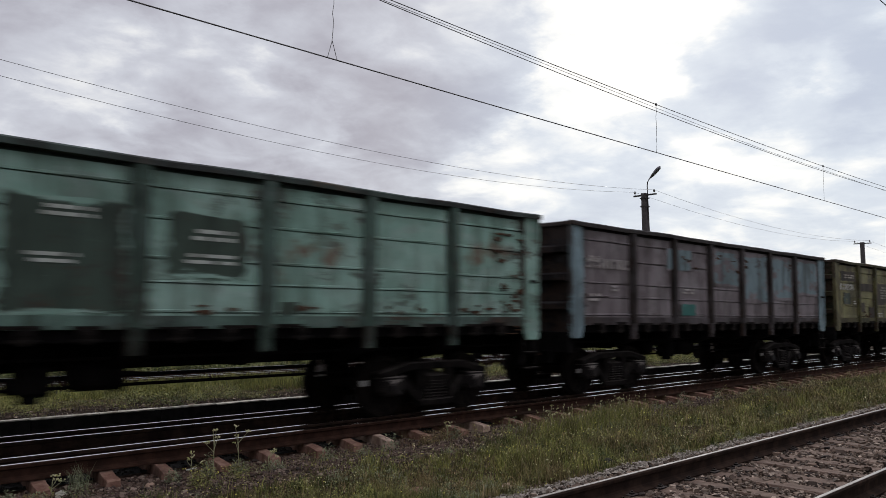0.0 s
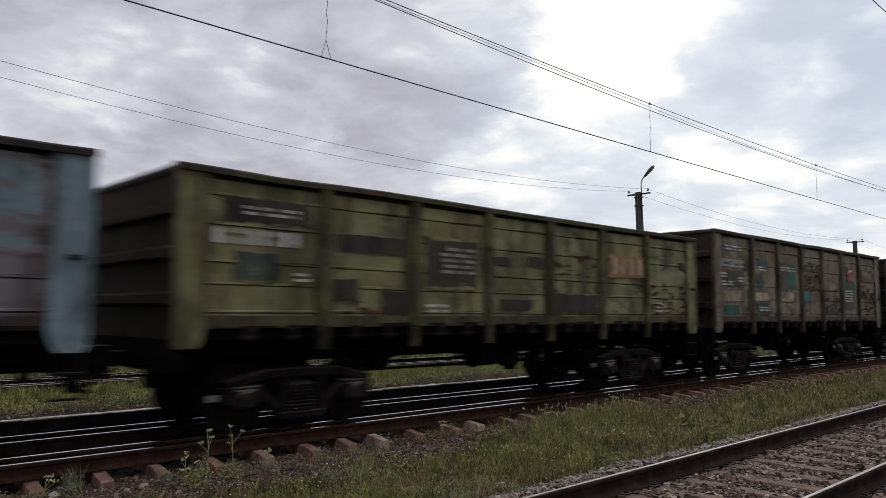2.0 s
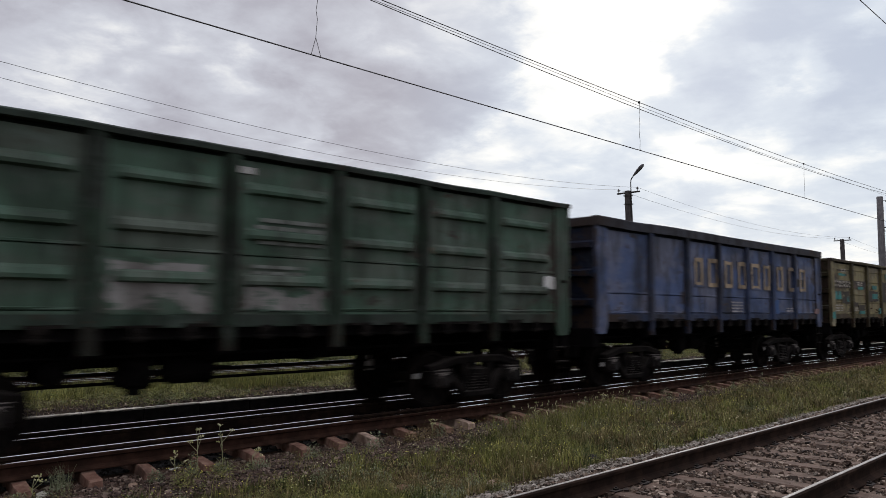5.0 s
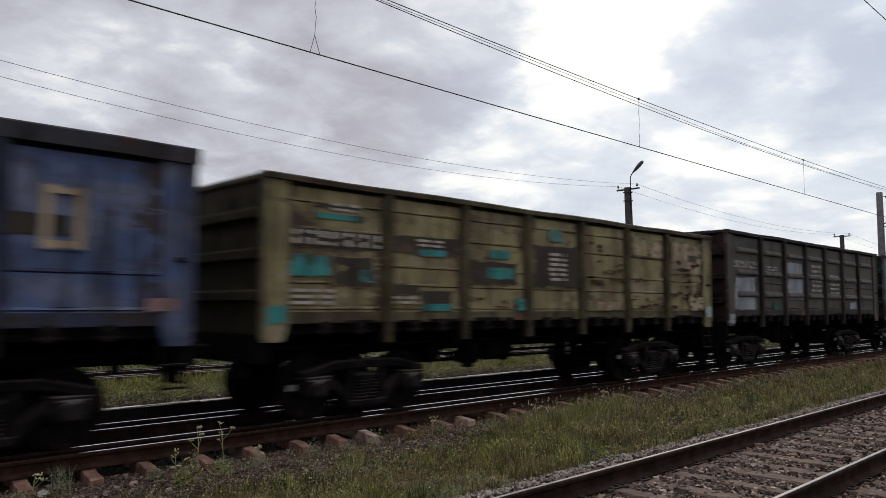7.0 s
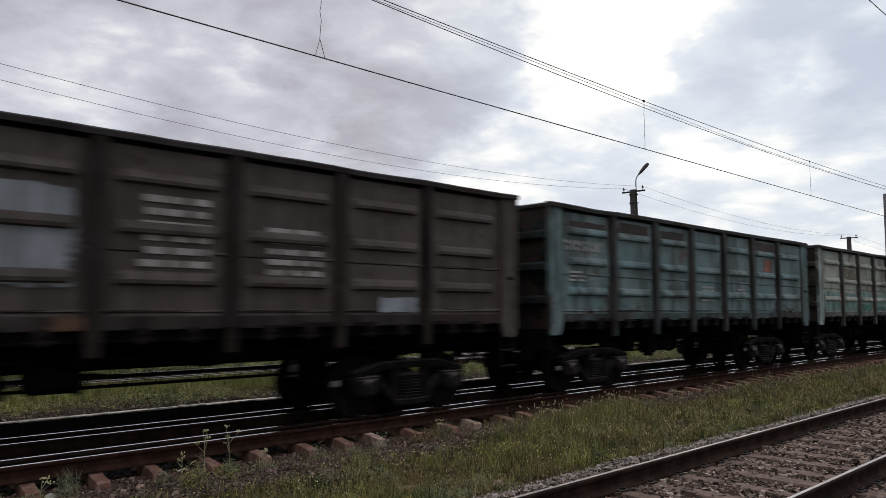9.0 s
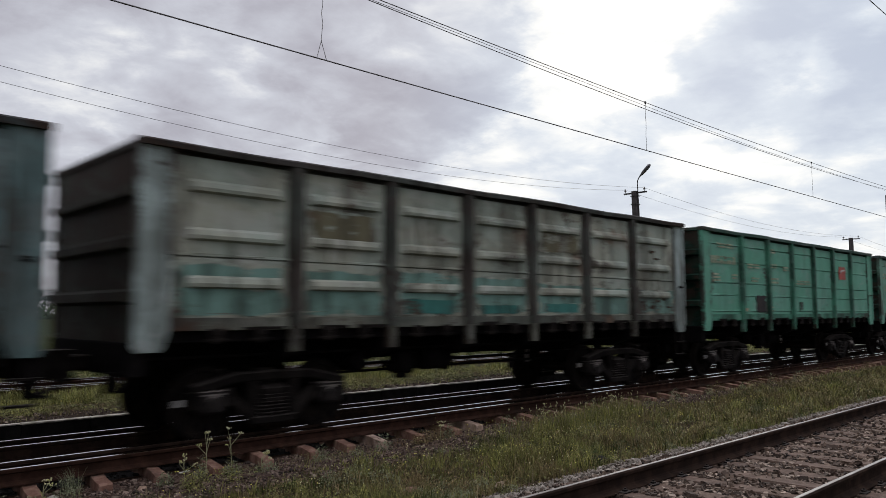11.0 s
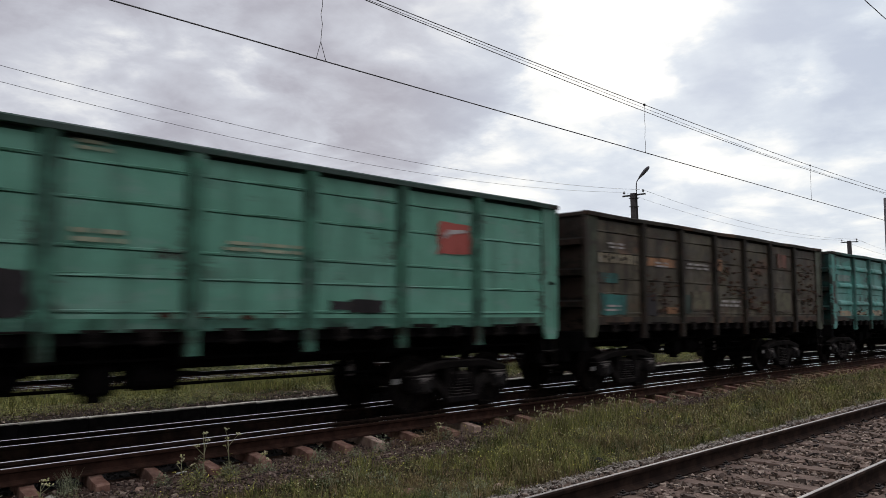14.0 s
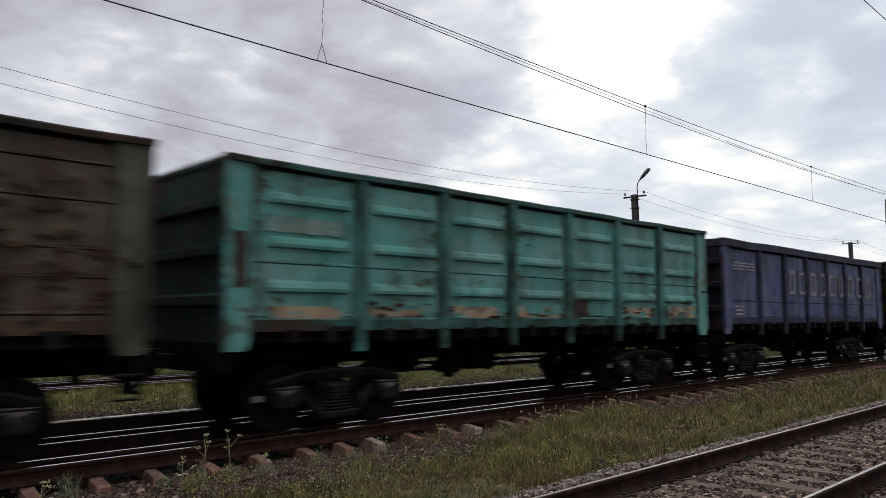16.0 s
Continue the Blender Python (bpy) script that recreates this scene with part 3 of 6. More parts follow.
# ---------------------------------------------------------------- stones, grass and weeds
def scatter_stones(name, n, xr, yr, size, material, label, rng, near=1.0):
    """Broken stones, each an uneven six-sided lump, thicker on the ground close by."""
    u = rng.random(n) ** near
    x = xr[0] + (xr[1] - xr[0]) * u
    y = rng.uniform(yr[0], yr[1], n)
    if name == "ballast_stones":
        off = np.abs((x - 4.24) / 0.545 - np.round((x - 4.24) / 0.545)) * 0.545
        keep = (off > 0.105) | (rng.random(n) < 0.10)
        x, y, off = x[keep], y[keep], off[keep]
        n = len(x)
    s = size * rng.lognormal(0, 0.32, n)
    base = np.array([(-1, -1, -1), (1, -1, -1), (1, 1, -1), (-1, 1, -1), (-1, -1, 1), (1, -1, 1), (1, 1, 1), (-1, 1, 1)], float) * 0.62
    v = base[None] * rng.uniform(0.6, 1.2, (n, 1, 3)) + rng.uniform(-0.30, 0.30, (n, 8, 3))
    v[:, :, 2] *= 0.75
    tip = rng.uniform(-0.7, 0.7, n)[:, None]
    v[:, :, 0], v[:, :, 2] = v[:, :, 0] * np.cos(tip) - v[:, :, 2] * np.sin(tip), v[:, :, 0] * np.sin(tip) + v[:, :, 2] * np.cos(tip)
    a = rng.uniform(0, 6.283, n)
    c, d = np.cos(a)[:, None], np.sin(a)[:, None]
    vx, vy = v[:, :, 0] * c - v[:, :, 1] * d, v[:, :, 0] * d + v[:, :, 1] * c
    z = np.array([ground_z(p, q) for p, q in zip(x, y)])
    if name == "ballast_stones":
        z = z + np.where(off < 0.125, 0.022, 0.006)
    v = np.stack([vx * s[:, None] + x[:, None], vy * s[:, None] + y[:, None], v[:, :, 2] * s[:, None] + (z + s * 0.18)[:, None]], -1).reshape(-1, 3)
    tri = np.array([(4, 5, 6), (4, 6, 7), (0, 1, 5), (0, 5, 4), (1, 2, 6), (1, 6, 5), (2, 3, 7), (2, 7, 6), (3, 0, 4), (3, 4, 7), (0, 2, 1), (0, 3, 2)])
    f = (tri[None] + (np.arange(n) * 8)[:, None, None]).reshape(-1, 3)
    ob = cloud_mesh(name, v.tolist(), f.tolist(), material)
    return tagged(ob, label, "gravel", kind="stuff")


def blades(name, x, y, hgt, wid, material, label, rng, lean=0.45, category="grass"):
    """Bent blades of grass, three faces each."""
    n = len(x)
    z = np.array([ground_z(p, q) for p, q in zip(x, y)]) - 0.01
    a = rng.uniform(0, 6.283, n)
    ux, uy = np.cos(a) * wid / 2, np.sin(a) * wid / 2
    b = rng.uniform(0, 6.283, n)
    k = hgt * rng.uniform(0.1, lean, n)
    lx, ly = np.cos(b) * k, np.sin(b) * k
    v = np.empty((n, 5, 3))
    v[:, 0] = np.stack([x - ux, y - uy, z], -1)
    v[:, 1] = np.stack([x + ux, y + uy, z], -1)
    v[:, 2] = np.stack([x + ux * 0.75 + lx * 0.3, y + uy * 0.75 + ly * 0.3, z + hgt * 0.58], -1)
    v[:, 3] = np.stack([x - ux * 0.75 + lx * 0.3, y - uy * 0.75 + ly * 0.3, z + hgt * 0.58], -1)
    v[:, 4] = np.stack([x + lx, y + ly, z + hgt * (1 - 0.25 * (k / hgt) ** 2)], -1)
    i = np.arange(n) * 5
    quads = np.stack([i, i + 1, i + 2, i + 3], -1).tolist()
    tris = np.stack([i + 3, i + 2, i + 4], -1).tolist()
    ob = cloud_mesh(name, v.reshape(-1, 3).tolist(), quads + tris, material)
    return tagged(ob, label, category, kind="stuff")


def cushions(name, cx, cy, r, h, k, leaf, material, label, rng):
    """Domes of small pointed leaves."""
    n = len(cx) * k
    a, e = rng.uniform(0, 6.283, n), np.arcsin(rng.random(n))
    q = rng.random(n) ** 0.35
    R, H = np.repeat(r, k) * q, np.repeat(h, k) * q
    x, y = np.repeat(cx, k) + R * np.cos(a) * np.cos(e), np.repeat(cy, k) + R * np.sin(a) * np.cos(e)
    g = np.repeat(np.array([ground_z(p, s) for p, s in zip(cx, cy)]), k)
    z = g + H * np.sin(e) * rng.uniform(0.7, 1.2, n)
    b, s, t = a + rng.normal(0, 0.9, n), rng.uniform(leaf[0], leaf[1], n) * (1 + x * 0.012), rng.uniform(-0.6, 1.0, n)
    dx, dy = np.cos(b), np.sin(b)
    v = np.empty((n, 4, 3))
    v[:, 0] = np.stack([x - dx * s, y - dy * s, z - t * s], -1)
    v[:, 1] = np.stack([x - dy * s * 0.45, y + dx * s * 0.45, z + s * 0.15], -1)
    v[:, 2] = np.stack([x + dx * s, y + dy * s, z + t * s], -1)
    v[:, 3] = np.stack([x + dy * s * 0.45, y - dx * s * 0.45, z + s * 0.15], -1)
    i = np.arange(n) * 4
    f = np.concatenate([np.stack([i, i + 1, i + 2], -1), np.stack([i, i + 2, i + 3], -1)]).tolist()
    return tagged(cloud_mesh(name, v.reshape(-1, 3).tolist(), f, material), label, "weeds", kind="stuff")


def field_of(x, y, s=0.55, seed=0.0):
    return np.array([noise.noise(Vector((p * s, q * s, seed))) for p, q in zip(x, y)])


def verge_points(n, rng, y0, y1, x0=1.6, x1=36.0, power=1.9):
    y = rng.uniform(y0, y1, n)
    x = x0 + (x1 - x0) * rng.random(n) ** power
    return x, y


def specks(name, x, y, lift, size, material, label, rng, long=0.7):
    """Small eight-sided flower or seed heads held above the ground."""
    n = len(x)
    z = np.array([ground_z(p, q) for p, q in zip(x, y)]) + lift
    a = rng.uniform(0, 1.57, n)
    c = np.stack([x, y, z], -1)
    ring = [np.stack([size * np.cos(a + k * 1.5708), size * np.sin(a + k * 1.5708), 0.35 * size * (1 if k % 2 else -1)], -1) for k in range(4)]
    tip = np.stack([0 * size, 0 * size, long * size], -1)
    v = np.stack([c + r for r in ring] + [c - tip, c + tip], 1).reshape(-1, 3)
    tri = np.array([f for k in range(4) for f in ((k, (k + 1) % 4, 4), ((k + 1) % 4, k, 5))])
    f = (tri[None] + (np.arange(n) * 6)[:, None, None]).reshape(-1, 3)
    tagged(cloud_mesh(name, v.tolist(), f.tolist(), material), label, "flowers", kind="stuff")


def build_verge():
    rng = np.random.default_rng(11)
    scatter_stones("ballast_stones", 36000, (4.2, 21), (1.7, 4.72), 0.023, STONE, "broken grey-brown ballast stones between the rails", rng, 1.5)
    scatter_stones("shoulder_stones", 13000, (4.5, 30), (4.25, 5.15), 0.0165, STONE_PALE, "pale grey ballast stones along the rail", rng, 1.5)
    scatter_stones("bed_stones", 26000, (1.8, 26), (7.3, 9.02), 0.019, STONE_RED, "red-brown stones between the sleeper ends", rng, 1.4)
    scatter_stones("inner_bed_stones", 5200, (2, 30), (9.2, 12.5), 0.034, STONE_SHADE, "stones between the rails, coloured black as shade", rng, 1.3)
    scatter_stones("kerbside_gravel", 2200, (3, 28), (12.72, 14.0), 0.024, STONE, "loose gravel behind the kerb", rng, 1.3)

    scatter_stones("verge_litter", 9000, (2, 24), (5.0, 8.3), 0.011, STONE_RED, "small brown stones and crumbs of soil in the verge", rng, 1.6)

    # low turf, thinner towards the bed of the train's track and in bare spots
    x, y = verge_points(120000, rng, 4.95, 8.75)
    lush = field_of(x, y, 0.5, 1.0) + 0.6 * field_of(x, y, 1.9, 4.0)
    edge = np.clip((7.92 - np.clip((11.5 - x) * 0.09, 0, 0.65) + 0.35 * field_of(x, y, 1.3, 7.0) - y) / 0.45, 0, 1) * np.clip((y - 4.92 - 0.12 * np.sin(x * 1.7)) / 0.35, 0.0, 1)
    keep = rng.random(len(x)) < np.clip(0.25 + 1.1 * lush + 0.012 * x, 0.02, 1) * (0.03 + 0.97 * edge) * np.clip(1 - 0.6 * (y > 7.2) * (x < 9) - 0.15 * (x < 6.5), 0.15, 1)
    x, y, lush = x[keep], y[keep], lush[keep]
    h = (0.026 + 0.085 * rng.random(len(x)) ** 1.6) * (1 + 0.7 * np.clip(lush, -0.5, 1)) * np.clip(0.75 + 0.3 * x / 12, 0.75, 1.25)
    blades("verge_turf", x, y, h, 0.006 + 0.004 * rng.random(len(x)) + x * 0.00022, GRASS, "low green turf on the verge between the tracks", rng, 1.1)

    # cushions of small-leaved plants and fine grass, with bare gaps between them
    cx, cy = verge_points(4300, rng, 5.0, 8.5, 1.8, 34.0, 1.75)
    grow = field_of(cx, cy, 0.55, 51.0) + 0.5 * field_of(cx, cy, 2.2, 14.0)
    rim = np.clip((7.95 - np.clip((11.5 - cx) * 0.09, 0, 0.65) + 0.4 * field_of(cx, cy, 0.9, 7.0) - cy) / 0.5, 0, 1)
    keep = rng.random(len(cx)) < np.clip(0.48 + 1.5 * grow + 0.014 * cx, 0.05, 1) * (0.04 + 0.96 * rim)
    cx, cy, grow = cx[keep], cy[keep], grow[keep]
    size = rng.uniform(0.05, 0.15, len(cx)) * (1 + 0.5 * np.clip(grow, -0.4, 0.8))
    size *= rng.lognormal(0.0, 0.30, len(cx))
    tall = size * rng.uniform(0.6, 1.35, len(cx))
    kind = field_of(cx, cy, 0.8, 61.0) + 0.7 * field_of(cx, cy, 3.1, 62.0) + rng.normal(0, 0.22, len(cx)) + np.where(cx < 6.5, -0.03, 0.12)
    sorts = ((HERB_DRY, -9, -0.32, "brown_herbs", "withered brown herbs on the verge"), (HERB_GREY, -0.32, -0.16, "grey_herbs", "grey-green low herbs on the verge"),
             (BROADLEAF, -0.16, 0.10, "green_herbs", "green low herbs on the verge"), (HERB_DARK, 0.10, 0.24, "dark_herbs", "dark green low herbs on the verge"),
             (HERB_LIME, 0.24, 9, "yellow_green_herbs", "yellow-green low herbs on the verge"))
    for m, lo, hi, name, label in sorts:
        w = (kind >= lo) & (kind < hi)
        cushions(name, cx[w], cy[w], size[w], tall[w], 84, (0.006, 0.014), m, label, rng)
        w &= rng.random(len(cx)) < 0.35
        bs = np.repeat(size[w], 34)
        x, y = np.repeat(cx[w], 34) + rng.normal(0, 0.5, len(bs)) * bs, np.repeat(cy[w], 34) + rng.normal(0, 0.5, len(bs)) * bs
        blades(name + "_grass", x, y, bs * rng.uniform(0.4, 1.25, len(x)), 0.004 + x * 0.0002, m if m is not BROADLEAF else GRASS, "fine grass among the " + label.split(" on ")[0], rng, 0.8)
    # single plants near the rail and in the turf
    for m, name, label, spots in ((HERB_LIME, "yellow_green_herbs", "yellow-green low herbs on the verge", ((5.06, 7.95, 0.20), (5.39, 7.80, 0.17), (4.90, 7.70, 0.15), (8.54, 6.4, 0.20), (8.96, 6.2, 0.17), (15.35, 5.62, 0.18), (15.61, 6.6, 0.20))),
                                  (HERB_GREY, "grey_herbs", "grey-green low herbs on the verge", ((6.31, 6.6, 0.24), (6.58, 6.45, 0.18), (6.04, 6.75, 0.16), (7.61, 8.35, 0.13))),
                                  (HERB_DRY, "brown_herbs", "withered brown herbs on the verge", ((9.04, 8.45, 0.20), (9.34, 8.5, 0.18), (8.76, 8.3, 0.16), (11.36, 5.5, 0.18), (11.67, 5.45, 0.15))),
                                  (HERB_DARK, "dark_herbs", "dark green low herbs on the verge", ((9.20, 5.62, 0.17), (9.45, 5.6, 0.14), (20.27, 6.15, 0.30), (20.76, 6.2, 0.26)))):
        cx, cy, r = (np.array(k) for k in zip(*spots))
        cushions(name, cx, cy, r, r * 1.15, 320, (0.007, 0.016), m, label, rng)
    x, y = rng.normal(4.03, 0.05, 70), rng.normal(8.80, 0.05, 70)
    blades("rail_side_tuft", x, y, 0.16 + 0.18 * rng.random(70), np.full(70, 0.006), HERB_GREY, "grey-green grass tuft beside the rail", rng, 0.7)
    # taller dark weeds farther along
    wx = np.concatenate([rng.uniform(17.0, 34.0, 70), rng.uniform(11.0, 20.0, 16)])
    wy = np.concatenate([rng.uniform(5.6, 8.3, 70), rng.uniform(5.2, 5.9, 16)])
    wr = rng.uniform(0.14, 0.34, 86)
    cushions("tall_weeds", wx, wy, wr, wr * rng.uniform(0.7, 1.3, 86), 420, (0.008, 0.020), GRASS, "taller dark green weeds on the verge", rng)
    # leafy weeds between the sleeper ends
    wx = np.array([3.2, 3.45, 3.9, 4.9, 5.25, 5.75, 6.1, 6.9, 8.1, 9.4, 10.6, 12.3, 13.1, 15.0, 16.5, 18.2, 20.0, 21.7, 23.0])
    wy = 8.32 + 0.16 * np.sin(wx * 7.0)
    cushions("sleeper_end_weeds", wx, wy, 0.14 + 0.05 * np.cos(wx * 3.0), 0.22 + 0.09 * np.sin(wx * 5.0), 260, (0.010, 0.022), HERB_GREY, "leafy green weeds between the sleeper ends", rng)

    # standing grass in tufts, lush in drifts, with paler and drier tufts among it
    for m, count, per, lo, hi, seed, floor, name, label in ((GRASS, 5200, 20, 0.07, 0.21, 9.0, -0.06, "grass_tufts", "taller grass tufts on the verge"),
                                                           (HERB_LIME, 3000, 20, 0.08, 0.23, 19.0, 0.02, "bright_grass_tufts", "bright yellow-green grass tufts on the verge"),
                                                           (HERB_DARK, 2000, 20, 0.06, 0.18, 29.0, 0.00, "dark_grass_tufts", "dark green grass tufts on the verge"),
                                                           (DRYGRASS, 380, 14, 0.10, 0.24, 39.0, 0.04, "dry_grass_tufts", "straw-coloured dry grass tufts on the verge")):
        cx, cy = verge_points(count, rng, 5.12, 8.45, 2.0, 36.0, 1.6)
        rich = field_of(cx, cy, 0.6, seed) + 0.45 * field_of(cx, cy, 2.4, seed + 3)
        bare = np.clip((7.35 - cy) / 0.9, 0, 1) * (cx < 6.5) + (cx >= 6.5) * np.clip((7.85 - np.clip((11.5 - cx) * 0.09, 0, 0.5) + 0.4 * field_of(cx, cy, 0.9, 7.0) + 0.02 * np.clip(cx - 14, 0, 20) - cy) / 0.4, 0, 1)
        keep = (rich > floor) & (rng.random(len(cx)) < 0.08 + 0.92 * bare)
        cx, cy, rich = cx[keep], cy[keep], rich[keep]
        lump = field_of(cx, cy, 1.7, seed + 50)
        keep = rng.random(len(cx)) < np.clip(0.55 + 1.6 * lump, 0.05, 1)
        cx, cy, rich, lump = cx[keep], cy[keep], rich[keep], lump[keep]
        tall = np.repeat(np.clip(0.72 + 0.8 * rich + 0.9 * lump + 0.018 * (cx - 8), 0.4, 1.6) * np.clip((8.1 - cy) / 0.9, 0.35, 1), per)
        x = np.repeat(cx, per) + rng.normal(0, 0.055, len(cx) * per)
        y = np.repeat(cy, per) + rng.normal(0, 0.055, len(cx) * per)
        blades(name, x, y, (lo + (hi - lo) * rng.random(len(x)) ** 1.4) * tall, 0.006 + x * 0.00034, m, label, rng, 0.75)
    # a stand of tall seeding grass beside the bed
    n = 2000
    x = np.concatenate([rng.normal(11.87, 0.9, n // 2), rng.normal(13.33, 0.45, n // 4), rng.normal(10.8, 0.4, n // 4)])
    y = np.concatenate([rng.normal(7.55, 0.22, n // 2), rng.normal(7.9, 0.16, n // 4), rng.normal(7.35, 0.2, n // 4)])
    blades("seeding_grass", x, y, 0.14 + 0.24 * rng.random(n), 0.004 + x * 0.00024, HERB_LIME, "tall bright seeding grass beside the bed", rng, 0.45)
    x, y = x[::6] + 0.02, y[::6]
    blades("seeding_grass_stems", x, y, 0.24 + 0.18 * rng.random(len(x)), np.full(len(x), 0.007), DRYGRASS, "pale seed stems above the tall grass", rng, 0.3)

    # broad-leaved weeds
    cx, cy = verge_points(900, rng, 5.0, 8.4, 1.8, 26.0, 1.5)
    keep = field_of(cx, cy, 0.7, 31.0) > -0.05
    cx, cy = cx[keep], cy[keep]
    k = 26
    n = len(cx) * k
    x, y = np.repeat(cx, k) + rng.normal(0, 0.075, n), np.repeat(cy, k) + rng.normal(0, 0.075, n)
    z = np.array([ground_z(p, q) for p, q in zip(x, y)]) + rng.uniform(0.005, 0.13, n)
    a, s, t = rng.uniform(0, 6.283, n), rng.uniform(0.007, 0.021, n), rng.uniform(-0.5, 0.9, n)
    dx, dy = np.cos(a), np.sin(a)
    v = np.empty((n, 4, 3))
    v[:, 0] = np.stack([x - dx * s, y - dy * s, z - t * s * 0.5], -1)
    v[:, 1] = np.stack([x - dy * s * 0.42, y + dx * s * 0.42, z + s * 0.12], -1)
    v[:, 2] = np.stack([x + dx * s, y + dy * s, z + t * s], -1)
    v[:, 3] = np.stack([x + dy * s * 0.42, y - dx * s * 0.42, z + s * 0.12], -1)
    i = np.arange(n) * 4
    f = np.concatenate([np.stack([i, i + 1, i + 2], -1), np.stack([i, i + 2, i + 3], -1)]).tolist()
    tagged(cloud_mesh("broad_leaved_weeds", v.reshape(-1, 3).tolist(), f, BROADLEAF), "low broad-leaved weeds among the verge grass", "weeds", kind="stuff")

    # dry seed stems
    cx, cy = verge_points(260, rng, 5.1, 8.3)
    x = np.repeat(cx, 7) + rng.normal(0, 0.05, len(cx) * 7)
    y = np.repeat(cy, 7) + rng.normal(0, 0.05, len(cx) * 7)
    blades("dry_stems", x, y, 0.11 + 0.14 * rng.random(len(x)), 0.004 + x * 0.00014, DRYGRASS, "dry pale seed stems in the grass", rng, 0.35)
    x = np.concatenate([rng.normal(11.6, 0.55, 230), rng.normal(8.9, 0.35, 120)])
    y = np.concatenate([rng.normal(7.95, 0.18, 230), rng.normal(8.35, 0.16, 120)])
    blades("seed_stems", x[::4], y[::4], 0.16 + 0.16 * rng.random(88), np.full(88, 0.005), HERB_DRY, "thin dry stems beside the sleepers", rng, 0.5)
    cushions("seed_heads", x[::5], y[::5], rng.uniform(0.05, 0.11, 70), rng.uniform(0.16, 0.34, 70), 60, (0.005, 0.011), HERB_DRY, "pale brownish seed heads beside the sleepers", rng)

    # yellow flowers and pale seed heads
    for count, far, seed, floor, lift, m, name, label in ((2600, 26.0, 20.0, 0.40, (0.06, 0.22), BLOOM, "yellow_flowers", "small yellow flowers scattered through the verge grass"),
                                                         (4200, 30.0, 44.0, 0.12, (0.08, 0.24), WEEDHEAD, "pale_seed_heads", "tiny pale seed heads over the verge grass")):
        x, y = verge_points(count, rng, 5.1, 8.2, 2.0, far, 1.3)
        keep = (field_of(x, y, 0.8, seed) + 0.7 * field_of(x, y, 2.6, 2.0) > floor) & ((y < 7.4) | (x > 7.5))
        x, y = x[keep], y[keep]
        specks(name, x, y, rng.uniform(lift[0], lift[1], len(x)), rng.uniform(0.004, 0.010, len(x)) * (0.85 + 0.022 * x), m, label, rng)
    # flowers in drifts, and heads over the tall seeding grass
    spots = ((8.54, 6.4, 40), (9.07, 6.15, 30), (7.16, 6.9, 16), (12.84, 7.1, 30), (15.35, 5.62, 36), (15.51, 6.6, 30), (5.12, 7.9, 22), (10.58, 6.1, 20), (18.84, 6.4, 24))
    x = np.concatenate([rng.normal(p, 0.26, k) for p, q, k in spots])
    y = np.concatenate([rng.normal(q, 0.12, k) for p, q, k in spots])
    specks("yellow_flowers", x, y, rng.uniform(0.08, 0.22, len(x)), rng.uniform(0.005, 0.010, len(x)), BLOOM, "small yellow flowers in drifts on the verge", rng)
    x = np.concatenate([rng.normal(11.77, 0.8, 70), rng.normal(13.33, 0.45, 36), rng.normal(10.8, 0.4, 24)])
    y = np.concatenate([rng.normal(7.6, 0.2, 70), rng.normal(7.9, 0.15, 36), rng.normal(7.4, 0.2, 24)])
    specks("grass_seed_heads", x, y, rng.uniform(0.20, 0.40, len(x)), rng.uniform(0.005, 0.009, len(x)), WEEDHEAD, "pale heads of the tall seeding grass", rng, 2.6)

    # weedy ground beyond the kerb: bare grit, low herbs, then lush clumps
    x = 3 + 42 * rng.random(60000) ** 1.4
    y = 12.75 + 4.15 * rng.random(60000)
    lush = field_of(x, y, 0.35, 3.0) + 0.5 * field_of(x, y, 1.4, 13.0)
    keep = rng.random(len(x)) < np.clip(0.35 + 1.3 * lush, 0.02, 1) * np.clip((y - 13.2) / 1.0, 0.04, 1)
    x, y, lush = x[keep], y[keep], lush[keep]
    blades("rough_grass", x, y, (0.03 + 0.07 * rng.random(len(x))) * (1.1 + lush), np.full(len(x), 0.010), GRASS, "rough green grass beyond the kerb", rng, 1.1)
    for m, count, seed, low, high, name, label in ((BROADLEAF, 1500, 33.0, 0.07, 0.24, "kerbside_weeds", "low leafy weeds beyond the kerb"), (HERB_DARK, 700, 43.0, 0.08, 0.22, "dark_kerbside_weeds", "dark green weeds beyond the kerb"), (HERB_LIME, 1300, 53.0, 0.10, 0.34, "lush_kerbside_weeds", "lush yellow-green weeds beyond the kerb")):
        cx, cy = 4 + 38 * rng.random(count) ** 1.4, 13.0 + 4.0 * rng.random(count) ** 0.8
        keep = (field_of(cx, cy, 0.55, seed) > -0.05) & (rng.random(count) < np.clip((cy - 12.7) / 1.2, 0.1, 1))
        cx, cy = cx[keep], cy[keep]
        size = rng.uniform(low, high, len(cx))
        cushions(name, cx, cy, size, size * rng.uniform(0.5, 1.1, len(cx)), 70, (0.010, 0.022), m, label, rng)
    cx = np.concatenate([rng.uniform(4, 44, 90), rng.uniform(5, 16, 110)])
    cy = np.concatenate([rng.uniform(14.8, 17.2, 90), rng.uniform(15.4, 17.5, 110)])
    x = np.repeat(cx, 70) + rng.normal(0, 0.18, 200 * 70)
    y = np.repeat(cy, 70) + rng.normal(0, 0.16, 200 * 70)
    blades("tall_clumps", x, y, 0.10 + 0.28 * rng.random(len(x)), np.full(len(x), 0.012), HERB_LIME, "tall weedy clumps in the rough grass", rng, 0.7)
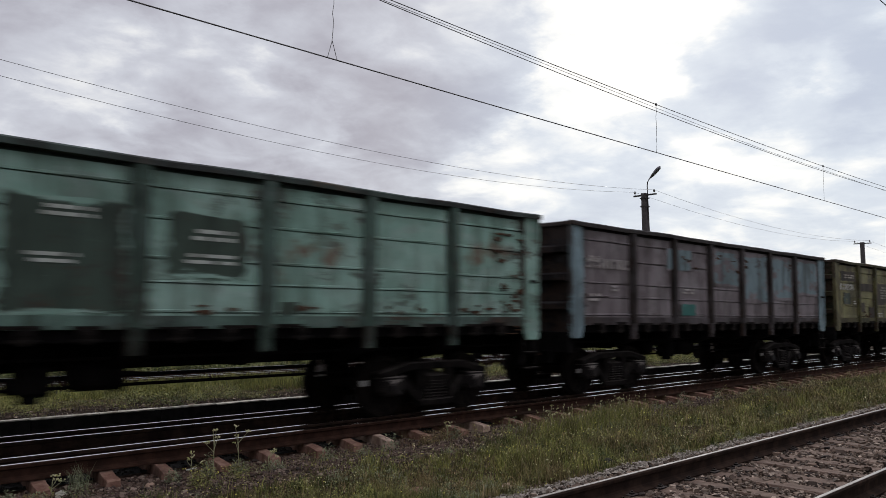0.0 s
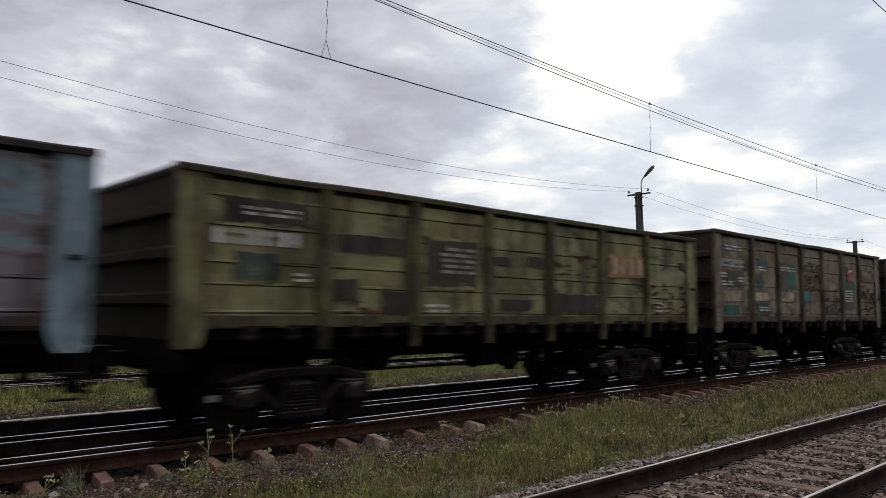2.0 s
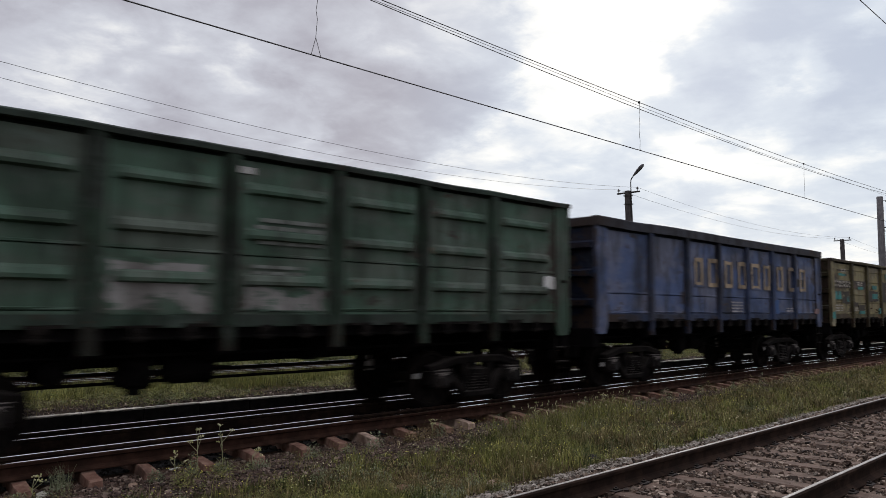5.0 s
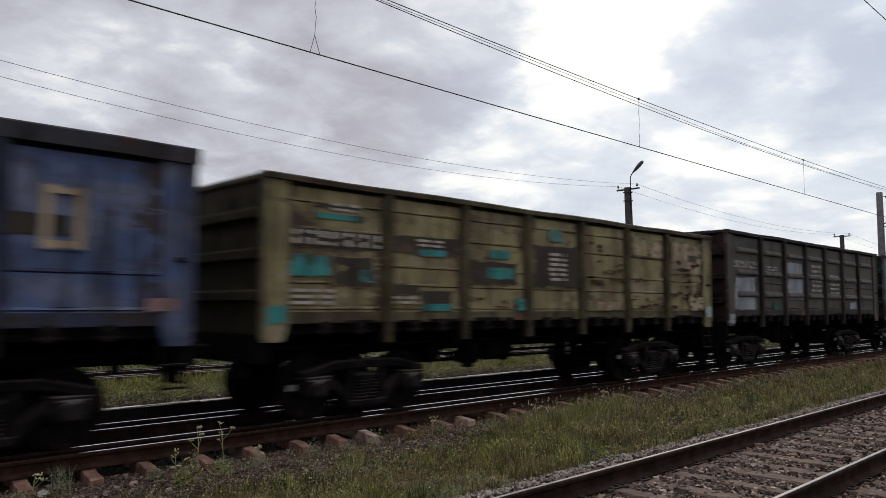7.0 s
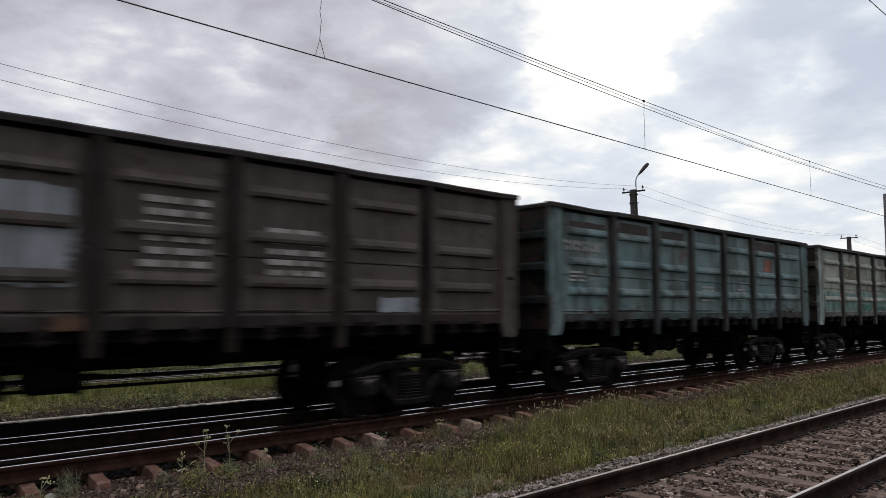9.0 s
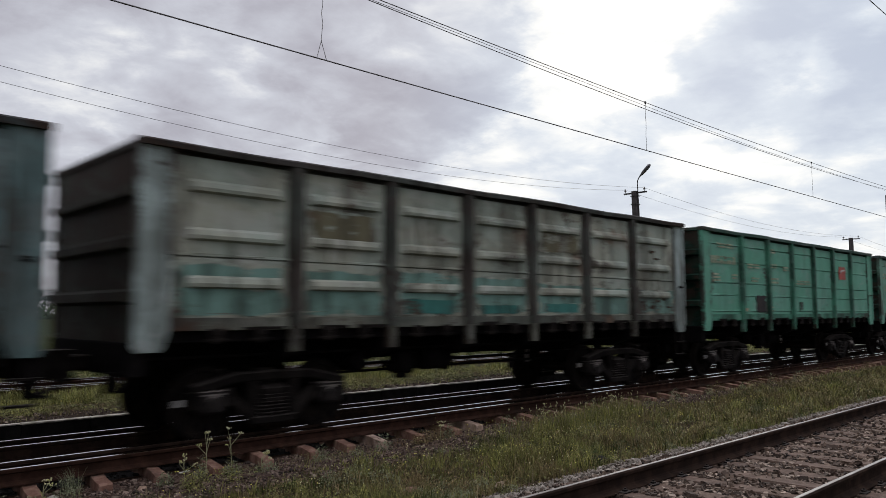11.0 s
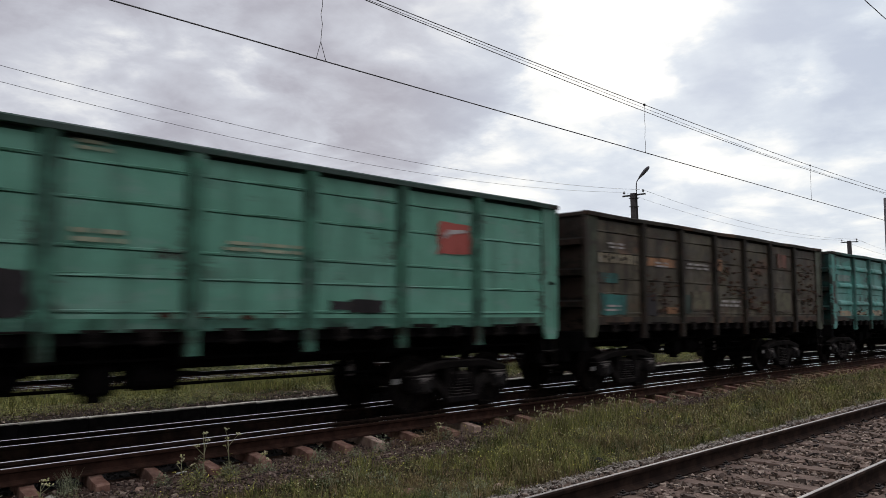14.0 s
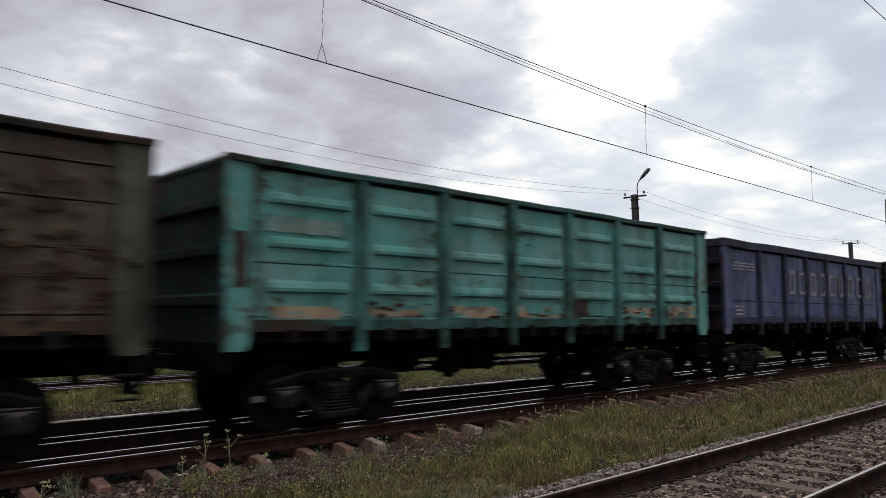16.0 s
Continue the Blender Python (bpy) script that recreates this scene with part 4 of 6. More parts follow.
    # tall weeds on the far side of the far track
    cx, cy = 6 + 90 * rng.random(1300) ** 1.3, 21.6 + 4.5 * rng.random(1300) ** 1.3
    keep = field_of(cx, cy, 0.35, 83.0) > -0.22
    cx, cy = cx[keep], cy[keep]
    size = rng.uniform(0.25, 0.6, len(cx))
    for m, sel, name in ((HERB_LIME, slice(0, None, 3), "far_bright_weeds"), (BROADLEAF, slice(1, None, 3), "far_green_weeds"), (HERB_DARK, slice(2, None, 3), "far_dark_weeds")):
        cushions(name, cx[sel], cy[sel], size[sel], size[sel] * rng.uniform(0.6, 1.2, len(cx[sel])), 90, (0.022, 0.05), m, "tall green weeds beyond the far track", rng)


build_verge()


def extend_ground_cover():
    """The same stones and plants carried on round and behind the camera."""
    rng = np.random.default_rng(23)
    scatter_stones("ballast_stones", 9000, (-8.0, 4.4), (1.7, 4.72), 0.023, STONE, "broken grey-brown ballast stones between the rails", rng)
    scatter_stones("shoulder_stones", 5000, (-8.0, 9.0), (1.2, 1.95), 0.0165, STONE_PALE, "pale grey ballast stones along the rail", rng)
    scatter_stones("bed_stones", 3500, (-8.0, 2.0), (7.6, 9.02), 0.026, STONE_RED, "red-brown stones between the sleeper ends", rng)
    for m, name, label, count in ((BROADLEAF, "green_herbs", "green low herbs on the verge", 900), (HERB_LIME, "yellow_green_herbs", "yellow-green low herbs on the verge", 500), (HERB_DRY, "brown_herbs", "withered brown herbs on the verge", 450)):
        cx = np.concatenate([rng.uniform(-8, 1.8, count), rng.uniform(-8, 9, count)])
        cy = np.concatenate([rng.uniform(5.05, 8.3, count), rng.uniform(-2.5, 1.2, count)])
        keep = field_of(cx, cy, 0.6, 71.0 + count) > -0.1
        cx, cy = cx[keep], cy[keep]
        size = rng.uniform(0.05, 0.17, len(cx))
        cushions(name, cx, cy, size, size * rng.uniform(0.6, 1.2, len(cx)), 60, (0.007, 0.016), m, label, rng)


extend_ground_cover()


def loose_lump(name, x, y, size, squash, material, label, category, seed):
    """A single broken lump lying on the verge."""
    rnd = random.Random(seed)
    bm = bmesh.new()
    bmesh.ops.create_icosphere(bm, subdivisions=2, radius=size)
    for v in bm.verts:
        k = 1 + 0.28 * noise.noise(v.co * (2.2 / size) + Vector((seed, 0, 0))) + rnd.uniform(-0.06, 0.06)
        v.co = Vector((v.co.x * 1.25 * k, v.co.y * 0.9 * k, v.co.z * squash * k))
    ob = part(name, bm, material, m=pose(x, y, ground_z(x, y) + size * squash * 0.45, rnd.uniform(-8, 8), rnd.uniform(-8, 8), rnd.uniform(0, 90)))
    tagged(ob, label, category)


loose_lump("loose_stone", 9.18, 5.42, 0.105, 0.55, BLACKBED, "dark sooty stone lump at the edge of the ballast", "stone", 3)
loose_lump("loose_stone", 6.51, 6.02, 0.10, 0.40, SLEEPER_A, "flat red-brown stone in the verge grass", "stone", 5)
loose_lump("loose_stone", 7.35, 5.44, 0.07, 0.6, SLEEPER_PALE, "pale brown stone beside the ballast shoulder", "stone", 7)
loose_lump("loose_stone", 3.81, 8.66, 0.065, 0.6, KERB, "pale yellowish broken stone beside the sleepers", "stone", 9)
loose_lump("loose_stone", 4.67, 8.42, 0.055, 0.5, SLEEPER_PALE, "small pale brown stone beside the sleepers", "stone", 11)


def flat_scrap(x, y):
    """A crushed white plastic bottle against the rail."""
    bm = bmesh.new()
    lathe(bm, [(-0.08, 0.014), (-0.07, 0.024), (-0.02, 0.026), (0.03, 0.022), (0.055, 0.009), (0.075, 0.009)], 12)
    for v in bm.verts:
        v.co.z *= 0.45 + 0.25 * noise.noise(v.co * 25)
    ob = part("crushed_bottle", mesh_of(bm, "crushed_bottle", True), PAINTS["white"], m=pose(x, y, ground_z(x, y) + 0.035, 0, 0, -70))
    tagged(ob, "crushed white plastic bottle lying beside the rail", "bottle")


flat_scrap(5.36, 8.86)


def umbel_weed(x, y, height, seed):
    """A dry weed with a forked stem and flat flower heads."""
    rnd = random.Random(seed)
    z = ground_z(x, y)
    thing = tagged(new("umbel_weed"), "tall thin weed with flat dry flower heads", "weed", "tall weeds beside the rail")
    thing.location = (x, y, z - 0.01)
    bm = bmesh.new()
    top = Vector((rnd.uniform(-0.03, 0.03), 0, height * 0.72))
    bar(bm, (0, 0, 0), top, 0.006, 6, 0.004)
    heads = []
    for k in range(4):
        s = top * rnd.uniform(0.55, 1.0)
        e = s + Vector((rnd.uniform(-0.10, 0.10), rnd.uniform(-0.06, 0.06), height * rnd.uniform(0.14, 0.28)))
        bar(bm, s, e, 0.0038, 5, 0.0025)
        for i in range(6):
            w = e + Vector((rnd.uniform(-0.03, 0.03), rnd.uniform(-0.03, 0.03), rnd.uniform(0.01, 0.03)))
            bar(bm, e, w, 0.0018, 4)
            heads.append(w)
    part("stem", bm, WEED, thing)
    bm = bmesh.new()
    for w in heads:
        bmesh.ops.create_icosphere(bm, subdivisions=1, radius=rnd.uniform(0.006, 0.011), matrix=Matrix.Translation(w))
    tagged(part("flower_head", bm, WEEDHEAD, thing), kind="stuff")
    bm = bmesh.new()
    for k in range(9):
        b = rnd.uniform(0, 6.283)
        h = rnd.uniform(0.03, height * 0.45)
        p = Vector((0, 0, h))
        q = p + Vector((math.cos(b) * 0.07, math.sin(b) * 0.07, rnd.uniform(0.0, 0.05)))
        side = Vector((-math.sin(b), math.cos(b), 0)) * 0.012
        mid = (p + q) / 2 + Vector((0, 0, 0.015))
        vs = [bm.verts.new(v) for v in (p, mid + side, q, mid - side)]
        bm.faces.new(vs)
    tagged(part("foliage", bm, GRASS, thing), kind="stuff")


for k, (x, y, h) in enumerate(((5.42, 8.42, 0.61), (5.75, 8.40, 0.62), (5.11, 8.30, 0.35), (6.03, 8.2, 0.28), (3.61, 8.3, 0.30), (13.95, 8.4, 0.39), (11.31, 8.0, 0.37), (9.16, 8.3, 0.32))):
    umbel_weed(x, y, h, 30 + k)


def far_trees():
    rng = np.random.default_rng(5)
    pts, faces = [], []
    for k in range(260):
        cx = rng.uniform(40, 700)
        cy = 300 + rng.uniform(-8, 25)
        top = rng.uniform(3.5, 7.0)
        for i in range(40):
            c = np.array([cx + rng.normal(0, 2.4), cy + rng.normal(0, 1.6), -1 + rng.uniform(0, 1) * top])
            o = len(pts)
            for j in range(3):
                pts.append(tuple(c + rng.normal(0, 0.9, 3)))
            faces.append((o, o + 1, o + 2))
    tagged(cloud_mesh("far_tree_line", pts, faces, LEAF), "dark green line of trees beyond the field", "trees", kind="stuff")


far_trees()


# ---------------------------------------------------------------- wires, poles and the mast
def wire_mesh(points, r, sides=6):
    bm = bmesh.new()
    rings = []
    for p in points:
        rings.append([bm.verts.new((p[0], p[1] + r * math.cos(6.2832 * i / sides), p[2] + r * math.sin(6.2832 * i / sides))) for i in range(sides)])
    for a, b in zip(rings, rings[1:]):
        for i in range(sides):
            j = (i + 1) % sides
            bm.faces.new((a[i], a[j], b[j], b[i]))
    return bm


LINE_Y = 10.30


def messenger_z(x):
    return 7.277 + 0.000645 * (x - 23.78) ** 2


def feeder_z(x):
    return 7.105 + 0.001076 * (x - 24.78) ** 2


def strand_z(x):
    return 7.11 + (0.0167 if x < 24.8 else 0.0108) * math.sqrt((x - 24.78) ** 2 + 4.0)


def contact_z(x):
    return 5.979 + 0.000048 * (x - 15.78) ** 2


def build_overhead():
    line = tagged(new("overhead_line"), "electric overhead line hung above the train", "overhead line")
    xs = [-4.5 + 1.5 * i for i in range(39)]
    part("contact_wire", wire_mesh([(x, LINE_Y, contact_z(x)) for x in (-120, -60, *xs, 90, 140, 420)], 0.0115), WIRE, line)
    for name, height, dy, r in (("messenger_wire", messenger_z, 0.0, 0.009), ("feeder_wire", feeder_z, 0.06, 0.0085), ("auxiliary_strand", strand_z, 0.03, 0.005)):
        span = [(x + 57 * k, LINE_Y + dy, height(x)) for k in range(-1, 5) for x in (xs if k == 0 else xs[::6])[:-1]]
        part(name, wire_mesh(span, r), WIRE, line)
    for x in (-1.82, 8.28, 18.73, 30.58, 42.38):
        bm = bmesh.new()
        fork = contact_z(x) + (0.32 if x < 10 else 0.05)
        y = LINE_Y
        rings = []
        for i in range(8):
            c = Vector((x + (0.018 * math.sin(i * 2.3 + x) if i else 0), y, messenger_z(x) + (fork - messenger_z(x)) * i / 7))
            rings.append([bm.verts.new(c + Vector((0.0055 * math.cos(a * 1.2566), 0.0055 * math.sin(a * 1.2566), 0))) for a in range(5)])
        for a, b in zip(rings, rings[1:]):
            for i in range(5):
                bm.faces.new((a[i], a[(i + 1) % 5], b[(i + 1) % 5], b[i]))
        ob = part("dropper", bm, WIRE, line)
        for s in (-1, 1):
            bm = bmesh.new()
            bar(bm, c, (x + s * (0.10 if x < 10 else 0.02), y, contact_z(x)), 0.0055, 5)
            part("dropper_leg", bm, WIRE, ob)
        bm = bmesh.new()
        soft_box(bm, x - 0.03, x + 0.03, y - 0.02, y + 0.02, messenger_z(x) - 0.03, messenger_z(x) + 0.03, 0.006)
        part("clamp", bm, IRON, ob)
    part("near_contact_wire", wire_mesh([(x, 3.35, 6.42) for x in (-100, 0, 20, 40, 100, 400)], 0.007), WIRE, line)


build_overhead()


def catenary_mast(x, y, top):
    thing = tagged(new("catenary_mast"), "tall grey tapered concrete mast beside the track", "mast")
    thing.location = (x, y, 0)
    bm = bmesh.new()
    lathe_pts = [(-0.4, 0.245), (2.0, 0.225), (5.0, 0.20), (top - 0.03, 0.178), (top, 0.165)]
    rings = [[bm.verts.new((r * math.cos(6.759 * i / 20), r * math.sin(6.759 * i / 20), z)) for i in range(20)] for z, r in lathe_pts]
    for a, b in zip(rings, rings[1:]):
        for i in range(20):
            bm.faces.new((a[i], a[(i + 1) % 20], b[(i + 1) % 20], b[i]))
    bm.faces.new(rings[-1])
    part("shaft", mesh_of(bm, "shaft", True), MAST, thing)
    bm = bmesh.new()
    arm = LINE_Y - y
    bar(bm, (0, -0.1, 6.777), (0, arm - 0.2, 7.799), 0.035, 8)
    bar(bm, (0, -0.1, 8.498), (0, arm, 7.767), 0.016, 6)
    bar(bm, (0, -0.1, 6.616), (0, arm + 0.6, 6.4), 0.024, 8)
    part("cantilever", bm, IRON, thing, "dark iron cantilever arm")
    for z in (6.863, 8.433):
        bm = bmesh.new()
        prof = []
        for i in range(5):
            prof += [(-0.30 - i * 0.06, 0.03), (-0.31 - i * 0.06, 0.06), (-0.33 - i * 0.06, 0.06), (-0.34 - i * 0.06, 0.03)]
        lathe(bm, prof, 10)
        part("insulator", bm, GLASSY, thing, m=pose(0, 0, z))


catenary_mast(51.74, 13.4, 8.735)

POLE_Y = 23.5
POLES = ((1.29, 8.93), (39.64, 8.82), (77.19, 8.573), (114.9, 8.5))


def line_pole(x, top, lean, lamp):
    thing = tagged(new("utility_pole"), "dark concrete pole with a crossarm" + (" and a curved lamp bracket" if lamp else " and insulators"), "pole", "poles of the wayside line")
    thing.matrix_basis = pose(x - math.tan(radians(lean)) * (top + 0.3), POLE_Y, -0.3, 0, lean, 0)
    g = top + 0.3
    bm = bmesh.new()
    soft = [(-0.2, 0.22), (g * 0.5, 0.20), (g, 0.172)]
    rings = []
    for z, r in soft:
        rings.append([bm.verts.new((sx * r, sy * r * 0.9, z)) for sx, sy in ((-1, -0.8), (-0.8, -1), (0.8, -1), (1, -0.8), (1, 0.8), (0.8, 1), (-0.8, 1), (-1, 0.8))])
    for a, b in zip(rings, rings[1:]):
        for i in range(8):
            bm.faces.new((a[i], a[(i + 1) % 8], b[(i + 1) % 8], b[i]))
    bm.faces.new(rings[-1])
    part("shaft", bm, POLE, thing)
    bm = bmesh.new()
    soft_box(bm, -0.05, 0.05, -0.78, 0.74, g - 0.16, g - 0.07, 0.008)
    part("crossarm", bm, IRON, thing)
    for s in (-0.64, 0.64):
        bm = bmesh.new()
        bar(bm, (0, s, g - 0.08), (0, s, g + 0.05), 0.014, 6)
        bar(bm, (0, s, g + 0.02), (0, s, g + 0.09), 0.060, 10, 0.07)
        bar(bm, (0, s, g + 0.09), (0, s, g + 0.18), 0.055, 10, 0.03)
        part("insulator", bm, GLASSY, thing)
    if lamp:
        bm = bmesh.new()
        pts = [Vector((0, -0.20, g - 1.6)), Vector((0, -0.205, g + 0.45)), Vector((0, -0.235, g + 0.62)), Vector((0, -0.31, g + 0.75)), Vector((0, -0.46, g + 0.89))]
        for a, b in zip(pts, pts[1:]):
            bar(bm, a, b, 0.03, 8)
        for z in (0.3, 0.8):
            soft_box(bm, -0.21, 0.21, -0.2, 0.2, g - z - 0.03, g - z + 0.03, 0.005)
        part("lamp_bracket", bm, IRON, thing, "bent iron tube bracket")
        bm = bmesh.new()
        prof = [(-0.02, 0.05), (0.09, 0.08), (0.27, 0.13), (0.62, 0.165), (0.84, 0.14), (0.93, 0.05)]
        rings = [[bm.verts.new((d, math.cos(6.2832 * i / 14) * r, math.sin(6.2832 * i / 14) * r * 0.62)) for i in range(14)] for d, r in prof]
        for a, b in zip(rings, rings[1:]):
            for i in range(14):
                bm.faces.new((a[i], a[(i + 1) % 14], b[(i + 1) % 14], b[i]))
        bm.faces.new(rings[0][::-1])
        bm.faces.new(rings[-1])
        part("lamp_head", mesh_of(bm, "lamp_head", True), LAMPHEAD, thing, "grey metal street lamp head", pose(0, -0.40, g + 0.84, 0, -41, -90))


for k, (x, top) in enumerate(POLES[1:3]):
    line_pole(x, top, (-2.8, -1.86)[k], k == 0)


def span_wire(a, b, sag, s):
    n = 24
    pts = []
    for i in range(n + 1):
        t = i / n
        x = a[0] + (b[0] - a[0]) * t
        pts.append((x, POLE_Y + s, (a[1] + 0.12) + (b[1] - a[1]) * t - 4 * sag * t * (1 - t)))
    return pts


def build_wayside_wires():
    # tops of the wire over the first span's start, then at the poles
    for s, start, sag in ((-0.64, 8.79, 0.947), (0.64, 8.745, 1.033)):
        thing = tagged(new("wayside_wire"), "thin sagging wire between the wayside poles", "wire", "wires of the wayside line")
        tops = [(1.29, start)] + list(POLES[1:])
        pts = []
        for a, b, low in zip(tops, tops[1:], (sag, 0.70, 0.70)):
            pts += span_wire(a, b, low, s)
        part("strand", wire_mesh(pts, 0.0075, 5), WIRE, thing)


build_wayside_wires()

# ---------------------------------------------------------------- the train
LENGTH, PITCH, HALF = 12.99, 1.711, 6.495
SIDE = 1.50               # outer face of the side sheets
SILL = 1.447              # lower edge of the side sheets
SHAPES = {}


def shared(key, make):
    if key not in SHAPES:
        SHAPES[key] = mesh_of(make(), key[0])
    return SHAPES[key]


def panel_mesh(style, width, rim, deep):
    """One bay of side sheet, its outer face towards -y."""
    bm = bmesh.new()
    top = rim - deep - 0.055
    k = (rim - 0.06 - SILL) / (3.7 - SILL)
    seams = {"plain": (3.378, 2.947, 2.399, 2.076, 1.667), "ribbed": (2.367, 1.646), "smooth": (2.076, 1.635)}[style]
    seams = sorted(SILL + (z - SILL) * k for z in seams if SILL + (z - SILL) * k < top - 0.06)
    line = [(-SIDE, SILL)]
    for z in seams:
        line += [(-SIDE, z - 0.010), (-SIDE + 0.045, z - 0.009), (-SIDE + 0.045, z + 0.006), (-SIDE - 0.008, z + 0.008), (-SIDE - 0.008, z + 0.034), (-SIDE, z + 0.042)]
    line += [(-SIDE, top), (-SIDE + 0.06, top), (-SIDE + 0.06, SILL)]
    cols = 5
    rnd = random.Random(int(width * 100) + len(style))
    rows = []
    for c in range(cols + 1):
        x = -width / 2 + width * c / cols
        dent = [0.0] * len(line) if c in (0, cols) else [rnd.uniform(-0.010, 0.012) for _ in line]
        rows.append([bm.verts.new((x, y + (dent[i] if i < len(line) - 3 else 0), z)) for i, (y, z) in enumerate(line)])
    for a, b in zip(rows, rows[1:]):
        for i in range(len(line)):
            j = (i + 1) % len(line)
            bm.faces.new((a[i], b[i], b[j], a[j]))
    bm.faces.new(rows[0][::-1])
    bm.faces.new(rows[-1])
    if style == "ribbed":
        w = width / 2 - 0.20
        for z in (3.249, 2.646, 2.044):
            z = SILL + (z - SILL) * k
            prof = [(0.01, -0.085), (-0.072, -0.055), (-0.080, -0.01), (-0.055, 0.055), (0.01, 0.105)]
            ends = []
            for x, sc in ((-w, 0.05), (-w + 0.09, 1), (w - 0.09, 1), (w, 0.05)):
                ends.append([bm.verts.new((x, -SIDE + 0.003 + (y * sc if y < 0 else y), z + dz)) for y, dz in prof])
            for a, b in zip(ends, ends[1:]):
                for i in range(len(prof) - 1):
                    bm.faces.new((a[i], b[i], b[i + 1], a[i + 1]))
                bm.faces.new((a[0], a[-1], b[-1], b[0]))
            bm.faces.new(ends[0])
            bm.faces.new(ends[-1][::-1])
    return bm


def post_mesh(rim):
    """Pressed hat-section side post that reaches below the sill."""
    bm = bmesh.new()
    hat = [(-0.135, -SIDE + 0.004), (-0.135, -SIDE - 0.008), (-0.088, -SIDE - 0.008), (-0.066, -SIDE - 0.082), (0.066, -SIDE - 0.082), (0.088, -SIDE - 0.008), (0.135, -SIDE - 0.008), (0.135, -SIDE + 0.004)]
    prism(bm, hat, "z", SILL + 0.02, rim - 0.075)
    return bm


def corner_mesh(rim):
    """Wide corner plate with a tapered foot, at the +x end of the near side."""
    bm = bmesh.new()
    x0, x1 = HALF - 0.44, HALF - 0.015
    prism(bm, [(x0, SILL), (x0 + 0.07, 1.237), (x0 + 0.12, 1.194), (x1 - 0.05, 1.194), (x1, 1.259), (x1, rim - 0.07), (x0, rim - 0.07)], "y", -SIDE - 0.035, -SIDE + 0.03)
    prism(bm, [(x1 - 0.06, 1.345), (x1, 1.345), (x1, rim - 0.07), (x1 - 0.06, rim - 0.07)], "y", -SIDE - 0.06, -SIDE - 0.03)
    return bm


def rim_mesh(rim, deep, seed):
    """Top chord along the side, a little bent by the loaders' grabs."""
    bm = bmesh.new()
    rnd = random.Random(seed)
    sec = [(-SIDE - 0.09, -deep), (-SIDE - 0.10, -0.02), (-SIDE - 0.085, 0.0), (-SIDE + 0.06, 0.0), (-SIDE + 0.07, -0.02), (-SIDE + 0.07, -deep)]
    n = 28
    rings = []
    for i in range(n + 1):
        x = -HALF + LENGTH * i / n
        dz = 0.02 * noise.noise(Vector((x * 0.5, seed * 3.1, 0))) + (rnd.uniform(-0.006, 0.004) if 0 < i < n else 0)
        rings.append([bm.verts.new((x, y, rim + z + dz)) for y, z in sec])
    for a, b in zip(rings, rings[1:]):
        for i in range(len(sec)):
            j = (i + 1) % len(sec)
            bm.faces.new((a[i], b[i], b[j], a[j]))
    bm.faces.new(rings[0][::-1])
    bm.faces.new(rings[-1])
    return bm


def shade_strip_mesh(rim, deep):
    """Set-back strip between side sheets and top chord, added as the chord's shade."""
    bm = bmesh.new()
    box(bm, -HALF + 0.43, HALF - 0.43, -SIDE + 0.062, -SIDE + 0.085, rim - deep - 0.12, rim - 0.03)
    return bm


def end_rim_mesh(rim, deep):
    bm = bmesh.new()
    soft_box(bm, HALF - 0.14, HALF + 0.002, -SIDE + 0.075, SIDE - 0.075, rim - deep, rim - 0.002, 0.012)
    return bm


def end_wall_mesh(rim):
    bm = bmesh.new()
    soft_box(bm, HALF - 0.11, HALF - 0.05, -SIDE + 0.035, SIDE - 0.035, 1.291, rim - 0.07, 0.006)
    return bm


def end_rib_mesh(z):
    bm = bmesh.new()
    prism(bm, [(HALF - 0.055, z - 0.10), (HALF + 0.055, z - 0.055), (HALF + 0.055, z + 0.055), (HALF - 0.055, z + 0.10)], "y", -SIDE + 0.05, SIDE - 0.05)
    return bm


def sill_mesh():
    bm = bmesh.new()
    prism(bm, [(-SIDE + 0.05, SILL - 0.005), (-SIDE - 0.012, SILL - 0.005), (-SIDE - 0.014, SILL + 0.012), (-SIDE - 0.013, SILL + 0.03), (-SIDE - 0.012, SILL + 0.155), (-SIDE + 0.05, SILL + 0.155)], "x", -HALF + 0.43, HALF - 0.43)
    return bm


def hinge_mesh():
    """Hatch hinge lug hanging below the sill, with its pin."""
    bm = bmesh.new()
    prism(bm, [(-0.085, SILL + 0.02), (-0.075, 1.355), (-0.035, 1.275), (0.035, 1.275), (0.075, 1.366), (0.085, SILL + 0.02)], "y", -SIDE - 0.045, -SIDE + 0.04)
    bar(bm, (-0.13, -SIDE - 0.02, 1.318), (0.13, -SIDE - 0.02, 1.318), 0.022, 8)
    soft_box(bm, -0.04, 0.04, -SIDE - 0.065, -SIDE - 0.04, 1.377, 1.431, 0.008)
    return bm


def bracket_mesh():
    """Tie-down hook on the corner plate."""
    bm = bmesh.new()
    x = HALF - 0.20
    soft_box(bm, x - 0.07, x + 0.07, -SIDE - 0.050, -SIDE - 0.034, 2.216, 2.28, 0.006)
    bar(bm, (x - 0.05, -SIDE - 0.045, 2.248), (x - 0.05, -SIDE - 0.10, 2.237), 0.012, 6)
    bar(bm, (x - 0.05, -SIDE - 0.095, 2.237), (x + 0.05, -SIDE - 0.095, 2.237), 0.012, 6)
    return bm


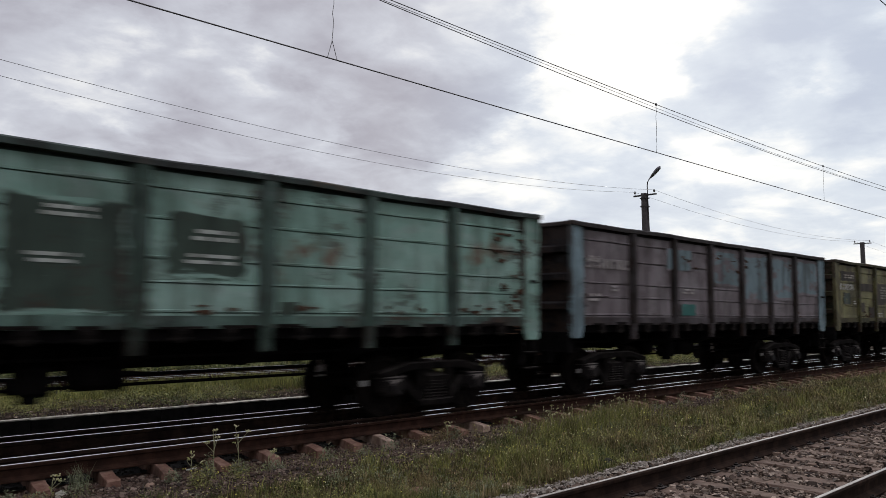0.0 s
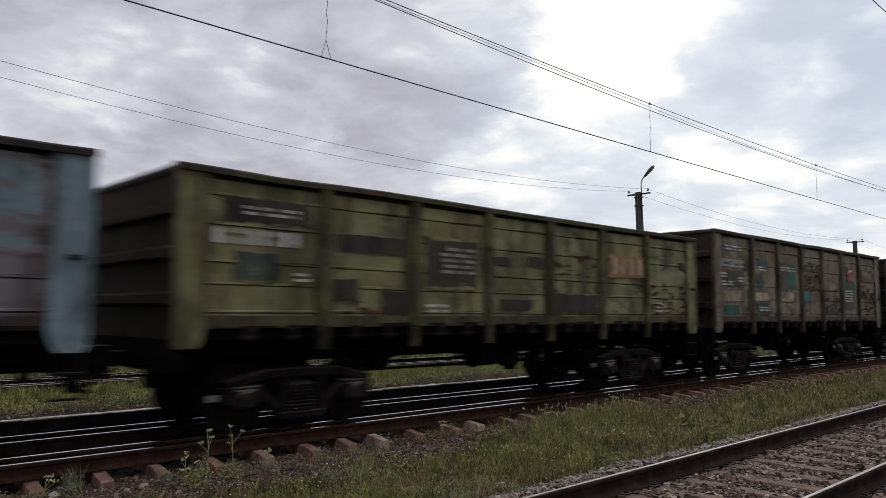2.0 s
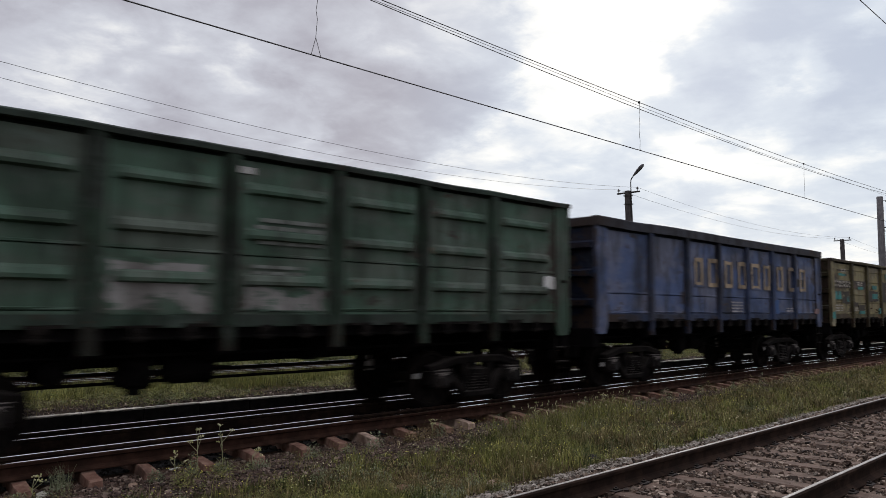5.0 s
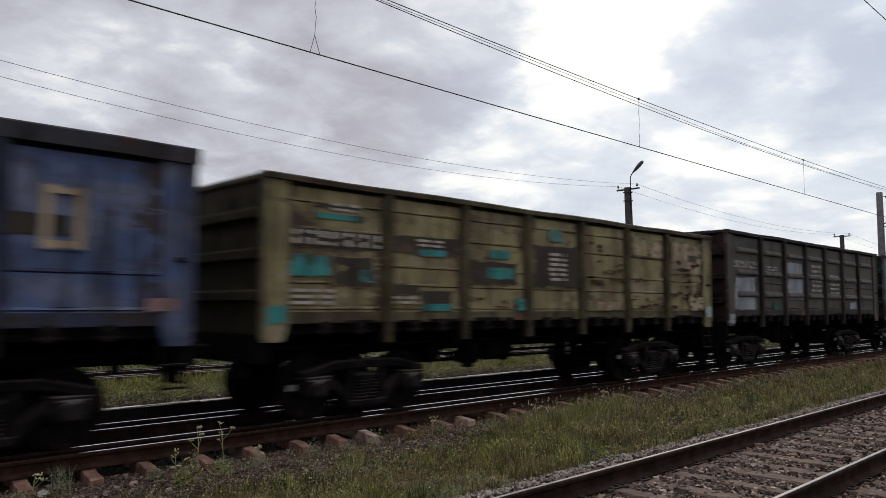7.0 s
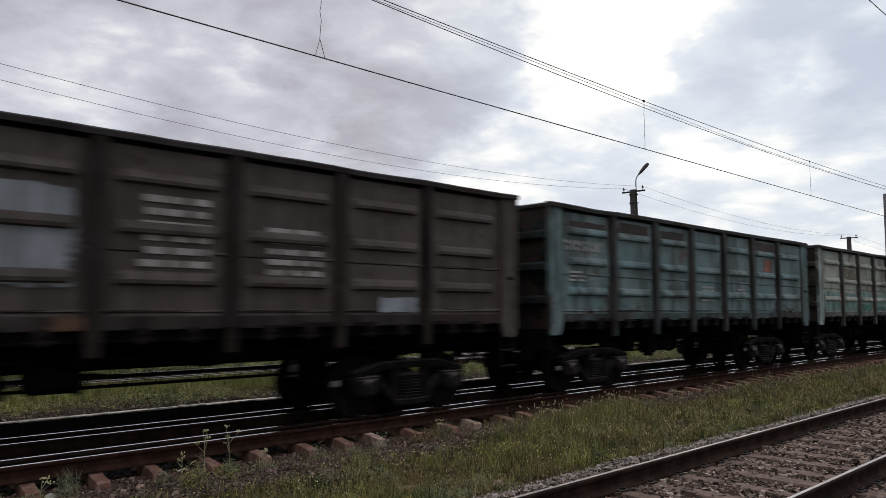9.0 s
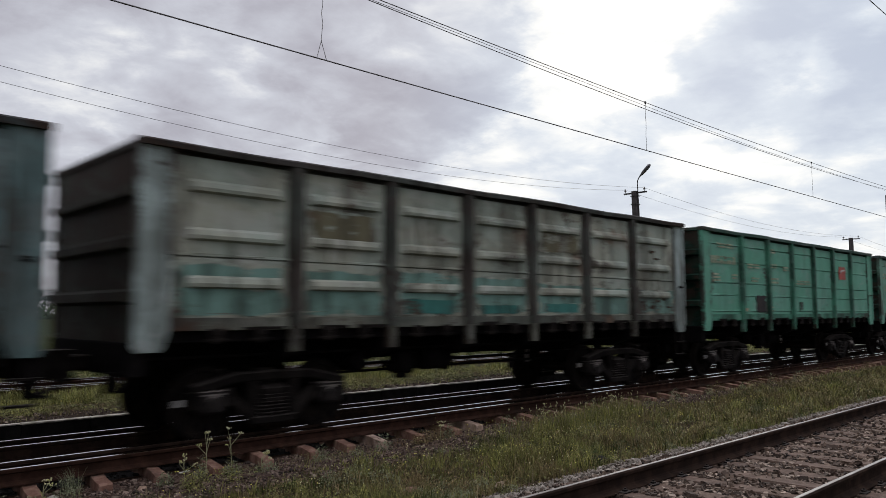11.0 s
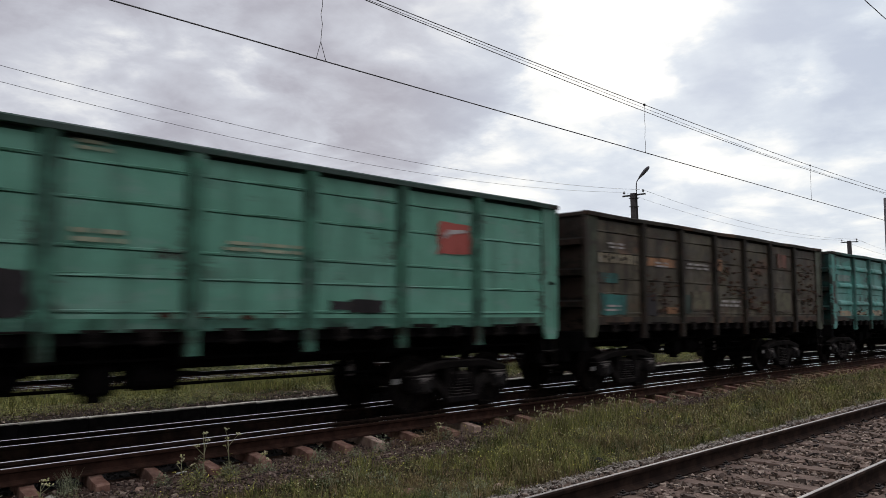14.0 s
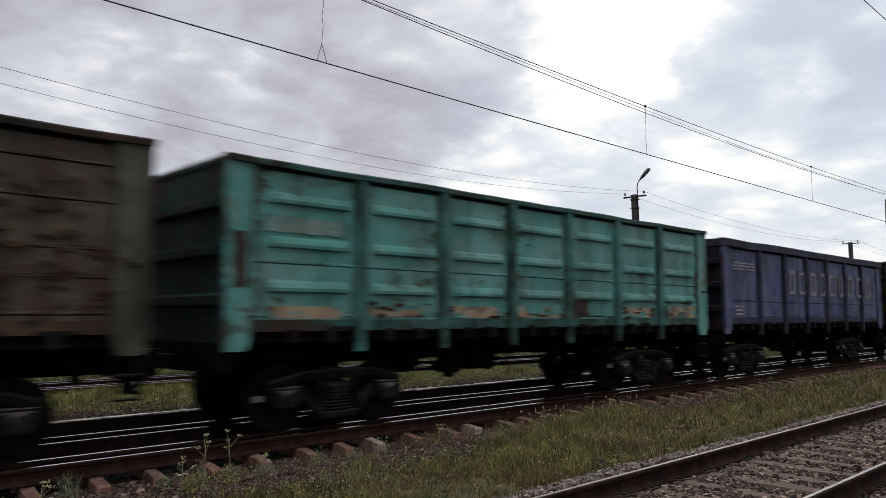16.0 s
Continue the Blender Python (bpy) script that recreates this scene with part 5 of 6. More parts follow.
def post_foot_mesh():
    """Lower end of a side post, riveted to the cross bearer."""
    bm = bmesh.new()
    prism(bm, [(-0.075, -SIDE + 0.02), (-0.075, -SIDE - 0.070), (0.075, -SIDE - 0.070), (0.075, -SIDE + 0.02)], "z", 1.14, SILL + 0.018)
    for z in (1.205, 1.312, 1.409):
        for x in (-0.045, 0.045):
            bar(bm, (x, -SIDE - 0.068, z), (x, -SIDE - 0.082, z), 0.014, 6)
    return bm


def floor_mesh():
    bm = bmesh.new()
    soft_box(bm, -HALF + 0.12, HALF - 0.12, -SIDE + 0.06, SIDE - 0.06, 1.291, 1.527, 0.01)
    return bm


def centre_sill_mesh():
    bm = bmesh.new()
    prism(bm, [(-0.31, 1.291), (-0.31, 0.904), (-0.17, 0.904), (-0.17, 1.183), (0.17, 1.183), (0.17, 0.904), (0.31, 0.904), (0.31, 1.291)], "x", -HALF + 0.05, HALF - 0.05)
    return bm


def cross_mesh():
    bm = bmesh.new()
    prism(bm, [(-SIDE + 0.02, 1.291), (-SIDE + 0.02, 1.097), (-0.9, 0.925), (0.9, 0.925), (SIDE - 0.02, 1.097), (SIDE - 0.02, 1.291)], "x", -0.09, 0.09)
    return bm


def end_beam_mesh():
    bm = bmesh.new()
    soft_box(bm, HALF - 0.19, HALF + 0.01, -SIDE + 0.02, SIDE - 0.02, 0.904, 1.312, 0.015)
    for s in (-1, 1):
        soft_box(bm, HALF - 0.06, HALF + 0.06, s * 0.95 - 0.12, s * 0.95 + 0.12, 0.70, 0.95, 0.01)
    return bm


def coupler_mesh():
    bm = bmesh.new()
    soft_box(bm, HALF, HALF + 0.22, -0.11, 0.11, 0.93, 1.13, 0.02)
    prism(bm, [(HALF + 0.18, -0.12), (HALF + 0.30, -0.22), (HALF + 0.455, -0.20), (HALF + 0.46, 0.03), (HALF + 0.40, 0.10), (HALF + 0.46, 0.18), (HALF + 0.36, 0.21), (HALF + 0.18, 0.12)], "z", 0.84, 1.20)
    bar(bm, (HALF + 0.03, -0.34, 0.98), (HALF + 0.22, -0.34, 0.70), 0.03, 8)
    bar(bm, (HALF + 0.22, -0.34, 0.70), (HALF + 0.46, -0.25, 0.62), 0.03, 8)
    return bm


def brake_mesh():
    """Brake cylinder with its lever bracket under the floor."""
    bm = bmesh.new()
    lathe(bm, [(-0.34, 0.06), (-0.33, 0.17), (-0.26, 0.20), (0.20, 0.20), (0.27, 0.23), (0.31, 0.23), (0.33, 0.08)], 18)
    bmesh.ops.rotate(bm, verts=bm.verts[:], cent=(0, 0, 0), matrix=Matrix.Rotation(radians(-90), 3, "Z"))
    bmesh.ops.translate(bm, verts=bm.verts[:], vec=(-1.04, -0.78, 0.83))
    beam(bm, (-1.30, -0.78, 0.85), (-1.30, -0.78, 1.15), 0.10, 0.10)
    beam(bm, (-0.80, -0.78, 0.85), (-0.80, -0.78, 1.15), 0.10, 0.10)
    bar(bm, (-0.72, -0.78, 0.83), (-0.2, -0.70, 0.78), 0.03, 8)
    return bm


def valve_mesh():
    """Air distributor with its chamber, hung on a bracket."""
    bm = bmesh.new()
    soft_box(bm, -1.93, -1.53, -0.94, -0.62, 0.60, 0.98, 0.05)
    bar(bm, (-1.75, -0.80, 0.53), (-1.75, -0.80, 0.62), 0.12, 12)
    bar(bm, (-1.93, -0.76, 0.72), (-2.02, -0.76, 0.72), 0.09, 12)
    soft_box(bm, -1.86, -1.62, -0.86, -0.70, 0.95, 1.18, 0.02)
    bar(bm, (-1.60, -0.85, 0.70), (-1.30, -0.85, 0.90), 0.016, 6)
    return bm


def reservoir_mesh():
    bm = bmesh.new()
    lathe(bm, [(-0.46, 0.06), (-0.42, 0.14), (-0.34, 0.18), (0.34, 0.18), (0.42, 0.14), (0.46, 0.06)], 18)
    bmesh.ops.translate(bm, verts=bm.verts[:], vec=(-2.72, -0.55, 0.86))
    beam(bm, (-2.72, -0.75, 0.9), (-2.72, -0.75, 1.15), 0.05, 0.30)
    beam(bm, (-2.72, -0.25, 0.9), (-2.72, -0.25, 1.15), 0.05, 0.30)
    return bm


def rods_mesh():
    bm = bmesh.new()
    bar(bm, (-3.1, -0.45, 0.66), (3.1, -0.45, 0.66), 0.022, 8)
    bar(bm, (-2.9, 0.35, 0.72), (2.9, 0.30, 0.72), 0.022, 8)
    bar(bm, (-6.2, -1.05, 1.04), (6.2, -1.05, 1.04), 0.021, 8)
    for x in (-1.9, 0.2, 2.0):
        beam(bm, (x, -0.45, 0.66), (x + 0.1, -0.45, 1.1), 0.03, 0.05)
        beam(bm, (x, 0.32, 0.72), (x - 0.1, 0.32, 1.1), 0.03, 0.05)
    return bm


def step_mesh():
    """Footstep and handrail below the corner."""
    bm = bmesh.new()
    x0, x1 = HALF - 0.40, HALF - 0.05
    for x in (x0, x1):
        box(bm, x - 0.012, x + 0.012, -SIDE + 0.0, -SIDE + 0.03, 0.667, 1.237)
    for z in (0.688, 0.968):
        box(bm, x0, x1, -SIDE - 0.05, -SIDE + 0.06, z - 0.012, z + 0.012)
    return bm


def plate_mesh():
    bm = bmesh.new()
    soft_box(bm, -0.062, 0.062, -0.012, 0.012, -0.042, 0.042, 0.004)
    return bm


def pale_spot_plate_mesh():
    bm = bmesh.new()
    soft_box(bm, -0.075, 0.075, -0.012, 0.012, -0.10, 0.10, 0.005)
    beam(bm, (0, 0.01, 0.10), (0, 0.01, 0.30), 0.02, 0.03)
    return bm


def bolster_mesh():
    bm = bmesh.new()
    prism(bm, [(-1.12, 0.62), (-1.12, 0.44), (-0.5, 0.36), (0.5, 0.36), (1.12, 0.44), (1.12, 0.62), (0.5, 0.80), (-0.5, 0.80)], "x", -0.2, 0.2)
    bar(bm, (0, 0, 0.78), (0, 0, 0.94), 0.2, 14)
    for s in (-1, 1):
        soft_box(bm, -0.15, 0.15, s * 0.76 - 0.1, s * 0.76 + 0.1, 0.74, 0.88, 0.02)
        beam(bm, (s * 0.42, -0.5, 0.38), (s * 0.42, -0.5, 0.75), 0.08, 0.09)
        beam(bm, (s * 0.42, 0.5, 0.38), (s * 0.42, 0.5, 0.75), 0.08, 0.09)
        bar(bm, (s * 0.42, -0.75, 0.40), (s * 0.42, 0.75, 0.40), 0.045, 8)
    return bm


def side_frame_mesh():
    """Cast three-piece bogie side frame with open windows."""
    bm = bmesh.new()
    for s in (-1, 1):
        beam(bm, (s * 1.20, 0, 0.655), (s * 0.56, 0, 0.80), 0.20, 0.13)
        beam(bm, (s * 0.62, 0, 0.79), (0, 0, 0.80), 0.20, 0.13)
        beam(bm, (s * 0.74, 0, 0.60), (s * 0.30, 0, 0.22), 0.17, 0.13)
        beam(bm, (s * 0.315, 0, 0.18), (s * 0.315, 0, 0.80), 0.17, 0.13)
        beam(bm, (s * 0.36, 0, 0.20), (0, 0, 0.19), 0.20, 0.11)
        beam(bm, (s * 1.16, 0, 0.64), (s * 1.16, 0, 0.40), 0.18, 0.11)
        beam(bm, (s * 0.70, 0, 0.66), (s * 0.70, 0, 0.42), 0.18, 0.11)
    bmesh.ops.bevel(bm, geom=bm.edges[:], offset=0.018, segments=1, affect="EDGES")
    return bm


def axle_box_mesh():
    bm = bmesh.new()
    soft_box(bm, -0.165, 0.165, -0.13, 0.13, 0.34, 0.62, 0.035)
    bar(bm, (0, -0.125, 0.475), (0, -0.185, 0.475), 0.115, 16, 0.10)
    soft_box(bm, -0.19, 0.19, -0.11, 0.11, 0.59, 0.645, 0.012)
    return bm


def spring_mesh():
    bm = bmesh.new()
    prof = [(0.25, 0.03)]
    for k in range(6):
        z = 0.265 + k * 0.05
        prof += [(z - 0.006, 0.06), (z + 0.004, 0.095), (z + 0.022, 0.095), (z + 0.032, 0.06)]
    lathe(bm, prof + [(0.56, 0.03)], 12)
    bmesh.ops.rotate(bm, verts=bm.verts[:], cent=(0, 0, 0), matrix=Matrix.Rotation(radians(90), 3, "X"))
    return bm


def wheelset_mesh():
    bm = bmesh.new()
    for s in (-1, 1):
        lathe(bm, [(s * y, r) for y, r in ((0.685, 0.13), (0.700, 0.16), (0.735, 0.20), (0.745, 0.34), (0.722, 0.42), (0.722, 0.485), (0.732, 0.503), (0.748, 0.500), (0.758, 0.480), (0.850, 0.4725), (0.856, 0.42), (0.800, 0.40), (0.782, 0.20), (0.845, 0.17), (0.855, 0.09))], 32)
    bar(bm, (0, -0.70, 0), (0, 0.70, 0), 0.083, 16)
    for s in (-1, 1):
        bar(bm, (0, s * 0.84, 0), (0, s * 1.06, 0), 0.068, 12)
        for k in range(3):
            b = k * 2.0944
            bar(bm, (0.27 * math.cos(b), s * 0.772, 0.27 * math.sin(b)), (0.27 * math.cos(b), s * 0.80, 0.27 * math.sin(b)), 0.03, 8)
    return bm


def ragged_patch(x0, x1, z0, z1, y, seed):
    """A repainted or rusted area with an uneven outline."""
    rnd = random.Random(seed)
    w, h = x1 - x0, z1 - z0
    amp = min(0.05, 0.14 * min(w, h))
    pts = []
    for (ax, az), (bx, bz) in (((x0, z0), (x1, z0)), ((x1, z0), (x1, z1)), ((x1, z1), (x0, z1)), ((x0, z1), (x0, z0))):
        n = max(2, int(math.hypot(bx - ax, bz - az) / 0.10))
        for i in range(n):
            t = i / n
            pts.append((ax + (bx - ax) * t + rnd.uniform(-amp, amp), az + (bz - az) * t + rnd.uniform(-amp, amp) * 0.6))
    bm = bmesh.new()
    prism(bm, pts, "y", y - 0.004, y + 0.012)
    return bm


def rust_flakes(x0, x1, z0, z1, y, seed):
    """Flakes of bare rusty steel, drawn out along the sheet."""
    rnd = random.Random(seed)
    bm = bmesh.new()
    for k in range(max(3, int((x1 - x0) * (z1 - z0) * 26))):
        cx = rnd.uniform(x0, x1)
        cz = z0 + (z1 - z0) * rnd.random() ** 1.3
        w, h = rnd.uniform(0.03, 0.16), rnd.uniform(0.012, 0.05)
        n = 9
        pts = []
        for i in range(n):
            a = 2 * math.pi * i / n
            q = rnd.uniform(0.55, 1.15)
            pts.append((cx + w * q * math.cos(a), cz + h * q * math.sin(a)))
        prism(bm, pts, "y", y - 0.003 - 0.0004 * k, y + 0.010)
    return bm


def lettering(x0, x1, z0, z1, y, rows, seed, blocks):
    """Illegible writing: plain bars in rows, one mesh a bar."""
    rnd = random.Random(seed)
    pitch = (z1 - z0) / rows
    bars = []
    for r in range(rows):
        low, high = (0.10, 0.92) if blocks else (0.22, 0.76)
        za, zb = z0 + pitch * (r + low), z0 + pitch * (r + high)
        x = x0 + (rnd.uniform(0, 0.12) * (x1 - x0) if rows > 1 else 0)
        while x < x1 - 0.03:
            w = blocks * rnd.choice((1.0, 1.0, 0.85, 0.5)) if blocks else rnd.uniform(0.14, 0.45)
            e = min(x1, x + w)
            spans = [(za, zb)]
            if blocks and blocks < 0.15 and rnd.random() < 0.6:
                cut, gap = rnd.uniform(0.3, 0.7), (zb - za) * 0.14
                spans = [(za, za + (zb - za) * cut - gap), (za + (zb - za) * cut + gap, zb)]
            for lo, hi in spans:
                bm = bmesh.new()
                box(bm, x, e, y - 0.004, y + 0.004, lo, hi)
                bars.append(bm)
            x = e + (blocks * 0.62 if blocks else rnd.uniform(0.03, 0.09))
    return bars


def block_frame(x0, x1, z0, z1, y):
    """A plain upright block of the painted company mark."""
    bm = bmesh.new()
    t = min(0.11, (x1 - x0) * 0.3)
    box(bm, x0, x0 + t, y - 0.004, y + 0.004, z0, z1)
    box(bm, x1 - t, x1, y - 0.004, y + 0.004, z0, z1)
    box(bm, x0 + t, x1 - t, y - 0.004, y + 0.004, z1 - t, z1)
    box(bm, x0 + t, x1 - t, y - 0.004, y + 0.004, z0, z0 + t)
    return bm


TURN = Matrix.Rotation(math.pi, 4, "Z")


def bogie(wagon, x):
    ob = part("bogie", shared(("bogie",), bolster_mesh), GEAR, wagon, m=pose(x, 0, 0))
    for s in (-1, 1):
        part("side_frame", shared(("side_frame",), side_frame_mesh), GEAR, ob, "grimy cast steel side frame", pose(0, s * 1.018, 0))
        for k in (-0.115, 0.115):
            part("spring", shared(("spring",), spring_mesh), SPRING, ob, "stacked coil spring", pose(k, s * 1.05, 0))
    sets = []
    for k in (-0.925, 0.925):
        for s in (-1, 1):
            part("axle_box", shared(("axle_box",), axle_box_mesh), TOPLIT, ob, "", pose(k, s * 1.03, 0, 0, 0, 0 if s < 0 else 180))
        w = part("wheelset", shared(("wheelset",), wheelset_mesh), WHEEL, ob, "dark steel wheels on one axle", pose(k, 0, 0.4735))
        sets.append((w, k))
    return sets


WAGONS, WHEELSETS, COATS = [], [], {}


def wagon(number, style, rim, base, alt, rust, grime, marks, label, deep=0.085, corner=None, chord=None, blue_mark=False):
    """A four-axle open wagon of 13.92 m over the couplers."""
    thing = tagged(new("gondola_wagon"), label, "freight wagon", "wagons of the passing train")
    body = paint("wagon_paint", base, alt, rust, grime, gloss=0.36 if number in (10, 11) else 0.2)
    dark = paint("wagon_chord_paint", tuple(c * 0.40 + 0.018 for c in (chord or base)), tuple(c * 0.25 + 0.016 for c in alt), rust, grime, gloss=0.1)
    # posts: body paint darkened, their shade put into the colour along with grime
    post_shade = paint("wagon_post_shade_paint", tuple(c * (0.66 if number in (10, 11, 13) else 0.24 if number == 12 else 0.34 if number in (0, 6, 7) else 0.48) + d for c, d in zip((chord or base) if number in (1, 8, 9) else base, (0.007, 0.005, 0.004))), tuple(c * 0.22 + 0.010 for c in alt), rust * 0.7, 0.45, gloss=0.07)
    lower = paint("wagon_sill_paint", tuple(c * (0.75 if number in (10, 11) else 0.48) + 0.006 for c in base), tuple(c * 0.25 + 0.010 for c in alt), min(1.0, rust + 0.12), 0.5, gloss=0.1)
    # ends: near-black copy of the body paint, the gap's shade put into the colour
    in_shade = paint("wagon_shade_paint", tuple(c * 0.17 + 0.006 for c in base), tuple(c * 0.07 + 0.006 for c in base), rust * 0.1, 0.5, gloss=0.03)
    # post feet: a darker, duller copy of the body paint
    dark_foot = paint("wagon_foot_paint", tuple(c * (0.62 if number in (10, 11, 13) else 0.34) + d for c, d in zip(base, (0.012, 0.010, 0.009))), (0.030, 0.025, 0.022), rust * 0.6, 0.6, gloss=0.05)
    edge = paint("wagon_corner_paint", corner, tuple(c * 0.8 for c in corner), rust * 0.5, grime) if corner else body
    for turn in (Matrix.Identity(4), TURN):
        for k in range(7):
            if k in (0, 6):
                wd = HALF - 0.43 - 2.5 * PITCH
                cx = (2.5 * PITCH + wd / 2) * (-1 if k == 0 else 1)
            else:
                wd, cx = PITCH, (k - 3) * PITCH
            me = shared(("side_panel", style, round(wd, 2), rim, deep), lambda: panel_mesh(style, wd, rim, deep))
            part("side_panel", me, body, thing, m=turn @ pose(cx, 0, 0))
        for k in range(6):
            part("side_post", shared(("side_post", rim), lambda: post_mesh(rim)), post_shade, thing, m=turn @ pose((k - 2.5) * PITCH, 0, 0))
            part("post_foot", shared(("post_foot",), post_foot_mesh), dark_foot, thing, m=turn @ pose((k - 2.5) * PITCH, 0, 0))
        part("corner_plate", shared(("corner_plate", rim), lambda: corner_mesh(rim)), edge, thing, m=turn)
        me = shared(("corner_plate", rim, "left"), lambda: mirrored(corner_mesh(rim)))
        part("corner_plate", me, edge, thing, m=turn)
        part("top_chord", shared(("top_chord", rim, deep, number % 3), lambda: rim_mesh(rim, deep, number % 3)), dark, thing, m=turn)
        # the strip's dark paint stands in for the shadow under the chord
        part("upper_web", shared(("upper_web", rim, deep), lambda: shade_strip_mesh(rim, deep)), in_shade, thing, m=turn)
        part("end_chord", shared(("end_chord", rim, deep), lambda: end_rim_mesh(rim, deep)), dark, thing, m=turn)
        part("end_wall", shared(("end_wall", rim), lambda: end_wall_mesh(rim)), in_shade, thing, m=turn)
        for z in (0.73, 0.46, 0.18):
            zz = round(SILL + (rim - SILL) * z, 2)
            part("end_rib", shared(("end_rib", zz), lambda: end_rib_mesh(zz)), in_shade, thing, m=turn)
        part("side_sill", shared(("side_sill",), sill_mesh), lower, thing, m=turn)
        for k in range(14):
            x = (k // 2 - 3) * PITCH + (0.33 if k % 2 else -0.30)
            part("hatch_hinge", shared(("hatch_hinge",), hinge_mesh), LUG, thing, m=turn @ pose(x, 0, 0))
        part("corner_bracket", shared(("corner_bracket",), bracket_mesh), GEAR, thing, m=turn)
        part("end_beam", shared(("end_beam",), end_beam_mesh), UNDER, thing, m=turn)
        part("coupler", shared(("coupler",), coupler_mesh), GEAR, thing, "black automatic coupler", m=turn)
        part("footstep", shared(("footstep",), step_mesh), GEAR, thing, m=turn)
    soot = random.Random(900 + number)
    for k in range(7):
        for j in range(2):
            x0 = (k - 3.42 + 0.42 * j) * PITCH + soot.uniform(0.0, 0.28)
            x1 = x0 + soot.uniform(0.25, 0.75)
            if x0 > -6.05 and x1 < 6.05 and soot.random() < 0.72:
                part("soot_patch", ragged_patch(x0, x1, SILL - 0.002, SILL + soot.uniform(0.020, 0.060), -SIDE - 0.016, 2000 + number * 20 + k * 2 + j), LUG, thing)
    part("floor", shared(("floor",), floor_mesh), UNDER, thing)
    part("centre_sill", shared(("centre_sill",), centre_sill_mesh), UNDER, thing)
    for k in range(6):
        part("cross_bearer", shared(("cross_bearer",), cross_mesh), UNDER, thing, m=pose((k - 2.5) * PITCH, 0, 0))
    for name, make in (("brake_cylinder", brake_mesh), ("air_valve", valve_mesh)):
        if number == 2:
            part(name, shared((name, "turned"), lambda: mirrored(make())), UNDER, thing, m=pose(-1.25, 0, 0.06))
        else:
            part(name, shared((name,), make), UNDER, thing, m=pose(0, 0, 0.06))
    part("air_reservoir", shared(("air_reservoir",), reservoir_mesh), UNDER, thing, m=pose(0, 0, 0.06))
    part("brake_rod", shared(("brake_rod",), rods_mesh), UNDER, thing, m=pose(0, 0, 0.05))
    # plate added to give a pale spot here; no such part is known
    part("signal_plate", shared(("signal_plate",), pale_spot_plate_mesh), PAINTS["pale"], thing, "pale plate added behind the brake rods for a pale spot", pose(3.05, 0.45, 0.667))
    for x in (-5.75, 2.75):
        part("marker_plate", shared(("marker_plate",), plate_mesh), PAINTS["grey"], thing, "small pale painted plate", pose(x, -1.16, 0.52 if x < 0 else 0.58))
    for x in (-4.325, 4.325):
        for w, k in bogie(thing, x):
            WHEELSETS.append((w, k))
    for i, (kind, colour, x0, x1, z0, z1) in enumerate(marks):
        seed = number * 50 + i
        x0, x1 = max(x0, -6.47), min(x1, 6.47)
        z0, z1 = max(z0, SILL + 0.165 if abs(x0 + x1) < 11.6 else 1.27), min(z1, rim - 0.14)
        y = -SIDE - (0.036 if abs(x0 + x1) / 2 > 6.0 else 0.007 if style == "ribbed" else 0.009)
        y -= 0.0012 * i
        m = PAINTS[colour]
        if kind in "nt":
            key = (number, colour, "faint")
            if key not in COATS:
                tone = tuple(0.62 * a + 0.38 * b for a, b in zip(COLOURS[colour], base))
                COATS[key] = paint("lettering_coat", tone, tuple(0.5 * a + 0.3 * b for a, b in zip(COLOURS[colour], base)), 0.2, 0.2)
            faint = COATS[key]
        if kind == "p" and colour not in ("white", "dark", "pink"):
            if (number, colour) not in COATS:
                thin = colour in ("ltblue", "tan", "rust", "pgreen", "khaki", "pteal", "grey")
                COATS[number, colour] = paint("second_coat", base, alt, rust, grime, 0.8, COLOURS[colour], (0.54 if colour == "ltblue" else 0.62 if colour == "pteal" else 0.46) if thin else 0.95 if colour in ("palegrey", "green", "red") else 0.76)
            m = COATS[number, colour]
        if kind == "p":
            part("emblem" if colour == "red" else "paint_patch", ragged_patch(x0, x1, z0, max(z1, z0 + 0.06), y, seed), m, thing, "" if colour != "red" else "red painted emblem")
            if colour == "red" and number != 12:
                bm = bmesh.new()
                a, d, c, h = x0, x1 - x0, z0, z1 - z0
                prism(bm, [(a + 0.12 * d, c + 0.45 * h), (a + 0.35 * d, c + 0.62 * h), (a + 0.9 * d, c + 0.72 * h), (a + 0.9 * d, c + 0.80 * h), (a + 0.3 * d, c + 0.76 * h), (a + 0.08 * d, c + 0.55 * h)], "y", y - 0.012, y - 0.002)
                part("emblem_stroke", bm, PAINTS["pale"], thing, "pale stroke across the emblem")
        elif kind == "r":
            tagged(part("flaking_rust", rust_flakes(x0, x1, z0, z1, y, seed), RUSTED, thing), kind="stuff")
        elif kind == "n":
            c = (z0 + z1) / 2
            for bm in lettering(max(x0, -6.02), x1, c - 0.12, c + 0.12, y - 0.008, 1, seed, 0.108):
                part("number_bar", bm, faint, thing)
        elif kind == "t":
            c, h = (z0 + z1) / 2, max(0.15, z1 - z0)
            for bm in lettering(x0, x1, c - h / 2, c + h / 2, y - 0.006, max(2, min(6, round(h / 0.09))), seed, 0):
                part("lettering_bar", bm, faint, thing)
        elif kind == "s":
            for bm in lettering(x0, x1, z0, z1, y - 0.006, 1, seed, 0.20):
                part("lettering_bar", bm, m, thing)
        elif kind == "b":
            if (number, "block") not in COATS:
                COATS[number, "block"] = paint("block_coat", base, alt, rust, grime, 0.8, COLOURS[colour], 0.95)
            part("mark_block", block_frame(x0, x1, z0, z1, y - 0.004), COATS[number, "block"], thing, "plain pale painted block")
    WAGONS.append((thing, number))
    return thing


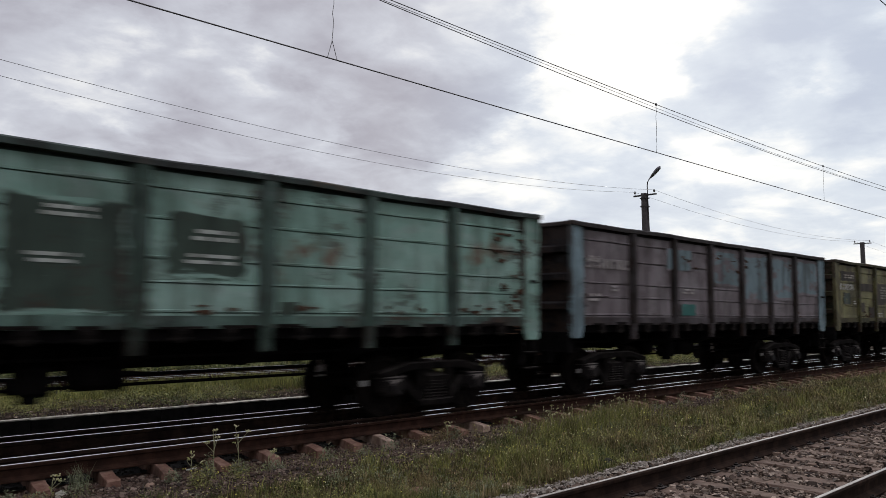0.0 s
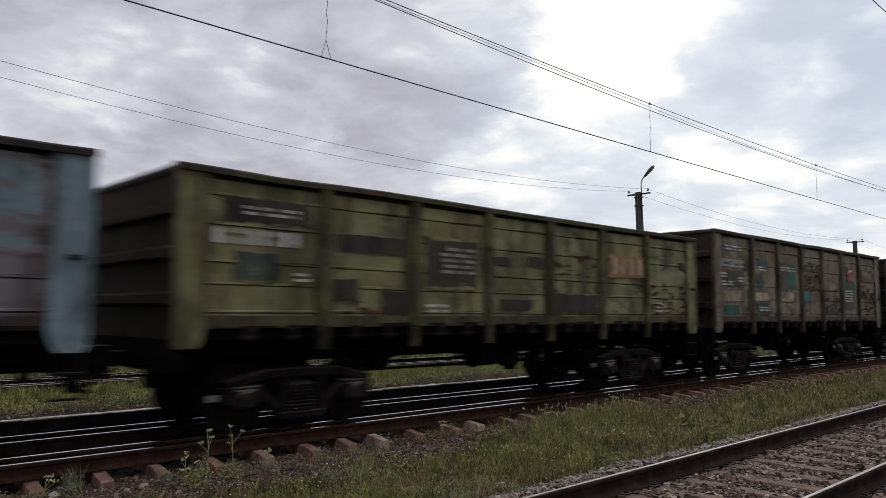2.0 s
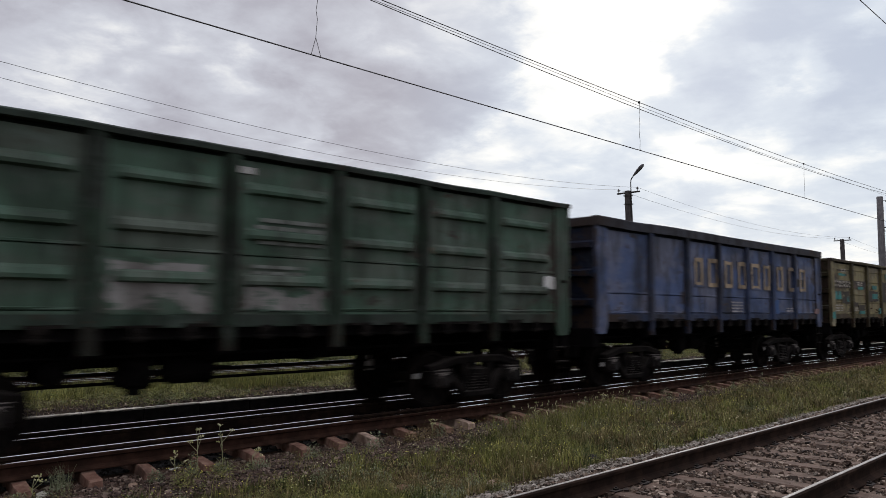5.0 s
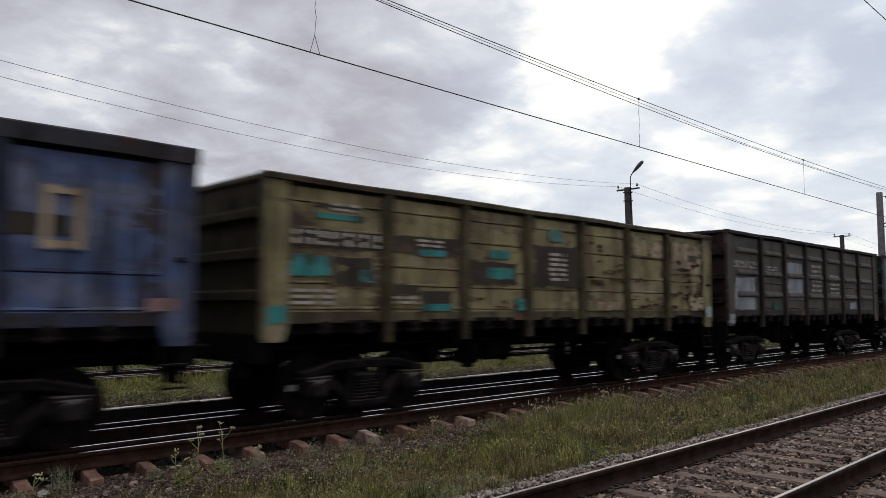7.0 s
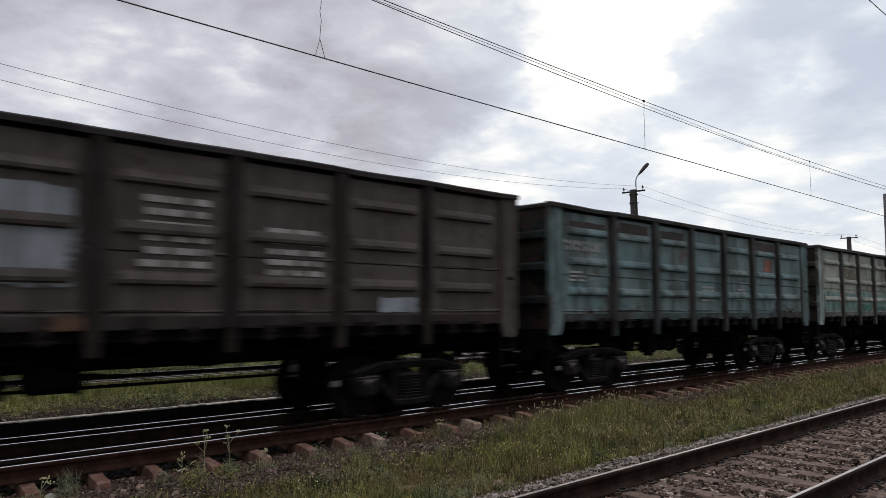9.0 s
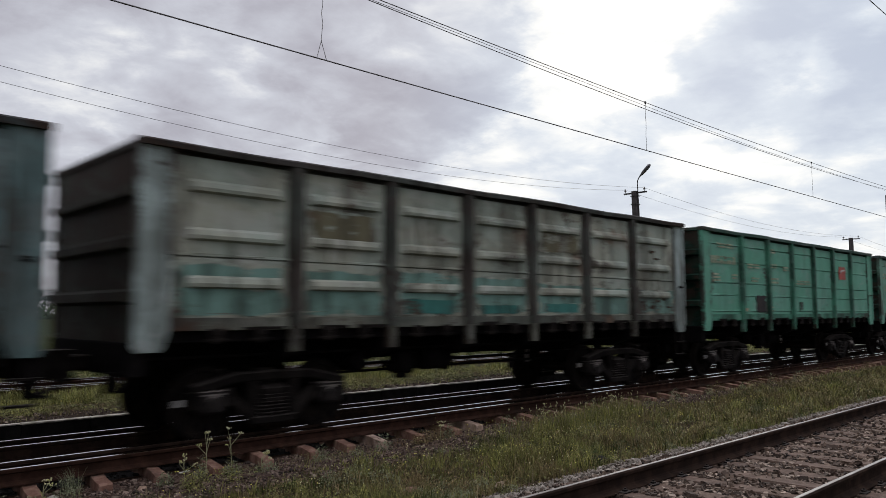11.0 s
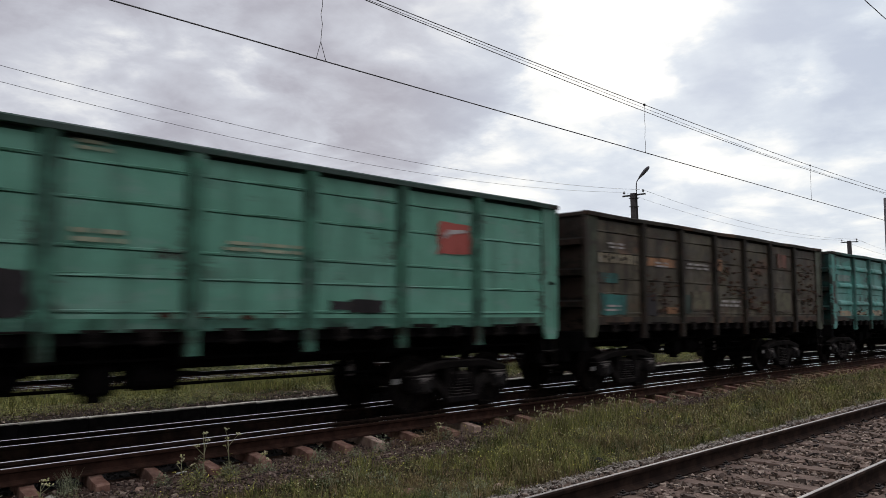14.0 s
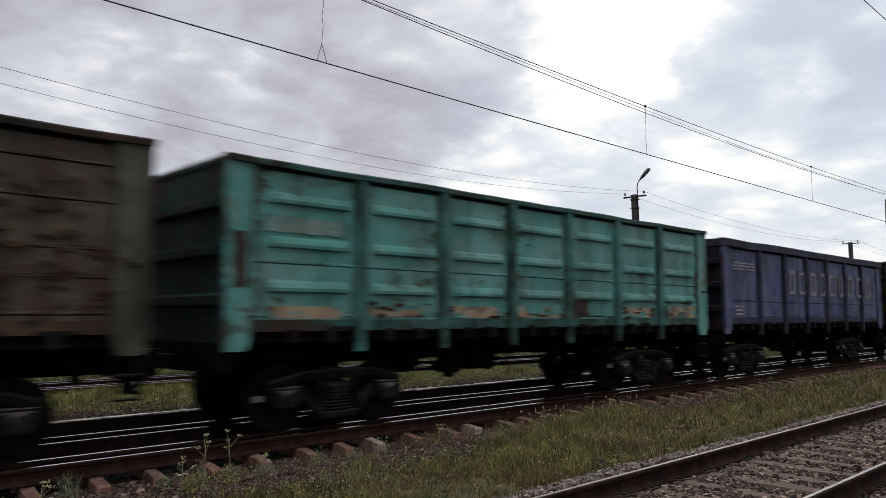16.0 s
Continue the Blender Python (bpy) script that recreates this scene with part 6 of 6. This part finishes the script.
def mirrored(bm):
    for v in bm.verts:
        v.co.x = -v.co.x
    return bm


MARKS_0 = [("p", "dkgreen", -2.32, -0.98, 1.60, 2.92), ("t", "pale", -1.91, -1.36, 2.68, 2.84), ("t", "pale", -2.06, -1.52, 2.16, 2.31), ("p", "dkgreen", -0.52, 0.55, 2.08, 2.86), ("t", "pale", -0.20, 0.37, 2.52, 2.70), ("t", "pale", -0.33, 0.38, 2.23, 2.39), ("r", "rust", 5.43, 6.44, 1.31, 2.60), ("r", "rust", 2.79, 3.24, 1.66, 1.76), ("r", "rust", 3.35, 4.08, 1.64, 1.74), ("p", "dkgreen", 1.05, 1.32, 1.61, 1.80), ("r", "rust", 5.65, 6.19, 2.94, 3.08), ("r", "rust", 4.5, 6.0, 1.64, 1.85), ("r", "rust", -0.6, 0.6, 1.64, 1.79), ("r", "rust", 1.1, 2.3, 1.64, 1.74), ("r", "rust", 5.3, 6.05, 2.69, 3.12)]
MARKS_1 = [("p", "ltblue", -2.86, -1.74, 2.68, 3.19), ("p", "ltblue", -0.72, 0.72, 2.37, 3.31), ("p", "ltblue", 0.99, 2.43, 1.99, 3.31), ("p", "ltblue", 2.70, 4.14, 2.10, 3.31), ("p", "ltblue", 4.41, 6.04, 2.26, 3.31), ("r", "rust", -2.21, -1.44, 2.74, 3.03), ("r", "brown", -0.72, -0.30, 3.05, 3.25), ("r", "brown", 3.86, 4.14, 2.80, 3.12), ("r", "brown", 1.02, 1.26, 2.90, 3.18), ("r", "rust", 0.36, 0.72, 2.69, 3.08), ("r", "brown", 4.42, 4.70, 1.64, 1.85), ("n", "pale", -5.94, -4.48, 2.68, 2.70), ("t", "pale", -5.94, -5.52, 2.75, 2.81), ("t", "pale", -5.10, -4.87, 2.14, 2.26), ("t", "pale", -5.92, -5.50, 1.91, 2.10), ("p", "teal", -2.30, -1.61, 1.65, 1.91), ("t", "pale", -2.25, -1.68, 2.17, 2.26)]
MARKS_2 = [("p", "brown", -5.90, -4.52, 2.83, 3.15), ("t", "pale", -5.62, -4.71, 2.93, 3.05), ("n", "white", -5.98, -4.66, 2.54, 2.72), ("p", "dkgreen", -5.68, -5.00, 2.05, 2.44), ("t", "white", -4.81, -4.51, 2.08, 2.18), ("p", "brown", -4.09, -2.80, 2.53, 2.79), ("p", "brown", -4.18, -3.67, 1.81, 2.16), ("p", "brown", -3.24, -2.73, 1.60, 1.99), ("p", "brown", -2.32, -1.14, 2.04, 2.87), ("t", "grey", -2.01, -1.21, 2.28, 2.75), ("t", "white", -2.37, -1.85, 1.64, 1.81), ("p", "brown", -0.71, -0.25, 2.50, 2.65), ("p", "brown", 0.22, 0.72, 2.51, 2.70), ("p", "brown", 0.97, 2.46, 1.67, 2.03), ("p", "orange", 2.78, 4.20, 2.42, 2.89), ("s", "tan", 2.95, 4.09, 2.45, 2.86), ("t", "pale", 4.55, 5.15, 1.68, 1.93), ("p", "brown", -0.56, 0.30, 1.71, 1.90), ("p", "brown", 5.70, 6.10, 2.69, 2.87), ("r", "rust", 4.5, 6.1, 1.64, 2.37), ("r", "rust", -4.2, -2.8, 1.64, 1.83), ("r", "rust", 1.0, 2.4, 2.37, 2.80)]
MARKS_3 = [("t", "white", -5.90, -4.87, 3.35, 3.43), ("n", "white", -6.17, -4.72, 2.90, 3.07), ("p", "green", -5.75, -4.97, 2.37, 2.79), ("t", "white", -6.19, -5.82, 2.65, 2.68), ("t", "white", -6.08, -5.43, 2.40, 2.52), ("t", "white", -5.13, -4.83, 2.53, 2.62), ("p", "tan", -6.18, -4.79, 1.99, 2.27), ("p", "green", -5.95, -5.08, 1.65, 1.89), ("p", "green", -3.90, -3.26, 2.97, 3.19), ("t", "white", -3.90, -3.37, 2.90, 2.95), ("p", "green", -3.92, -3.52, 2.40, 2.62), ("p", "tan", -4.30, -3.08, 2.02, 2.25), ("p", "green", -3.96, -3.19, 1.65, 1.98), ("t", "white", -3.93, -3.24, 1.76, 1.86), ("p", "green", -2.57, -1.26, 2.42, 3.16), ("t", "white", -2.54, -1.31, 2.93, 3.03), ("p", "teal", -0.81, -0.11, 2.04, 2.32), ("p", "tan", -2.70, -1.33, 2.03, 2.31), ("p", "red", 3.12, 3.72, 2.80, 3.28), ("p", "green", 2.65, 3.82, 1.86, 2.78), ("t", "white", 2.81, 3.60, 2.08, 2.50), ("p", "rust", 4.59, 6.10, 2.83, 3.26), ("p", "green", 1.20, 2.11, 1.68, 1.97), ("r", "rust", 4.5, 6.0, 1.67, 2.69), ("r", "rust", 1.0, 2.4, 1.72, 2.58), ("r", "rust", -0.7, 0.7, 2.37, 3.33)]
MARKS_4 = [("t", "grey", -5.87, -4.93, 3.37, 3.47), ("n", "grey", -6.02, -4.53, 2.86, 3.04), ("p", "cyan", -4.99, -4.49, 1.54, 1.88), ("t", "pink", -5.82, -5.25, 2.26, 2.41), ("p", "grey", -5.97, -4.99, 1.61, 2.21), ("p", "grey", -2.48, -1.07, 1.61, 2.27), ("p", "grey", -0.7, 0.7, 1.64, 1.99), ("t", "grey", -0.52, 0.60, 2.52, 2.92), ("p", "white", 5.71, 6.03, 2.09, 2.32), ("p", "white", -0.79, -0.53, 3.47, 3.56), ("t", "grey", -0.54, 0.32, 2.03, 2.28)]
MARKS_5 = [("t", "pale", -0.15, 0.54, 1.64, 1.96), ("t", "pale", 3.59, 4.11, 1.69, 1.79), ("p", "pink", 5.89, 6.27, 1.62, 1.77), ("p", "blue", 2.76, 3.04, 1.60, 2.05), ("p", "brown", 4.30, 5.03, 2.45, 2.69)]
MARKS_6 = [("p", "brown", -5.69, -4.78, 3.11, 3.15), ("t", "pale", -5.41, -4.84, 3.11, 3.16), ("p", "cyan", -5.66, -4.74, 2.95, 3.03), ("p", "brown", -6.05, -4.33, 2.52, 2.78), ("n", "pale", -6.05, -4.44, 2.57, 2.75), ("p", "cyan", -6.04, -5.36, 2.11, 2.41), ("p", "brown", -5.35, -4.57, 1.98, 2.42), ("p", "cyan", -4.83, -4.50, 2.05, 2.23), ("t", "pale", -6.06, -5.29, 1.69, 1.95), ("p", "cyan", -6.40, -6.11, 1.44, 1.69), ("p", "brown", -4.26, -2.72, 2.53, 2.81), ("t", "pale", -3.69, -3.08, 2.66, 2.76), ("p", "cyan", -3.66, -3.00, 2.50, 2.61), ("p", "brown", -4.26, -3.62, 1.88, 2.03), ("t", "pale", -4.30, -3.62, 1.72, 1.85), ("p", "brown", -3.57, -2.88, 1.73, 1.95), ("p", "cyan", -3.58, -2.88, 1.60, 1.73), ("p", "brown", -2.43, -1.16, 2.08, 2.48), ("p", "cyan", -1.95, -1.35, 2.54, 2.69), ("p", "cyan", -2.08, -1.21, 2.18, 2.38), ("p", "cyan", -0.22, 0.23, 2.96, 3.18), ("p", "brown", -0.76, 0.75, 2.05, 2.88), ("t", "pale", -0.28, 0.32, 2.17, 2.75), ("p", "cyan", -1.26, -0.97, 1.62, 1.83), ("p", "tan", 4.46, 6.02, 2.47, 3.25), ("p", "tan", 2.72, 4.12, 2.82, 3.25), ("r", "brown", 2.90, 3.35, 2.21, 2.45), ("r", "brown", 4.90, 5.42, 2.17, 2.37), ("r", "brown", 1.20, 1.66, 2.82, 3.01), ("r", "brown", 5.62, 6.06, 1.74, 2.13), ("r", "brown", 3.62, 4.10, 1.61, 1.79), ("p", "brown", 5.30, 5.72, 2.80, 2.95), ("p", "tan", 5.30, 6.04, 1.61, 1.94), ("p", "pgreen", 6.06, 6.42, 1.44, 1.72), ("p", "tan", 1.02, 2.40, 1.61, 1.79), ("r", "rust", 4.45, 6.0, 1.64, 2.10), ("r", "rust", 2.8, 4.1, 1.64, 1.94), ("r", "rust", 4.6, 5.9, 2.37, 2.80), ("r", "rust", 1.1, 2.4, 2.10, 2.69), ("r", "rust", -2.4, -1.1, 1.64, 1.83)]
MARKS_7 = [("p", "dkgreen", -5.62, -4.70, 3.36, 3.50), ("n", "pale", -6.01, -4.53, 2.76, 2.98), ("p", "palegrey", -6.00, -4.67, 1.62, 2.51), ("t", "pale", -3.87, -3.06, 2.78, 2.87), ("p", "palegrey", -2.34, -1.05, 1.93, 3.07), ("t", "pale", -0.39, 0.53, 2.16, 3.10), ("t", "pale", 1.32, 2.24, 1.97, 2.82), ("p", "green", -3.48, -2.85, 1.62, 1.84), ("p", "palegrey", 3.27, 4.08, 1.65, 1.87), ("p", "palegrey", -6.58, -6.09, 1.15, 1.52)]
MARKS_8 = [("p", "brown", -5.80, -4.56, 3.25, 3.45), ("p", "brown", -4.12, -2.80, 3.21, 3.55), ("n", "pale", -5.98, -4.68, 2.87, 3.05), ("t", "pale", -5.85, -5.32, 2.23, 2.47), ("p", "brick", 3.35, 3.90, 2.75, 3.12), ("t", "pale", -0.42, 0.30, 1.87, 2.28), ("t", "pale", 1.55, 2.12, 1.93, 2.25), ("p", "brown", -2.38, -1.18, 3.29, 3.51), ("p", "brown", 2.76, 4.24, 3.19, 3.56), ("r", "rust", -5.9, -4.5, 1.61, 1.74), ("r", "rust", 4.5, 6.0, 1.61, 1.83)]
MARKS_9 = [("p", "pteal", -6.02, -4.42, 1.61, 2.30), ("p", "pteal", -4.14, -2.72, 1.61, 2.26), ("p", "pteal", -2.44, -1.00, 1.61, 2.32), ("p", "pteal", -0.72, 0.72, 1.61, 2.28), ("p", "pteal", 0.99, 2.43, 1.61, 2.22), ("p", "pteal", 2.70, 4.14, 1.61, 2.17), ("p", "pteal", 4.41, 6.04, 1.61, 2.15), ("p", "teal", -2.34, -1.20, 1.64, 1.87), ("p", "teal", 1.20, 2.31, 1.66, 1.83), ("p", "teal", -0.60, 0.50, 1.64, 1.79), ("p", "khaki", 1.02, 2.36, 2.80, 3.23), ("r", "rust", 4.6, 5.9, 1.72, 2.04), ("r", "rust", 5.0, 5.5, 2.86, 3.08), ("p", "khaki", -4.1, -2.9, 2.58, 3.12)]
MARKS_10 = [("t", "cream", -5.68, -4.74, 3.33, 3.43), ("n", "cream", -5.98, -4.57, 2.92, 3.08), ("t", "cream", -5.93, -5.52, 2.43, 2.67), ("t", "cream", -4.84, -4.54, 2.51, 2.67), ("t", "cream", -3.92, -3.10, 2.88, 2.95), ("t", "cream", -3.68, -3.23, 2.51, 2.58), ("t", "cream", -2.52, -1.96, 2.90, 3.04), ("p", "dark", -3.36, -2.80, 1.65, 2.11), ("t", "cream", -2.35, -2.03, 3.32, 3.47), ("t", "cream", -2.48, -1.89, 2.45, 2.65), ("t", "cream", -1.57, -1.09, 2.88, 2.96), ("t", "cream", -0.59, 0.51, 2.47, 2.62), ("p", "red", 3.17, 3.77, 2.74, 3.17), ("p", "dkgreen", -0.34, -0.11, 1.72, 1.95), ("p", "tan", -4.22, -3.88, 1.65, 1.76), ("p", "tan", -2.55, -2.29, 1.67, 1.85), ("p", "rust", 6.07, 6.34, 2.21, 2.28)]
MARKS_11 = [("t", "cream", -5.69, -4.82, 3.38, 3.53), ("n", "cream", -5.97, -4.53, 2.89, 3.11), ("t", "cream", -5.91, -5.48, 2.44, 2.67), ("p", "dark", -3.93, -3.25, 1.64, 1.83), ("p", "dark", -3.50, -2.68, 1.64, 2.13), ("p", "dark", 1.22, 1.55, 1.72, 1.85), ("p", "dark", 1.52, 2.21, 1.68, 1.87), ("p", "red", 3.36, 4.09, 2.65, 3.19), ("t", "cream", -2.38, -1.71, 2.45, 2.65), ("t", "cream", -0.47, 0.69, 2.46, 2.62), ("p", "brown", -6.59, -6.27, 1.52, 2.12), ("t", "cream", -2.32, -1.92, 3.53, 3.65), ("r", "rust", -5.9, 0.5, 1.61, 1.66)]
MARKS_12 = [("t", "pale", -5.67, -5.04, 3.07, 3.17), ("n", "cream", -5.99, -4.50, 2.74, 2.94), ("p", "teal", -6.01, -5.24, 2.32, 2.54), ("p", "teal", -5.94, -4.93, 1.64, 2.09), ("t", "pale", -5.77, -5.22, 1.71, 1.88), ("p", "dark", -4.25, -3.73, 1.64, 2.12), ("p", "orange", -4.14, -2.81, 2.75, 2.94), ("t", "pale", -3.84, -3.20, 2.78, 2.82), ("t", "pale", -2.35, -1.22, 2.74, 2.92), ("p", "dkgreen", -2.45, -2.13, 1.68, 2.13), ("t", "pale", -2.05, -1.49, 1.93, 2.08), ("p", "orange", -0.78, -0.41, 2.76, 3.09), ("p", "brick", 3.10, 3.76, 3.02, 3.41), ("p", "khaki", 1.13, 2.29, 1.79, 2.35), ("p", "khaki", 2.84, 4.00, 1.74, 2.29), ("t", "pale", -0.65, 0.52, 1.84, 2.05), ("p", "khaki", -2.08, -1.09, 1.76, 2.23), ("p", "orange", -3.33, -2.80, 1.67, 1.83), ("r", "rust", 4.5, 6.0, 1.72, 3.23), ("r", "rust", 1.1, 2.4, 1.72, 3.23), ("r", "rust", -4.2, -2.8, 1.72, 2.58), ("r", "rust", -0.7, 0.7, 2.15, 3.33)]
MARKS_13 = [("p", "tan", -5.86, -4.54, 1.61, 1.80), ("p", "tan", -4.20, -2.80, 1.64, 1.81), ("p", "brown", -6.37, -6.16, 2.01, 2.82), ("p", "brown", 0.99, 1.52, 1.64, 2.04), ("p", "tan", -0.77, 0.62, 1.59, 1.84), ("p", "tan", 2.64, 4.08, 1.62, 1.84), ("p", "tan", 4.51, 6.04, 1.56, 1.89), ("p", "tan", -2.43, -1.16, 1.60, 1.83), ("p", "pgreen", -5.93, -4.52, 2.80, 3.02), ("r", "rust", -5.82, -5.55, 1.66, 1.93), ("r", "rust", 4.75, 5.68, 1.80, 2.12), ("r", "rust", -4.2, -2.8, 1.61, 1.88), ("r", "rust", -2.4, 2.4, 1.61, 1.74), ("r", "rust", 2.7, 4.1, 1.61, 1.94)]
MARKS_14 = [("t", "pale", -5.89, -4.52, 2.87, 3.12), ("b", "pale", -2.17, -1.72, 2.30, 3.11), ("b", "pale", -1.44, -0.87, 2.32, 3.09), ("b", "pale", -0.52, -0.01, 2.33, 3.09), ("b", "pale", 0.30, 0.83, 2.30, 3.08), ("b", "pale", 1.13, 1.72, 2.38, 3.33), ("b", "pale", 1.97, 2.43, 2.39, 3.27), ("b", "pale", 2.91, 3.39, 2.31, 3.22), ("b", "pale", 3.79, 4.36, 2.32, 3.17), ("b", "pale", 4.70, 5.18, 2.35, 3.13), ("t", "pale", -5.79, -5.30, 1.66, 1.96)]
BLOCKS = [m for m in MARKS_14 if m[0] == "b"]
MARKS_5 = MARKS_5 + [("b", "tan", a, b, 2.29, 3.03) for _, _, a, b, _, _ in BLOCKS]
MARKS_14 = [m for m in MARKS_14 if m[0] != "b"] + [("b", "grey", a, b, 2.29, 3.03) for _, _, a, b, _, _ in BLOCKS]
MARKS_15 = []

wagon(0, "plain", 3.485, (0.205, 0.335, 0.278), (0.25, 0.36, 0.31), 0.4, 0.35, MARKS_0, "pale sea-green open wagon with dark repainted squares and rusty end", chord=(0.075, 0.085, 0.080))
wagon(1, "plain", 3.485, (0.150, 0.125, 0.130), (0.19, 0.165, 0.17), 0.25, 0.4, MARKS_1, "mauve-grey open wagon with pale blue patches and corners", corner=(0.19, 0.265, 0.29), chord=(0.06, 0.045, 0.04))
wagon(2, "plain", 3.485, (0.195, 0.182, 0.078), (0.150, 0.141, 0.068), 0.5, 0.52, MARKS_2, "olive-green open wagon with dark brown blotches and an orange square")
wagon(3, "plain", 3.808, (0.200, 0.180, 0.115), (0.17, 0.13, 0.080), 0.8, 0.42, MARKS_3, "rusty khaki open wagon with dark green repainted squares and red emblem")
wagon(4, "ribbed", 3.786, (0.058, 0.104, 0.072), (0.090, 0.103, 0.084), 0.25, 0.4, MARKS_4, "dark green open wagon with pressed ribs and faded markings")
wagon(5, "smooth", 3.657, (0.064, 0.094, 0.192), (0.135, 0.140, 0.190), 0.3, 0.5, MARKS_5, "weathered blue open wagon with a row of large tan blocks", deep=0.20, chord=(0.09, 0.09, 0.12))
wagon(6, "plain", 3.507, (0.240, 0.205, 0.098), (0.19, 0.155, 0.08), 0.55, 0.4, MARKS_6, "olive-yellow open wagon with brown and turquoise patches")
wagon(7, "ribbed", 3.765, (0.062, 0.050, 0.043), (0.078, 0.063, 0.054), 0.25, 0.35, MARKS_7, "dark grey-brown ribbed open wagon with pale grey panels")
wagon(8, "ribbed", 3.754, (0.110, 0.176, 0.176), (0.145, 0.186, 0.184), 0.4, 0.45, MARKS_8, "dull teal ribbed open wagon with brown weathered top", chord=(0.09, 0.08, 0.075))
wagon(9, "ribbed", 3.765, (0.290, 0.300, 0.240), (0.255, 0.300, 0.255), 0.45, 0.45, MARKS_9, "pale grey-green ribbed open wagon with teal smears", chord=(0.10, 0.085, 0.075), corner=(0.31, 0.375, 0.355))
wagon(10, "plain", 3.786, (0.082, 0.285, 0.190), (0.105, 0.30, 0.215), 0.05, 0.16, MARKS_10, "clean green open wagon with tan lettering bars and red emblem", chord=(0.13, 0.20, 0.17))
wagon(11, "plain", 3.765, (0.105, 0.285, 0.198), (0.125, 0.295, 0.215), 0.1, 0.2, MARKS_11, "green open wagon with dark scrapes and red emblem", chord=(0.13, 0.20, 0.17))
wagon(12, "plain", 3.765, (0.082, 0.069, 0.047), (0.110, 0.096, 0.060), 0.7, 0.5, MARKS_12, "dark rusty brown open wagon with teal and orange patches", corner=(0.085, 0.095, 0.062))
wagon(13, "ribbed", 3.765, (0.092, 0.290, 0.240), (0.145, 0.305, 0.26), 0.35, 0.3, MARKS_13, "turquoise ribbed open wagon with worn rusty lower edge")
wagon(14, "smooth", 3.679, (0.074, 0.086, 0.175), (0.110, 0.118, 0.190), 0.15, 0.4, MARKS_14, "faded violet-blue open wagon with a row of pale blocks", deep=0.20)
wagon(15, "ribbed", 3.765, (0.060, 0.055, 0.050), (0.08, 0.072, 0.065), 0.3, 0.4, MARKS_15, "dark grey-brown ribbed open wagon at the train's rear")


def travelled(t):
    return 10.844 * t + 0.0024 * t * t


def motions():
    for thing, k in WAGONS:
        x = -1.095 + 13.92 * k + HALF
        walk(thing, [(t, pose(x - travelled(t), TRACK_Y, 0)) for t in (0.0, 4.0, 8.0, 12.0, 16.0)])
    spin = [i / 30 for i in range(481)]
    for w, x in WHEELSETS:
        walk(w, [(t, pose(x, 0, 0.4735, 0, -math.degrees(travelled(t) / 0.4735), 0)) for t in spin])


motions()
